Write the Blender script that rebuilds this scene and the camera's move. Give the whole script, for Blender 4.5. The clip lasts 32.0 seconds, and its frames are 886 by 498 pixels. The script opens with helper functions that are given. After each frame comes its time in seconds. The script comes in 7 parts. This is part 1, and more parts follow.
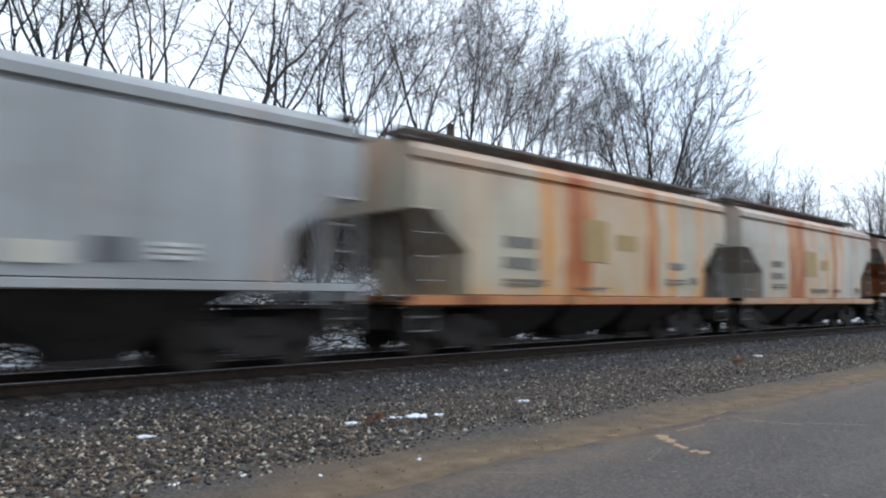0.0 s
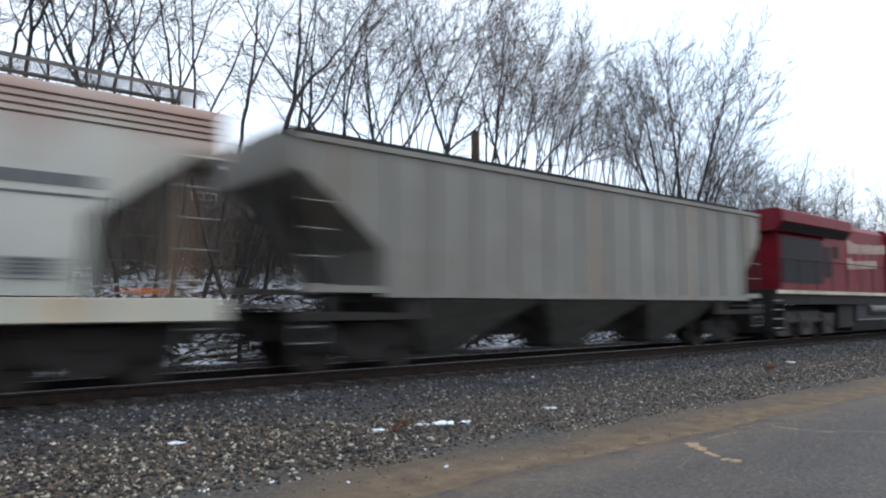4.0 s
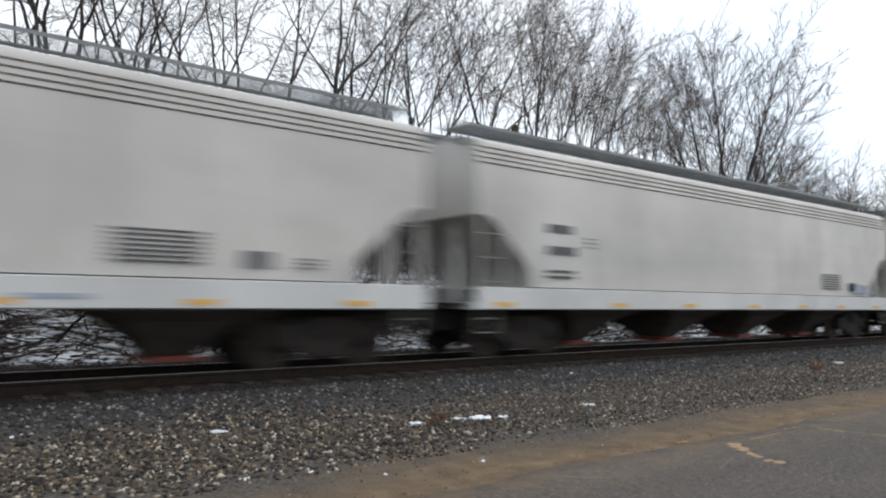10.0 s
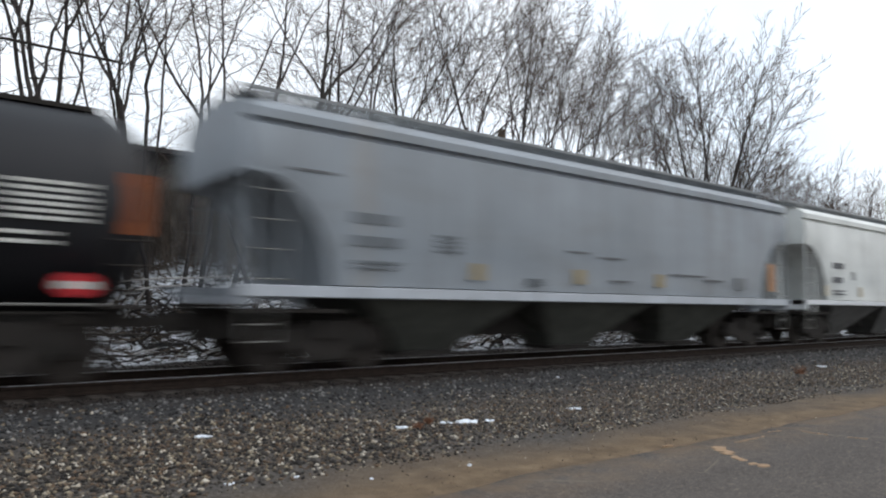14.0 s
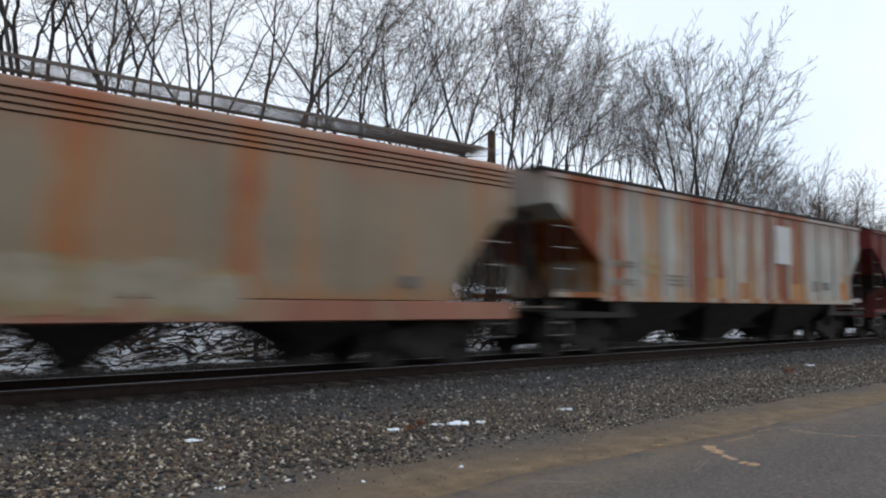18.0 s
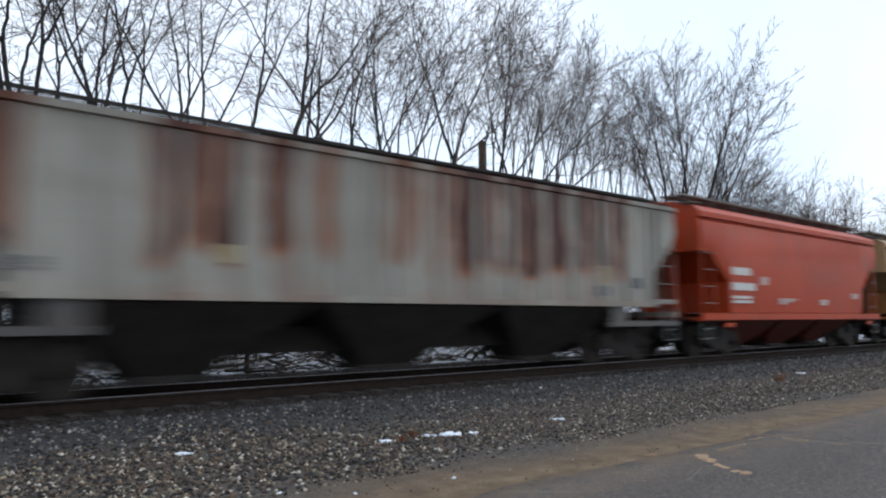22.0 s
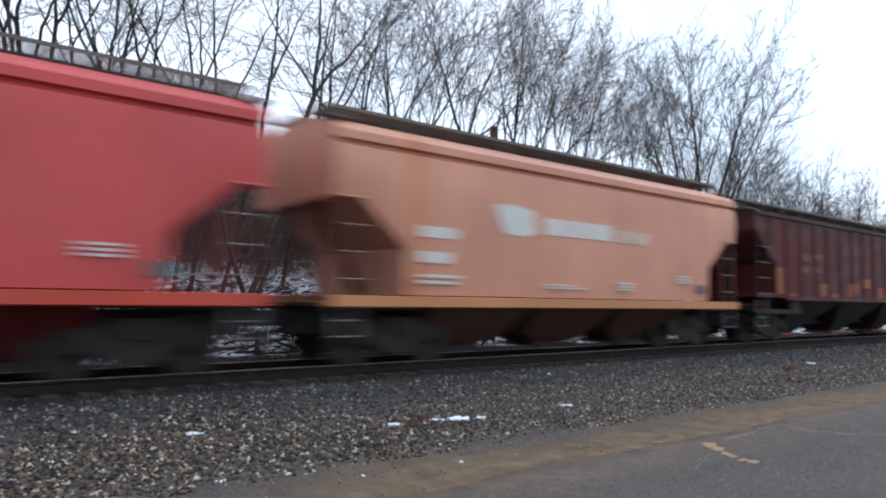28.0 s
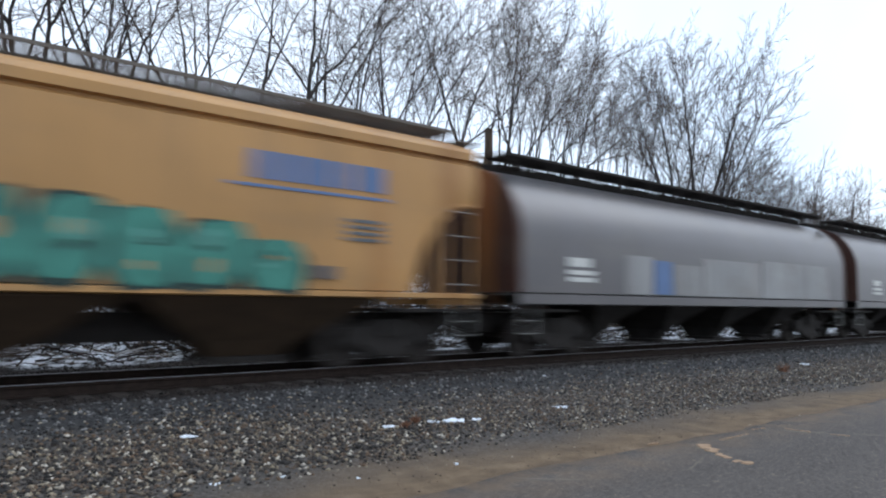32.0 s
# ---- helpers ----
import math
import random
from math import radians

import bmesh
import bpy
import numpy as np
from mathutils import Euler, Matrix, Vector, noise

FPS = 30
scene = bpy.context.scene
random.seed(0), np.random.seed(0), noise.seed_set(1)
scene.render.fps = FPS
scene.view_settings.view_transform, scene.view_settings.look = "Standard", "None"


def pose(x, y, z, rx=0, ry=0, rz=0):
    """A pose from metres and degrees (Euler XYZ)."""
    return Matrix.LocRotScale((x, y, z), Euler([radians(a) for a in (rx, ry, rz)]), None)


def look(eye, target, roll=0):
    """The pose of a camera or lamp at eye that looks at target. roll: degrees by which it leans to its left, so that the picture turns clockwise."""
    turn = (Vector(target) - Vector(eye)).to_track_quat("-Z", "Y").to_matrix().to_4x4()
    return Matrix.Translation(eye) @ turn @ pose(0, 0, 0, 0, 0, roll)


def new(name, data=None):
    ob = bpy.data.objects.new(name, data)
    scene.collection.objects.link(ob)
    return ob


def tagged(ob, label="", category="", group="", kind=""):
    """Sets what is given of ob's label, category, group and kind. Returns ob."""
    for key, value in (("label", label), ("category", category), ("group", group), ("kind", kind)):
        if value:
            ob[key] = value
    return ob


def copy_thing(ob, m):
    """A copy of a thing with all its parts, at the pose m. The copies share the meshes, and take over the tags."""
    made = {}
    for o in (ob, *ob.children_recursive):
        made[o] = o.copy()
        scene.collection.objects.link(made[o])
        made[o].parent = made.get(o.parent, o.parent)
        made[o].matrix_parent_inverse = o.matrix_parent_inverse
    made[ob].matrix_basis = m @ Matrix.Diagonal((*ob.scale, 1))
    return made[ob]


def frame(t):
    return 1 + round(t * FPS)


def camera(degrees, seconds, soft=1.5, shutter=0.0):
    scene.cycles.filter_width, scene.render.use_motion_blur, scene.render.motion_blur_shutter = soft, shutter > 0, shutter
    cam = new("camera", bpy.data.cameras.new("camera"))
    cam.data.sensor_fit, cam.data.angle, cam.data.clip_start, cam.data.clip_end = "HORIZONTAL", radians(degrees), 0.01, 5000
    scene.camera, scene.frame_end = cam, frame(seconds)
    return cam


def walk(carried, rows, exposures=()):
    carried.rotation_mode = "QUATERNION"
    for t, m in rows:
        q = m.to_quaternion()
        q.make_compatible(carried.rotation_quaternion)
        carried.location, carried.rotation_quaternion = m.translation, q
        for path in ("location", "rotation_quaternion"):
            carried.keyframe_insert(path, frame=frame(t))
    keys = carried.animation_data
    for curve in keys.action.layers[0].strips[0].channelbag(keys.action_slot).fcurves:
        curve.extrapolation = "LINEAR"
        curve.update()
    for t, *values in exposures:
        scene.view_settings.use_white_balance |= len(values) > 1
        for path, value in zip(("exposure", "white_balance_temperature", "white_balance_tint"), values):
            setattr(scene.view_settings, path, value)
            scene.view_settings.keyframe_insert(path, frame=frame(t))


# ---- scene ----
cam = camera(64.2, 32.0, soft=2.1, shutter=0.95)
# hand-held at one spot beside the road: seconds, tilt, roll, turn
EYE = (0.0, 0.0, 1.6)
PATH = [
    (0, 94.205, -0.103, -42.789), (0.5, 94.369, 0.027, -42.941), (1, 94.591, 0.115, -42.844),
    (1.5, 94.621, 0.197, -42.691), (2, 94.873, 0.239, -41.818), (2.5, 94.754, 0.227, -41.108),
    (3, 94.635, 0.222, -40.654), (3.5, 94.701, 0.188, -40.745), (5.5, 95.184, 0.102, -39.414),
    (6, 94.937, 0.403, -38.074), (6.5, 94.411, 0.036, -36.672), (7, 94.208, -0.493, -36.085),
    (7.5, 93.738, -0.364, -36.886), (8, 93.588, -0.403, -37.432), (8.5, 93.867, 0.003, -38.002),
    (9, 94.258, 0.060, -37.859), (9.5, 94.172, -0.272, -37.799), (10, 94.283, -0.549, -37.606),
    (10.5, 94.158, -0.340, -37.651), (11, 94.733, -0.150, -37.989), (11.5, 95.079, -0.299, -38.128),
    (12, 94.960, -0.380, -38.142), (12.5, 94.820, -0.311, -38.283), (13, 94.631, -0.101, -38.310),
    (13.5, 94.565, -0.395, -38.426), (14, 94.619, -0.577, -38.678), (14.5, 94.707, -0.574, -38.652),
    (15, 94.941, -0.443, -39.010), (15.5, 94.837, -0.386, -39.094), (17.5, 94.992, -0.186, -39.222),
    (18, 94.759, -0.211, -39.429), (18.5, 94.773, -0.105, -39.325), (19, 94.705, -0.073, -39.092),
    (19.5, 94.645, -0.019, -38.932), (20, 94.817, -0.276, -39.206), (20.5, 94.872, -0.408, -39.008),
    (21, 94.645, -0.447, -39.286), (21.5, 94.727, -0.244, -39.542), (22, 95.589, 0.151, -40.088),
    (22.5, 95.775, -0.166, -40.058), (23, 95.262, -0.473, -38.160), (23.5, 95.096, -0.608, -38.594),
    (24, 94.723, -0.816, -38.631), (24.5, 94.569, -0.639, -38.569), (25, 94.539, -0.672, -38.464),
    (25.5, 94.421, -0.386, -38.837), (27.5, 94.388, -0.777, -39.425), (28, 94.379, -0.627, -39.336),
    (28.5, 94.251, -0.680, -39.177), (29, 94.381, -0.380, -39.103), (29.5, 94.533, -0.536, -38.998),
    (30, 94.518, -0.466, -39.119), (30.5, 94.792, -0.770, -39.603), (31, 94.900, -0.595, -39.577),
    (31.5, 94.805, -0.700, -39.511), (32, 94.547, -0.502, -39.742),
]
walk(cam, [(t, pose(*EYE, a, b, c)) for t, a, b, c in PATH],
     exposures=[(0.0, 0.26, 6100, 10), (3.5, 0.23, 6080, 10), (6.0, 0.2, 6150, 10), (8.5, 0.2, 6500, 11), (10.0, 0.1, 6760, 11), (15.5, 0.06, 6680, 11),
                (18.0, -0.10, 6500, 11), (21.0, 0.0, 6230, 11), (24.0, 0.02, 6100, 11), (28.0, 0.18, 6020, 11), (30.0, 0.18, 6000, 11), (32.0, 0.14, 5980, 10)])

# ---- light: a bright overcast winter sky ----
world = bpy.data.worlds.new("overcast_sky")
scene.world = world
world.use_nodes = True
wt = world.node_tree
wt.nodes.clear()
w_out = wt.nodes.new("ShaderNodeOutputWorld")
w_bg = wt.nodes.new("ShaderNodeBackground")
w_sky = wt.nodes.new("ShaderNodeTexSky")
w_sky.sky_type = "NISHITA"
w_sky.sun_disc = False
w_sky.sun_elevation = radians(47)
w_sky.sun_rotation = radians(111)
w_sky.dust_density = 4.0
w_gain = wt.nodes.new("ShaderNodeMix")
w_gain.data_type = "RGBA"
w_gain.blend_type = "MULTIPLY"
w_gain.inputs["Factor"].default_value = 1.0
w_gain.inputs["B"].default_value = (0.10, 0.10, 0.10, 1)
w_cloud = wt.nodes.new("ShaderNodeTexNoise")
w_cloud.inputs["Scale"].default_value = 1.6
w_cloud.inputs["Detail"].default_value = 4.0
w_ramp = wt.nodes.new("ShaderNodeValToRGB")
w_ramp.color_ramp.elements[0].position = 0.34
w_ramp.color_ramp.elements[0].color = (0.90, 1.08, 1.27, 1)
w_ramp.color_ramp.elements[1].position = 0.62
w_ramp.color_ramp.elements[1].color = (1.18, 1.27, 1.37, 1)
w_mix = wt.nodes.new("ShaderNodeMix")
w_mix.data_type = "RGBA"
w_mix.inputs["Factor"].default_value = 0.85
wt.links.new(w_sky.outputs["Color"], w_gain.inputs["A"])
wt.links.new(w_gain.outputs["Result"], w_mix.inputs["A"])
wt.links.new(w_cloud.outputs["Fac"], w_ramp.inputs["Fac"])
wt.links.new(w_ramp.outputs["Color"], w_mix.inputs["B"])
wt.links.new(w_mix.outputs["Result"], w_bg.inputs["Color"])
w_bg.inputs["Strength"].default_value = 1.0
wt.links.new(w_bg.outputs["Background"], w_out.inputs["Surface"])
sun_data = bpy.data.lights.new("sun", "SUN")
sun_data.energy = 0.6
sun_data.angle = radians(40)
sun_data.color = (1.0, 0.98, 0.97)
sun = new("sun", sun_data)
sun.matrix_world = look((0, 0, 60), (-52, 20, 0))

# ---- materials ----
def lin(r, g, b):
    """Linear colour from 0..255 display values."""
    f = lambda c: c / 12.92 if c <= 0.04045 else ((c + 0.055) / 1.055) ** 2.4
    return (f(r / 255), f(g / 255), f(b / 255), 1.0)


class Nodes:
    def __init__(self, name, rough=0.6, metal=0.0, spec=0.5):
        self.m = bpy.data.materials.new(name)
        self.m.use_nodes = True
        self.t = self.m.node_tree
        self.b = self.t.nodes["Principled BSDF"]
        self.b.inputs["Roughness"].default_value = rough
        self.b.inputs["Metallic"].default_value = metal
        self.b.inputs["Specular IOR Level"].default_value = spec
        self.co = self.t.nodes.new("ShaderNodeTexCoord")

    def link(self, a, b):
        self.t.links.new(a, b)

    def place(self, scale=(1, 1, 1), shift=(0, 0, 0)):
        m = self.t.nodes.new("ShaderNodeMapping")
        m.inputs["Scale"].default_value = scale
        m.inputs["Location"].default_value = shift
        self.link(self.co.outputs["Object"], m.inputs["Vector"])
        return m.outputs["Vector"]

    def noise(self, scale=1.0, detail=4.0, stretch=(1, 1, 1), shift=(0, 0, 0), rough=0.55):
        n = self.t.nodes.new("ShaderNodeTexNoise")
        n.inputs["Scale"].default_value = scale
        n.inputs["Detail"].default_value = detail
        n.inputs["Roughness"].default_value = rough
        self.link(self.place(stretch, shift), n.inputs["Vector"])
        return n.outputs["Fac"]

    def ramp(self, fac, *stops):
        r = self.t.nodes.new("ShaderNodeValToRGB")
        e = r.color_ramp.elements
        while len(e) < len(stops):
            e.new(0.5)
        for el, (p, c) in zip(e, stops):
            el.position = p
            el.color = c if len(c) == 4 else (*c, 1)
        self.link(fac, r.inputs["Fac"])
        return r.outputs["Color"]

    def step(self, fac, lo, hi):
        return self.ramp(fac, (lo, (0, 0, 0, 1)), (hi, (1, 1, 1, 1)))

    def mix(self, fac, a, b, blend="MIX"):
        n = self.t.nodes.new("ShaderNodeMix")
        n.data_type = "RGBA"
        n.blend_type = blend
        for key, v in (("Factor", fac), ("A", a), ("B", b)):
            s = n.inputs[key]
            if isinstance(v, (int, float)):
                s.default_value = v
            elif isinstance(v, tuple):
                s.default_value = v
            else:
                self.link(v, s)
        return n.outputs["Result"]

    def times(self, a, b):
        n = self.t.nodes.new("ShaderNodeMath")
        n.operation = "MULTIPLY"
        for i, v in enumerate((a, b)):
            if isinstance(v, (int, float)):
                n.inputs[i].default_value = v
            else:
                self.link(v, n.inputs[i])
        return n.outputs["Value"]

    def axis(self, which):
        s = self.t.nodes.new("ShaderNodeSeparateXYZ")
        self.link(self.co.outputs["Object"], s.inputs["Vector"])
        return s.outputs[which]

    def scaled(self, v, lo, hi):
        n = self.t.nodes.new("ShaderNodeMapRange")
        n.inputs["From Min"].default_value = lo
        n.inputs["From Max"].default_value = hi
        self.link(v, n.inputs["Value"])
        return n.outputs["Result"]

    def bump(self, height, strength=0.3, dist=0.01):
        n = self.t.nodes.new("ShaderNodeBump")
        n.inputs["Strength"].default_value = strength
        n.inputs["Distance"].default_value = dist
        self.link(height, n.inputs["Height"])
        self.link(n.outputs["Normal"], self.b.inputs["Normal"])

    def color(self, c):
        if isinstance(c, tuple):
            self.b.inputs["Base Color"].default_value = c
        else:
            self.link(c, self.b.inputs["Base Color"])

    def random(self):
        return self.t.nodes.new("ShaderNodeObjectInfo").outputs["Random"]

    def island(self):
        return self.t.nodes.new("ShaderNodeNewGeometry").outputs["Random Per Island"]


RUST = lin(122, 66, 38)
RUST_LIGHT = lin(196, 132, 66)


def plain(name, c, rough=0.6, metal=0.0, vary=0.25, scale=3.0, spec=0.4):
    n = Nodes(name, rough, metal, spec)
    dark = tuple(v * (1 - vary) for v in c[:3]) + (1,)
    light = tuple(min(1, v * (1 + vary * 0.6)) for v in c[:3]) + (1,)
    a = n.noise(scale, 5)
    n.color(n.ramp(a, (0.3, dark), (0.7, light)))
    n.bump(n.noise(scale * 20, 3), 0.15, 0.004)
    return n.m


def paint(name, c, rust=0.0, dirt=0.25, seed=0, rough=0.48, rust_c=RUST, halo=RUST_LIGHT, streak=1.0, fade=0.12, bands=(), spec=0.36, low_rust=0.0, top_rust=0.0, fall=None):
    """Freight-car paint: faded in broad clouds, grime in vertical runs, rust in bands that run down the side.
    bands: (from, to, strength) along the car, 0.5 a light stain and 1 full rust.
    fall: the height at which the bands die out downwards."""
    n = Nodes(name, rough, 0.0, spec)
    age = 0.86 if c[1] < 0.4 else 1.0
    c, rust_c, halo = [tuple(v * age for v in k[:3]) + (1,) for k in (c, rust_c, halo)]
    sh = (seed * 7.3, seed * 3.1, seed * 1.7)
    pale = tuple(min(1, v * (1 + fade) + 0.02 * fade) for v in c[:3]) + (1,)
    deep = tuple(v * (1 - fade) for v in c[:3]) + (1,)
    col = n.ramp(n.noise(0.5, 4, (1, 1, 1), sh), (0.3, deep), (0.7, pale))
    runs = n.noise(1.0, 6, (2.6 * streak, 2.6, 0.16), sh, 0.6)
    grime = n.times(n.step(runs, 0.46, 0.74), dirt)
    col = n.mix(grime, col, lin(84, 77, 69))
    film = n.noise(0.8, 5, (0.6, 1, 1.8), (sh[1], sh[0], 4))
    col = n.mix(n.times(n.step(film, 0.5, 0.8), dirt * 0.7), col, lin(108, 98, 84))
    if rust > 0:
        band = n.noise(1.0, 5, (1.05 * streak, 1.0, 0.07), (sh[2], sh[0] + 9, sh[1]), 0.62)
        edge = 0.70 - 0.34 * rust
        col = n.mix(n.times(n.step(band, edge - 0.09, edge + 0.03), min(1, 0.45 + 0.5 * rust)), col, halo)
        col = n.mix(n.times(n.step(band, edge + 0.01, edge + 0.09), 0.9), col, rust_c)
        spots = n.noise(5.0, 6, (1, 1, 0.5), sh)
        col = n.mix(n.times(n.step(spots, 0.60, 0.68), min(0.8, rust)), col, rust_c)
    if bands:
        warp = n.t.nodes.new("ShaderNodeMath")
        warp.operation = "MULTIPLY_ADD"
        n.link(n.noise(1.4, 4, (1, 1, 0.5), sh), warp.inputs[0])
        warp.inputs[1].default_value = 0.7
        n.link(n.axis("X"), warp.inputs[2])
        along = n.scaled(warp.outputs["Value"], -10, 10)
        mask = None
        for first in range(0, len(bands), 7):
            stops = [(0.0, (0, 0, 0))]
            for a, b, k in bands[first:first + 7]:
                for xx, kk in ((a - 0.10, 0), (a + 0.08, k), (b - 0.08, k), (b + 0.10, 0)):
                    p = (xx + 0.35 + 10) / 20
                    stops.append((max(stops[-1][0] + 0.0005, p), (kk, kk, kk)))
            some = n.ramp(along, *stops)
            if mask is None:
                mask = some
            else:
                top = n.t.nodes.new("ShaderNodeMath")
                top.operation = "MAXIMUM"
                n.link(mask, top.inputs[0])
                n.link(some, top.inputs[1])
                mask = top.outputs["Value"]
        wear = n.ramp(n.noise(1.6, 6, (1.6, 1, 0.35), (sh[1], 2, 0)), (0.28, (0.55, 0.55, 0.55)), (0.62, (1, 1, 1)))
        mask = n.times(mask, wear)
        if fall:
            down = n.t.nodes.new("ShaderNodeMath")
            down.operation = "MULTIPLY_ADD"
            n.link(n.noise(1.0, 4, (2.4, 1, 0.4), (sh[0], 1, 8)), down.inputs[0])
            down.inputs[1].default_value = 1.5
            n.link(n.axis("Z"), down.inputs[2])
            mask = n.times(mask, n.ramp(n.scaled(down.outputs["Value"], fall + 0.25, fall + 1.25), (0.3, (0.12, 0.12, 0.12)), (0.62, (1, 1, 1))))
        col = n.mix(n.step(mask, 0.08, 0.5), col, halo)
        col = n.mix(n.step(mask, 0.55, 0.95), col, rust_c)
    if low_rust:
        lo = n.t.nodes.new("ShaderNodeMath")
        lo.operation = "MULTIPLY_ADD"
        n.link(n.noise(1.1, 4, (1, 1, 0.6), (sh[0], 7, 1)), lo.inputs[0])
        lo.inputs[1].default_value = -1.6
        n.link(n.axis("Z"), lo.inputs[2])
        band = n.ramp(n.scaled(lo.outputs["Value"], 0.3, 1.3), (0.15, (1, 1, 1)), (0.5, (0, 0, 0)))
        col = n.mix(n.times(band, low_rust), col, halo)
    if top_rust:
        hi = n.t.nodes.new("ShaderNodeMath")
        hi.operation = "MULTIPLY_ADD"
        n.link(n.noise(0.9, 5, (1.3, 1, 0.35), (sh[2], 3, 5)), hi.inputs[0])
        hi.inputs[1].default_value = 2.2
        n.link(n.axis("Z"), hi.inputs[2])
        band = n.ramp(n.scaled(hi.outputs["Value"], 4.2, 5.6), (0.1, (0, 0, 0)), (0.8, (1, 1, 1)))
        col = n.mix(n.times(band, top_rust), col, rust_c)
    n.color(col)
    n.bump(n.noise(0.9, 2, (1, 1, 0.6), sh), 0.12, 0.03)
    return n.m


M_UNDER = plain("grimy_underframe_black", lin(50, 46, 43), 0.85, 0.0, 0.35, spec=0.2)
M_WHEEL = plain("dark_wheel_steel", lin(56, 50, 46), 0.7, 0.2, 0.3, spec=0.25)
M_RIM = plain("worn_steel", lin(120, 116, 112), 0.4, 0.9, 0.2)
M_RUNG = plain("galvanised_rung", lin(122, 120, 116), 0.5, 0.2, 0.15)
M_GRATE = plain("galvanised_grating", lin(128, 130, 131), 0.6, 0.0, 0.25)
M_WALK = plain("grimy_walkway_grating", lin(104, 97, 90), 0.75, 0.0, 0.35)
M_WHITE = plain("white_marking_paint", lin(205, 203, 196), 0.6, 0, 0.12)
M_INK = plain("black_marking_paint", lin(88, 88, 90), 0.6, 0, 0.12)
M_YELLOW = plain("yellow_reflective_tape", lin(224, 168, 44), 0.4, 0, 0.15)
M_ORANGE = plain("orange_reflective_tape", lin(178, 96, 34), 0.4, 0, 0.15)
M_REDOX = plain("red_outlet_gate", lin(116, 52, 38), 0.6, 0, 0.2)
M_HOSE = plain("black_rubber", lin(34, 33, 33), 0.7, 0, 0.15)

# ---- mesh helpers ----
def box(bm, x0, x1, y0, y1, z0, z1):
    v = [bm.verts.new((x, y, z)) for x in (x0, x1) for y in (y0, y1) for z in (z0, z1)]
    for f in ((0, 1, 3, 2), (4, 6, 7, 5), (0, 4, 5, 1), (2, 3, 7, 6), (0, 2, 6, 4), (1, 5, 7, 3)):
        bm.faces.new([v[i] for i in f])


def slab(bm, pts, axis, a, b):
    """A flat outline pulled along one axis from a to b. pts are the two other coordinates in x, y, z order."""
    def at(p, h):
        q = list(p)
        q.insert(axis, h)
        return bm.verts.new(q)
    lo, hi = [at(p, a) for p in pts], [at(p, b) for p in pts]
    n = len(pts)
    bm.faces.new(lo)
    bm.faces.new(hi[::-1])
    for i in range(n):
        bm.faces.new((lo[i], hi[i], hi[(i + 1) % n], lo[(i + 1) % n]))


def rod(bm, p, q, r, n=8, r2=None):
    p, q = Vector(p), Vector(q)
    d = (q - p).normalized()
    a = d.orthogonal().normalized()
    b = d.cross(a)
    rings = []
    for c, rr in ((p, r), (q, r if r2 is None else r2)):
        rings.append([bm.verts.new(c + rr * (math.cos(2 * math.pi * i / n) * a + math.sin(2 * math.pi * i / n) * b)) for i in range(n)])
    for i in range(n):
        bm.faces.new((rings[0][i], rings[0][(i + 1) % n], rings[1][(i + 1) % n], rings[1][i]))
    bm.faces.new(rings[0][::-1])
    bm.faces.new(rings[1])


def tube(bm, pts, r, n=6):
    """A bent bar of even thickness along pts."""
    pts = [Vector(q) for q in pts]
    rings = []
    for i, q in enumerate(pts):
        d = (pts[min(i + 1, len(pts) - 1)] - pts[max(i - 1, 0)]).normalized()
        a = d.cross(Vector((0, 1, 0))).normalized()
        b = d.cross(a)
        rings.append([q + r * (math.cos(2 * math.pi * k / n) * a + math.sin(2 * math.pi * k / n) * b) for k in range(n)])
    loft(bm, rings)


def loft(bm, rings, caps=True):
    vs = [[bm.verts.new(p) for p in r] for r in rings]
    n = len(vs[0])
    for a, b in zip(vs, vs[1:]):
        for i in range(n):
            bm.faces.new((a[i], a[(i + 1) % n], b[(i + 1) % n], b[i]))
    if caps:
        bm.faces.new(vs[0][::-1])
        bm.faces.new(vs[-1])


def turned(bm, axis_at, prof, n=24):
    """A body of turning about a line along y through axis_at (x, z); prof: (y, radius)."""
    rings = [[(axis_at[0] + r * math.cos(2 * math.pi * i / n), y, axis_at[1] + r * math.sin(2 * math.pi * i / n)) for i in range(n)] for y, r in prof]
    loft(bm, rings)


def mesh_of(name, bm, mat, smooth=False):
    bmesh.ops.recalc_face_normals(bm, faces=bm.faces)
    me = bpy.data.meshes.new(name)
    bm.to_mesh(me)
    bm.free()
    me.materials.append(mat)
    if smooth:
        me.shade_smooth()
        me.set_sharp_from_angle(angle=radians(32))
    return me


def part(name, bm, mat, parent, label="", smooth=False):
    """Links a bmesh, or a mesh that other parts share, as one mesh object under its thing."""
    me = bm if isinstance(bm, bpy.types.Mesh) else mesh_of(name, bm, mat, smooth)
    ob = new(name, me)
    ob.parent = parent
    if label:
        ob["label"] = label
    return ob


def boxes(*dims):
    bm = bmesh.new()
    for d in dims:
        box(bm, *d)
    return bm


def thing(name, label, category, group="", at=(0, 0, 0)):
    ob = new(name)
    ob.location = at
    ob.empty_display_size = 0.3
    return tagged(ob, label, category, group)


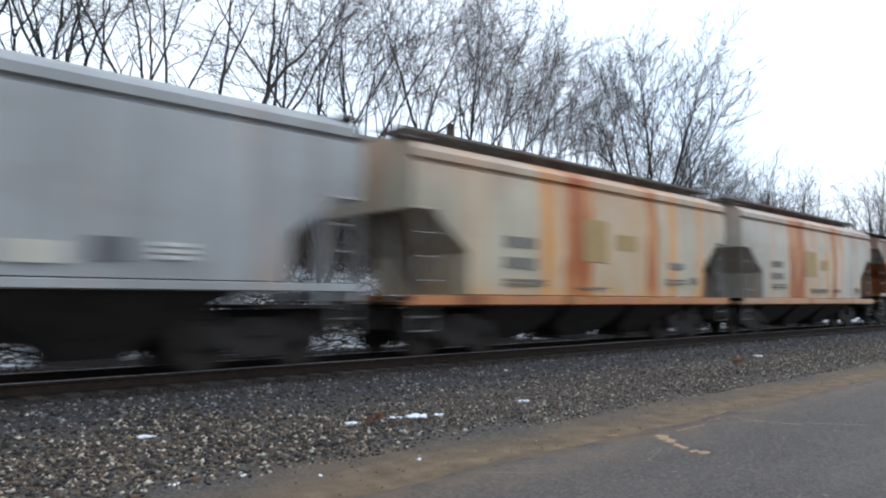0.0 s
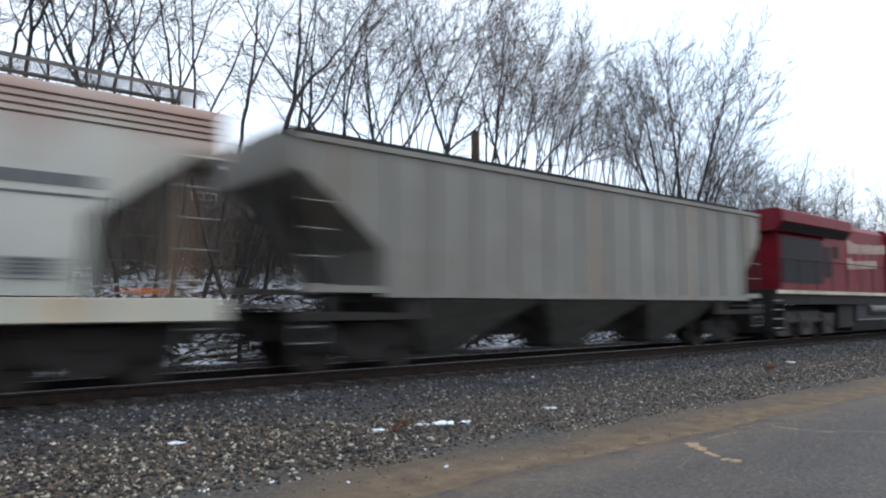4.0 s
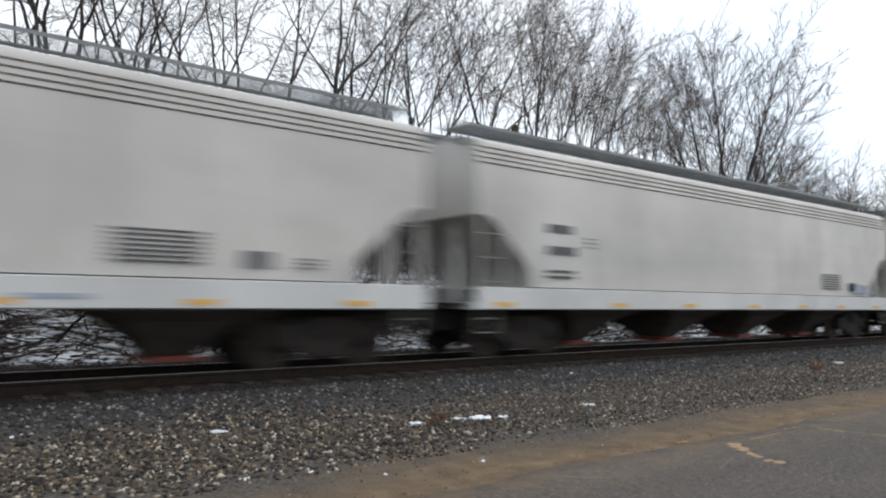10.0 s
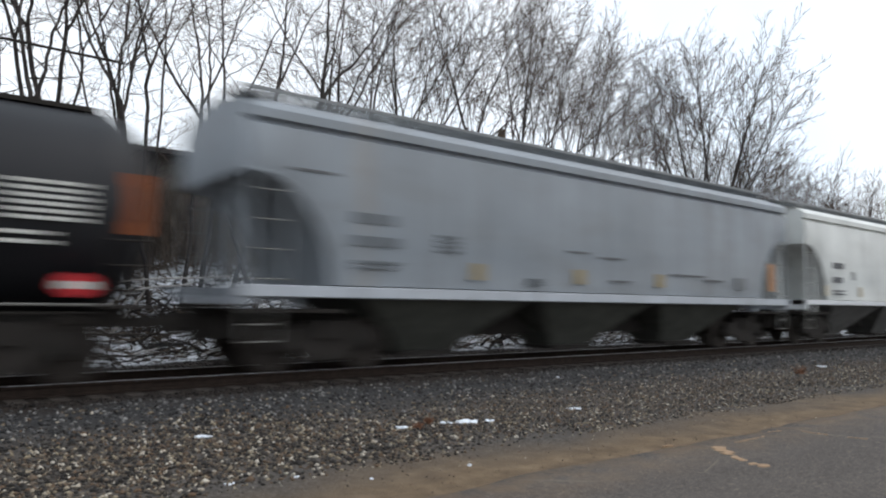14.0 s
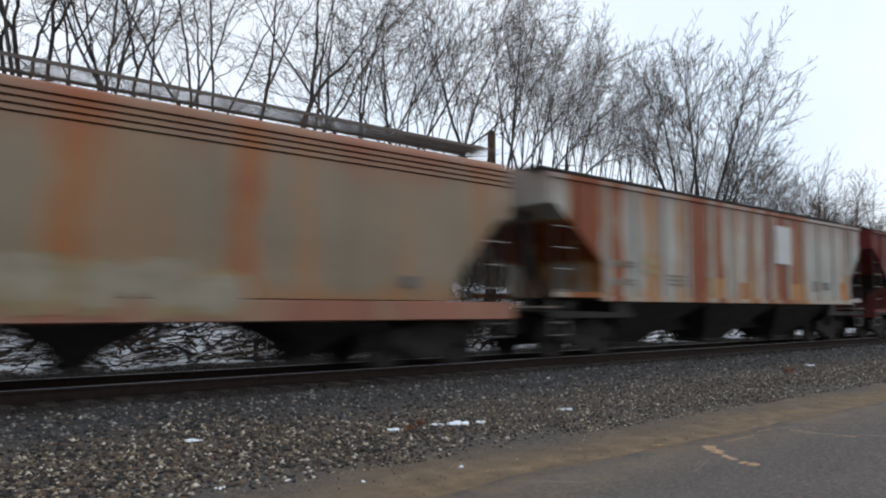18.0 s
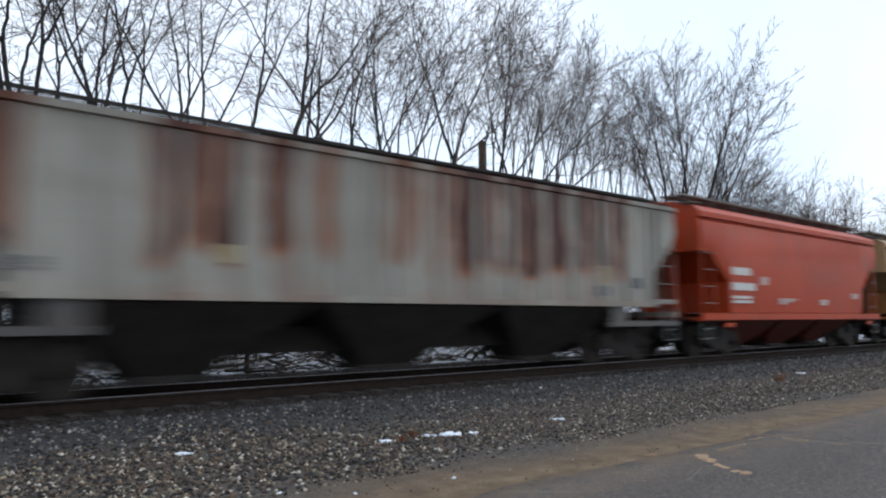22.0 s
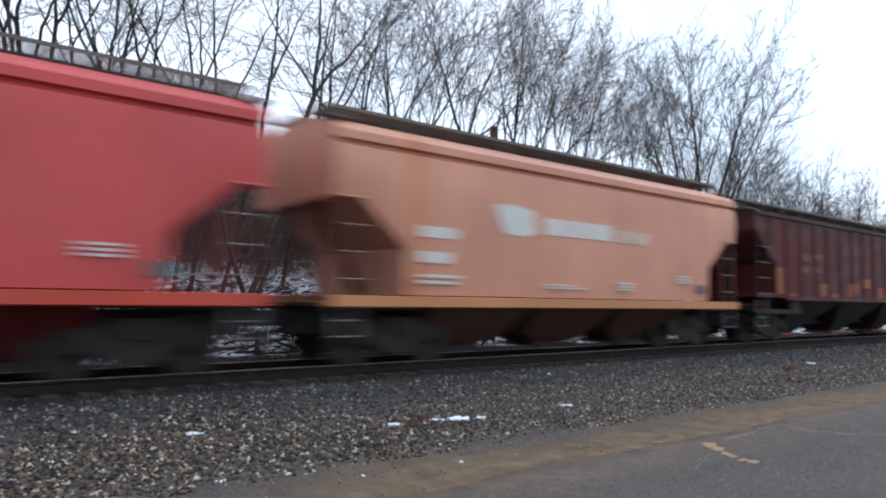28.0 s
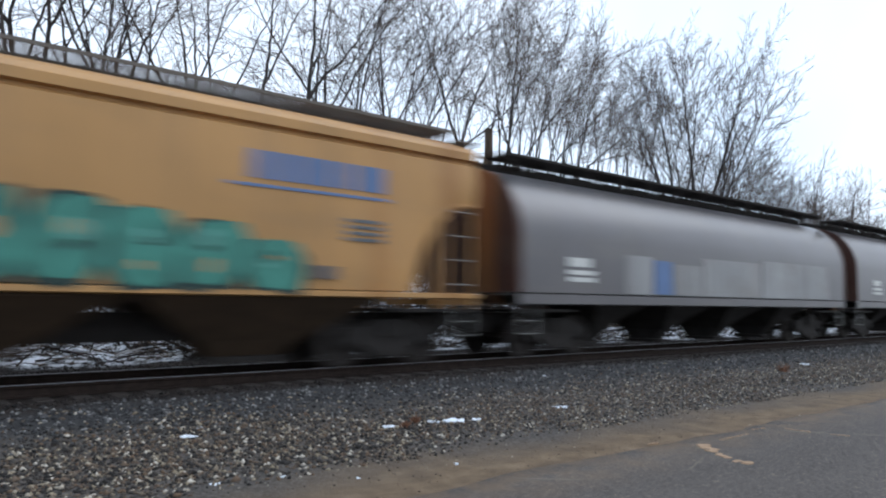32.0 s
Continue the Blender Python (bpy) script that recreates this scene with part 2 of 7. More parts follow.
def sheet(name, verts, faces, mat):
    """A mesh from numpy arrays of corners and of faces with equal corner counts."""
    me = bpy.data.meshes.new(name)
    verts, faces = np.asarray(verts, np.float32), np.asarray(faces, np.int32)
    k = faces.shape[1]
    me.vertices.add(len(verts))
    me.vertices.foreach_set("co", verts.ravel())
    me.loops.add(faces.size)
    me.loops.foreach_set("vertex_index", faces.ravel())
    me.polygons.add(len(faces))
    me.polygons.foreach_set("loop_start", np.arange(0, faces.size, k, dtype=np.int32))
    me.update(calc_edges=True)
    me.validate()
    me.materials.append(mat)
    return me


# ---- plan: the track runs along x, the road lies on the camera's side ----
RAIL_Z = 0.468
TRACK_Y = 11.87
HALF_GAUGE = 0.755
SIDE = 1.57

# ---- ground ----


def lattice(x, y):
    """Smooth value noise, -1..1, on arrays."""
    xi, yi = np.floor(x).astype(int), np.floor(y).astype(int)
    fx, fy = x - xi, y - yi
    fx, fy = fx * fx * (3 - 2 * fx), fy * fy * (3 - 2 * fy)
    h = lambda a, b: np.modf(np.abs(np.sin(a * 127.1 + b * 311.7) * 43758.5453))[0] * 2 - 1
    return (h(xi, yi) * (1 - fx) + h(xi + 1, yi) * fx) * (1 - fy) + (h(xi, yi + 1) * (1 - fx) + h(xi + 1, yi + 1) * fx) * fy


PROFILE_Y = [-3000, 4.6, 6.2, 8.1, 10.25, 10.5, 13.3, 14.2, 15.8, 16.4, 18.6, 21.4, 24.0, 60, 3000]
PROFILE_Z = [0.0, 0.0, 0.015, 0.03, 0.27, 0.285, 0.285, 0.27, 0.24, 0.30, 1.5, 3.4, 3.7, 3.8, 3.8]


def height(x, y):
    z = np.interp(y, PROFILE_Y, PROFILE_Z)
    rough = np.interp(y, [4.7, 6.2, 10.3, 13.6, 16, 19, 60], [0.0, 0.012, 0.012, 0.012, 0.03, 0.16, 0.3])
    return z + rough * (0.6 * lattice(x * 1.1, y * 1.1) + 0.4 * lattice(x * 3.7 + 9, y * 3.7)) - 0.004 * (y < 4.75)


def grid_mesh(name, xs, ys, mat, zf):
    X, Y = np.meshgrid(xs, ys)
    v = np.stack([X.ravel(), Y.ravel(), zf(X, Y).ravel()], 1)
    nx = len(xs)
    i = (np.arange(len(ys) - 1)[:, None] * nx + np.arange(nx - 1)[None]).ravel()
    me = sheet(name, v, np.stack([i, i + 1, i + nx + 1, i + nx], 1), mat)
    me.shade_smooth()
    return me


def ground_material():
    n = Nodes("gravel_dirt_and_snowy_bank", 0.95, 0, 0.2)
    y = n.axis("Y")
    wob = n.noise(0.55, 5)
    yy = n.t.nodes.new("ShaderNodeMath")
    yy.operation = "MULTIPLY_ADD"
    n.link(wob, yy.inputs[0])
    yy.inputs[1].default_value = 1.5
    n.link(y, yy.inputs[2])
    yw = yy.outputs["Value"]
    fine = n.noise(26, 5, rough=0.7)
    dirt = n.ramp(n.noise(3.0, 6), (0.3, lin(92, 77, 61)), (0.55, lin(114, 96, 76)), (0.75, lin(132, 113, 91)))
    dirt = n.mix(n.times(n.step(fine, 0.5, 0.64), 0.5), dirt, lin(92, 78, 64))
    gravel = n.ramp(fine, (0.3, lin(50, 47, 45)), (0.5, lin(78, 73, 69)), (0.66, lin(108, 101, 93)), (0.8, lin(138, 129, 118)))
    ballast = n.ramp(fine, (0.3, lin(34, 33, 33)), (0.55, lin(62, 61, 61)), (0.8, lin(98, 96, 95)))
    col = n.mix(n.step(n.scaled(yw, 5.75, 7.05), 0.1, 0.9), dirt, gravel)
    col = n.mix(n.step(n.scaled(yw, 8.9, 10.3), 0.1, 0.9), col, ballast)
    # darker, rust-dusted stone between and beside the rails
    grimy = n.ramp(fine, (0.3, lin(32, 27, 24)), (0.55, lin(50, 43, 38)), (0.8, lin(74, 66, 60)))
    col = n.mix(n.times(n.step(n.scaled(yw, 10.6, 11.2), 0.0, 1.0), n.ramp(n.scaled(yw, 16.2, 17.2), (0.2, (1, 1, 1)), (0.9, (0.2, 0.2, 0.2)))), col, grimy)
    # leaf litter with old snow between
    litter = n.ramp(n.noise(7, 6, rough=0.7), (0.3, lin(30, 26, 23)), (0.55, lin(58, 50, 43)), (0.75, lin(92, 80, 67)))
    snow = n.step(n.noise(3.0, 8, (0.8, 1.5, 1.5), (3, 0, 0), 0.8), 0.45, 0.485)
    upper = n.step(n.noise(1.9, 7, (1.0, 1.4, 1.4), (9, 0, 0), 0.72), 0.58, 0.64)
    snow = n.mix(n.step(n.scaled(yw, 20.2, 21.8), 0.0, 1.0), snow, upper)
    bank = n.mix(snow, litter, lin(226, 230, 236))
    col = n.mix(n.step(n.scaled(yw, 16.75, 17.3), 0.1, 0.9), col, bank)
    grassy = n.ramp(n.noise(1.2, 6), (0.35, lin(86, 80, 62)), (0.65, lin(120, 112, 88)))
    col = n.mix(n.step(n.scaled(y, 21.0, 26.0), 0.2, 0.8), col, grassy)
    near = n.step(n.scaled(y, -40.0, -8.0), 0.0, 1.0)
    col = n.mix(near, grassy, col)
    n.color(col)
    n.bump(n.noise(34, 4), 0.7, 0.02)
    return n.m


M_GROUND = ground_material()
xs = np.concatenate([[-3000, -900, -300, -120, -60, -40], np.arange(-30, 70, 0.35), np.arange(70, 140, 2.0), [160, 200, 280, 450, 900, 3000]])
ys = np.concatenate([[-3000, -600, -150, -60, -30, -15, -8], np.arange(-4, 4, 1.0), np.arange(4.0, 16, 0.22), np.arange(16, 28, 0.4), [30, 36, 45, 60, 90, 150, 300, 800, 3000]])
ground = new("ground", grid_mesh("ground", xs, ys, M_GROUND, height))
tagged(ground, "dirt verge, gravel and snowy leaf-littered bank along the railway", "ground", kind="structure")


def asphalt():
    n = Nodes("worn_asphalt", 0.85, 0, 0.3)
    fine = n.noise(34, 6, rough=0.85)
    col = n.ramp(fine, (0.34, lin(40, 36, 34)), (0.5, lin(73, 67, 63)), (0.64, lin(116, 105, 95)))
    col = n.mix(n.step(n.noise(16, 5, shift=(4, 2, 0), rough=0.8), 0.60, 0.66), col, lin(136, 120, 104))
    patch = n.noise(0.5, 5, (0.5, 1.4, 1))
    col = n.mix(n.times(n.step(patch, 0.45, 0.7), 0.3), col, lin(108, 100, 93))
    edge = n.step(n.scaled(n.axis("Y"), 3.6, 4.8), 0.2, 1.0)
    dusty = n.times(edge, n.step(n.noise(2.5, 6), 0.35, 0.65))
    col = n.mix(n.times(dusty, 0.7), col, lin(120, 99, 77))
    crack = n.t.nodes.new("ShaderNodeTexVoronoi")
    crack.feature = "DISTANCE_TO_EDGE"
    crack.inputs["Scale"].default_value = 0.55
    n.link(n.place((0.45, 1.3, 1)), crack.inputs["Vector"])
    line = n.ramp(crack.outputs["Distance"], (0.0, (1, 1, 1, 1)), (0.006, (0, 0, 0, 1)))
    col = n.mix(n.times(line, n.step(n.noise(0.7, 3), 0.5, 0.6)), col, lin(112, 102, 90))
    n.color(col)
    n.bump(fine, 0.5, 0.006)
    return n.m


rx = np.concatenate([np.arange(-40, -10, 2.0), np.arange(-10, 30, 0.25), np.arange(30, 160, 2.0), [200, 400, 1200]])
edge_y = 4.78 + 0.10 * lattice(rx * 0.8, rx * 0 + 3) + 0.05 * lattice(rx * 3.1, rx * 0 + 7)
road_v, road_f = [], []
cols = [-7.0, -3, 0, 2, 3.2, 4.0, 4.5]
for i, x in enumerate(rx):
    row = cols + [edge_y[i] - 0.02, edge_y[i]]
    for j, yv in enumerate(row):
        road_v.append((x, yv, 0.014 - 0.03 * (j == len(row) - 1)))
m = len(cols) + 2
for i in range(len(rx) - 1):
    for j in range(m - 1):
        a = i * m + j
        road_f.append((a, a + m, a + m + 1, a + 1))
road = new("road", sheet("road", road_v, road_f, asphalt()))
tagged(road, "worn grey asphalt road with a crumbled dusty edge", "road", kind="structure")


# ---- loose stones, as one field of small rough rocks ----
def stone_field(name, label, mat, xs, ys, rs, seed, flat=0.6, sink=0.35):
    g = np.random.default_rng(seed)
    n = len(xs)
    base = np.array([(1, 0, 0), (0, 1, 0), (-1, 0, 0), (0, -1, 0), (0, 0, 1), (0, 0, -1)], float)
    v = base[None] * (0.65 + 0.7 * g.random((n, 6, 1)))
    v += (g.random((n, 6, 3)) - 0.5) * 0.55
    v *= np.stack([np.ones(n), 0.6 + 0.4 * g.random(n), flat * (0.7 + 0.6 * g.random(n))], 1)[:, None]
    a = g.random(n) * 2 * np.pi
    c, s = np.cos(a)[:, None], np.sin(a)[:, None]
    v = np.stack([v[..., 0] * c - v[..., 1] * s, v[..., 0] * s + v[..., 1] * c, v[..., 2]], 2) * rs[:, None, None]
    z = height(xs, ys)
    v += np.stack([xs, ys, z + rs * flat * sink], 1)[:, None]
    f = np.array([(0, 1, 4), (1, 2, 4), (2, 3, 4), (3, 0, 4), (1, 0, 5), (2, 1, 5), (3, 2, 5), (0, 3, 5)])
    faces = (f[None] + (np.arange(n) * 6)[:, None, None]).reshape(-1, 3)
    ob = new(name, sheet(name, v.reshape(-1, 3), faces, mat))
    return tagged(ob, label, "gravel", kind="stuff")


def stone_material(name, *stops):
    n = Nodes(name, 0.9, 0, 0.25)
    col = n.ramp(n.island(), *stops)
    col = n.mix(n.times(n.step(n.noise(40, 3), 0.4, 0.7), 0.3), col, lin(60, 56, 52))
    n.color(col)
    return n.m


def scatter(n, x0, x1, y0, y1, seed, power=1.6):
    g = np.random.default_rng(seed)
    return x0 + (x1 - x0) * g.random(n) ** power, y0 + (y1 - y0) * g.random(n), g


M_STONE = stone_material("mixed_gravel", (0.0, lin(38, 35, 33)), (0.3, lin(58, 54, 51)), (0.5, lin(80, 73, 67)), (0.62, lin(108, 86, 67)), (0.78, lin(106, 95, 83)), (0.9, lin(152, 138, 115)), (1.0, lin(204, 195, 180)))
M_BALLAST = stone_material("dark_ballast", (0.0, lin(40, 39, 39)), (0.5, lin(72, 71, 71)), (0.82, lin(104, 102, 101)), (1.0, lin(150, 147, 143)))
x, y, g = scatter(60000, -1.0, 32, 5.9, 9.9, 1)
keep = g.random(len(x)) < np.interp(y + 0.5 * lattice(x * 0.9, y * 0.9), [5.6, 6.5, 8.3, 9.2], [0.06, 1, 1, 0.10])
x, y = x[keep], y[keep]
stone_field("gravel_stones", "coarse pale and grey gravel stones on the verge", M_STONE, x, y, (np.random.default_rng(2).uniform(0.011, 0.034, len(x)) + 0.016 * (np.random.default_rng(3).random(len(x)) > 0.94)) * np.interp(x, [4, 9], [1.0, 0.75]), 4)
x, y, g = scatter(34000, -1.0, 45, 8.3, 16.2, 5)
keep = (g.random(len(x)) < np.interp(y, [8.3, 9.2, 16.2], [0.2, 1, 1])) & (np.abs(np.abs(y - TRACK_Y) - HALF_GAUGE) > 0.12) & ((y < 10.62) | (y > 11.0))
x, y = x[keep], y[keep]
M_TRACKBED = stone_material("oily_ballast", (0.0, lin(26, 23, 22)), (0.6, lin(42, 37, 35)), (1.0, lin(66, 60, 56)))
k = y > 10.2
stone_field("ballast_stones", "dark crushed-stone ballast heaped along the track", M_BALLAST, x[~k], y[~k], np.random.default_rng(6).uniform(0.018, 0.042, (~k).sum()), 7)
stone_field("oily_ballast", "blackish ballast between and beside the rails", M_TRACKBED, x[k], y[k], np.random.default_rng(16).uniform(0.018, 0.042, k.sum()), 17)

x, y, g = scatter(3000, -1.0, 26, 3.2, 6.6, 8)
keep = g.random(len(x)) < np.interp(y, [3.2, 4.6, 5.2, 6.6], [0.03, 0.25, 0.9, 1])
x, y = x[keep], y[keep]
stone_field("loose_grit", "loose grit and small stones strewn over the dirt edge", M_STONE, x, y, np.random.default_rng(9).uniform(0.004, 0.012, len(x)), 10, 0.7, 0.6)

# ---- track ----
M_RAILSIDE = plain("rusty_rail_side", lin(44, 35, 30), 0.9, 0.0, 0.3, 8, spec=0.15)
M_RAILTOP = plain("polished_rail_head", lin(176, 176, 178), 0.42, 0.6, 0.12, 4)
M_TIE = plain("weathered_timber_sleeper", lin(66, 58, 52), 0.9, 0, 0.4, 6)
track = thing("railway_track", "single railway track of rusty rails on timber sleepers", "railway track")
for sgn in (-1, 1):
    cy = TRACK_Y + sgn * HALF_GAUGE
    bm = bmesh.new()
    slab(bm, [(cy - 0.076, 0.296), (cy + 0.076, 0.296), (cy + 0.076, 0.308), (cy + 0.012, 0.332), (cy + 0.01, 0.415), (cy + 0.036, 0.428), (cy + 0.036, 0.455), (cy + 0.028, 0.464), (cy - 0.028, 0.464), (cy - 0.036, 0.455), (cy - 0.036, 0.428), (cy - 0.01, 0.415), (cy - 0.012, 0.332), (cy - 0.076, 0.308)], 0, -120, 600)
    rail = part("rail", bm, M_RAILSIDE, track)
    part("rail_head", boxes((-120, 600, cy - 0.026, cy + 0.026, 0.4642, RAIL_Z)), M_RAILTOP, rail, "bright worn running surface")
tie_me = mesh_of("sleeper", boxes((-0.115, 0.115, -1.3, 1.3, -0.17, 0)), M_TIE)
for i in range(150):
    t_ob = part("sleeper", tie_me, None, track)
    t_ob.location = (-8 + i * 0.5, TRACK_Y + random.uniform(-0.03, 0.03), 0.294 + random.uniform(-0.004, 0.001))
    t_ob.rotation_euler.z = random.uniform(-0.02, 0.02)

# pale stones and dirt lying in the breaks of the road surface
M_CRACK = plain("dirt_filled_crack", lin(160, 132, 104), 0.95, 0, 0.2, 12)
gc = random.Random(5)
for x0, y0, x1, y1, n, r in ((7.70, 4.50, 7.34, 4.16, 7, 0.075), (7.34, 4.12, 7.20, 3.90, 4, 0.045), (7.16, 3.80, 7.13, 3.64, 4, 0.075), (8.07, 4.5, 8.77, 4.5, 14, 0.02), (9.1, 4.62, 9.39, 4.58, 7, 0.02),
                             (9.55, 4.42, 9.57, 4.07, 9, 0.022), (9.59, 3.85, 9.67, 3.64, 6, 0.022), (7.18, 4.89, 7.33, 4.85, 4, 0.025)):
    bm = bmesh.new()
    for k in range(n):
        f = (k + 0.5) / n
        cx, cy = x0 + (x1 - x0) * f + gc.gauss(0, r * 0.25), y0 + (y1 - y0) * f + gc.gauss(0, r * 0.25)
        rr, a0 = r * gc.uniform(0.7, 1.3), gc.random() * 6.28
        slab(bm, [(cx + rr * gc.uniform(0.7, 1.2) * math.cos(a0 + q * 0.9), cy + rr * gc.uniform(0.6, 1.1) * math.sin(a0 + q * 0.9)) for q in range(7)], 2, 0.0, 0.0165 + 0.002 * (k % 3))
    ob = new("road_crack", mesh_of("road_crack", bm, M_CRACK))
    tagged(ob, "pale dirt-filled crack in the worn asphalt", "crack", "cracks in the road", "stuff")

# ---- bare winter trees ----
def bark(name, a, b):
    n = Nodes(name, 0.95, 0, 0.15)
    n.color(n.ramp(n.noise(6, 5, (1, 1, 0.25)), (0.35, a), (0.7, b)))
    n.bump(n.noise(24, 4, (1, 1, 0.2)), 0.6, 0.02)
    return n.m


M_BARK = bark("grey_brown_bark", lin(48, 44, 43), lin(80, 74, 71))
M_TWIG = bark("brown_grey_twig", lin(74, 66, 62), lin(112, 101, 94))


# share of the height below the first fork, bare share of each limb, kink at each node, spread of side shoots, upward pull, spacing of nodes, reach of side branches, chance of a shoot at a node, number of leading limbs and their spread
STYLES = {
    "crooked": dict(bole=0.46, first=0.08, kink=0.20, side=(0.55, 1.20), rise=0.05, seg=(0.30, 0.21, 0.15, 0.13), reach=0.36, shoot=0.92, limbs=(2, 2), spread=0.24, way=(1, 0)),
    "sweeping": dict(bole=0.34, first=0.22, kink=0.12, side=(0.40, 0.90), rise=0.12, seg=(0.34, 0.25, 0.18, 0.14), reach=0.48, shoot=0.90, limbs=(2, 3), spread=0.38, way=(0.8, -0.6)),
    "spreading": dict(bole=0.20, first=0.34, kink=0.12, side=(0.40, 0.80), rise=0.08, seg=(0.36, 0.26, 0.18, 0.14), reach=0.42, shoot=0.95, limbs=(2, 3), spread=0.20, way=(0.5, -0.86)),
    "upright": dict(bole=0.42, first=0.20, kink=0.08, side=(0.35, 0.75), rise=0.20, seg=(0.38, 0.27, 0.19, 0.15), reach=0.36, shoot=0.88, limbs=(1, 2), spread=0.14, way=(0.7, -0.7)),
    "bush": dict(bole=0.14, first=0.30, kink=0.13, side=(0.45, 0.90), rise=0.14, seg=(0.36, 0.26, 0.20, 0.16), reach=0.46, shoot=0.70, limbs=(2, 3), spread=0.36, way=(0.6, -0.8)),
}


class Tree:
    """Leading limbs that kink from node to node, with side branches, twigs and twiglets, kept as polylines with radii."""

    def __init__(self, seed, style, wind=0.0):
        self.g = random.Random(seed)
        self.s = STYLES[style]
        self.wind = wind
        self.lines = {"trunk": [], "crown": []}

    def swing(self, d, ang, turn):
        side = d.orthogonal().normalized()
        side.rotate(Matrix.Rotation(turn, 3, d))
        return (d * math.cos(ang) + side * math.sin(ang)).normalized()

    def grow(self, p, d, r, tip, length, level):
        """One limb, branch or twig (level 0 to 3) and all that grows from it."""
        g, s = self.g, self.s
        n = max(2, int(length / s["seg"][level]))
        step = length / n
        home = d.copy()
        kink = s["kink"] * (1 + 0.4 * level)
        plane, side = g.random() * 6.28, 1
        pts, rad, buds = [p.copy()], [r], []
        for i in range(n):
            f = (i + 1) / n
            off = self.swing(d, 1.57, plane + g.gauss(0, 0.6))
            home.z += s["rise"] * step * (1 - home.z) * (0.15 if level == 0 else 1.0)
            home.x += self.wind * step * 0.16 * (level + 0.4)
            home.normalize()
            d = d * 0.45 + home * 0.55 + off * (kink * side * g.uniform(0.3, 1.4))
            d.normalize()
            side = -side
            p = p + d * step
            pts.append(p.copy())
            rad.append(r + (tip - r) * f ** 0.8)
            if level < 3 and (s["first"] if level == 0 else 0.12) < f < 0.99 and g.random() < s["shoot"] * (0.45 + 0.65 * f, 0.6 + 0.4 * f, 0.55)[level]:
                buds.append((i + 1, f, side))
        self.lines["trunk" if r > 0.011 else "crown"].append((pts, rad))
        for i, f, side in buds:
            ln = ((1 - 0.55 * f) * length * s["reach"] + (0.5, 0.28, 0.12)[level]) * g.uniform(0.55, 1.25)
            ln = min(ln, (4.2, 1.5, 0.6)[level])
            out = self.swing((pts[i] - pts[i - 1]).normalized(), g.uniform(*s["side"]), plane + (0 if side > 0 else math.pi) + g.gauss(0, 0.8))
            self.grow(pts[i], out, max(0.004, rad[i] * (0.50, 0.55, 0.6)[level]), 0.003, ln, level + 1)

    def stem(self, p, d, r, length):
        g, s = self.g, self.s
        bole = length * s["bole"] * g.uniform(0.8, 1.2)
        n = max(4, int(bole / 0.5))
        home, pts, rad = d.copy(), [p.copy()], [r]
        for i in range(n):
            d = (home + Vector((g.gauss(0, 0.35), g.gauss(0, 0.35), 0)) * s["kink"]).normalized()
            p = p + d * (bole / n)
            pts.append(p.copy())
            rad.append(r * (1 - 0.2 * (i + 1) / n))
        self.lines["trunk"].append((pts, rad))
        for i in range(n // 2, n):
            if g.random() < (0.6 if s["first"] < 0.1 else 0.15):
                self.grow(pts[i], self.swing(d, g.uniform(*s["side"]), g.random() * 6.28), rad[i] * 0.3, 0.003, g.uniform(0.8, 2.0), 1)
        k = g.randint(*s["limbs"])
        for q in range(k):
            # limbs part along the way that leaves them most light
            a = s["spread"] * (g.uniform(0.6, 1.4) if k == 1 else (2 * q / (k - 1) - 1) * g.uniform(0.7, 1.4))
            out = (home + Vector((a * s["way"][0] + g.uniform(-0.4, 0.4) * s["spread"], a * s["way"][1] + g.uniform(-0.4, 0.4) * s["spread"], 0))).normalized()
            self.grow(p, out, r * (0.76, 0.66, 0.56, 0.50)[q], 0.006, (length - bole) * g.uniform(0.82, 0.96), 0)

    def meshes(self, thin=0.0045):
        out = {}
        for key, sides, mat in (("trunk", 5, M_BARK), ("crown", 3, M_TWIG)):
            V, F, o = [], [], 0
            w = np.arange(sides) * 2 * np.pi / sides
            cw, sw = np.cos(w)[None, :, None], np.sin(w)[None, :, None]
            j = np.arange(sides)[None]
            k = (j + 1) % sides
            for pts, rad in self.lines[key]:
                P = np.array([tuple(q) for q in pts])
                T = np.gradient(P, axis=0)
                T /= np.linalg.norm(T, axis=1, keepdims=True) + 1e-9
                A = np.cross(T, np.array([[0.3, 0.9, 0.2]]))
                A /= np.linalg.norm(A, axis=1, keepdims=True) + 1e-9
                B = np.cross(T, A)
                R = np.maximum(np.array(rad), thin)[:, None, None]
                V.append((P[:, None] + R * (cw * A[:, None] + sw * B[:, None])).reshape(-1, 3))
                n = len(P)
                i = (np.arange(n - 1)[:, None] * sides)
                F.append((np.stack([i + j, i + k, i + sides + k, i + sides + j], 2).reshape(-1, 4)) + o)
                o += n * sides
            if V:
                me = sheet(key, np.concatenate(V), np.concatenate(F), mat)
                me.shade_smooth()
                out[key] = me
        return out


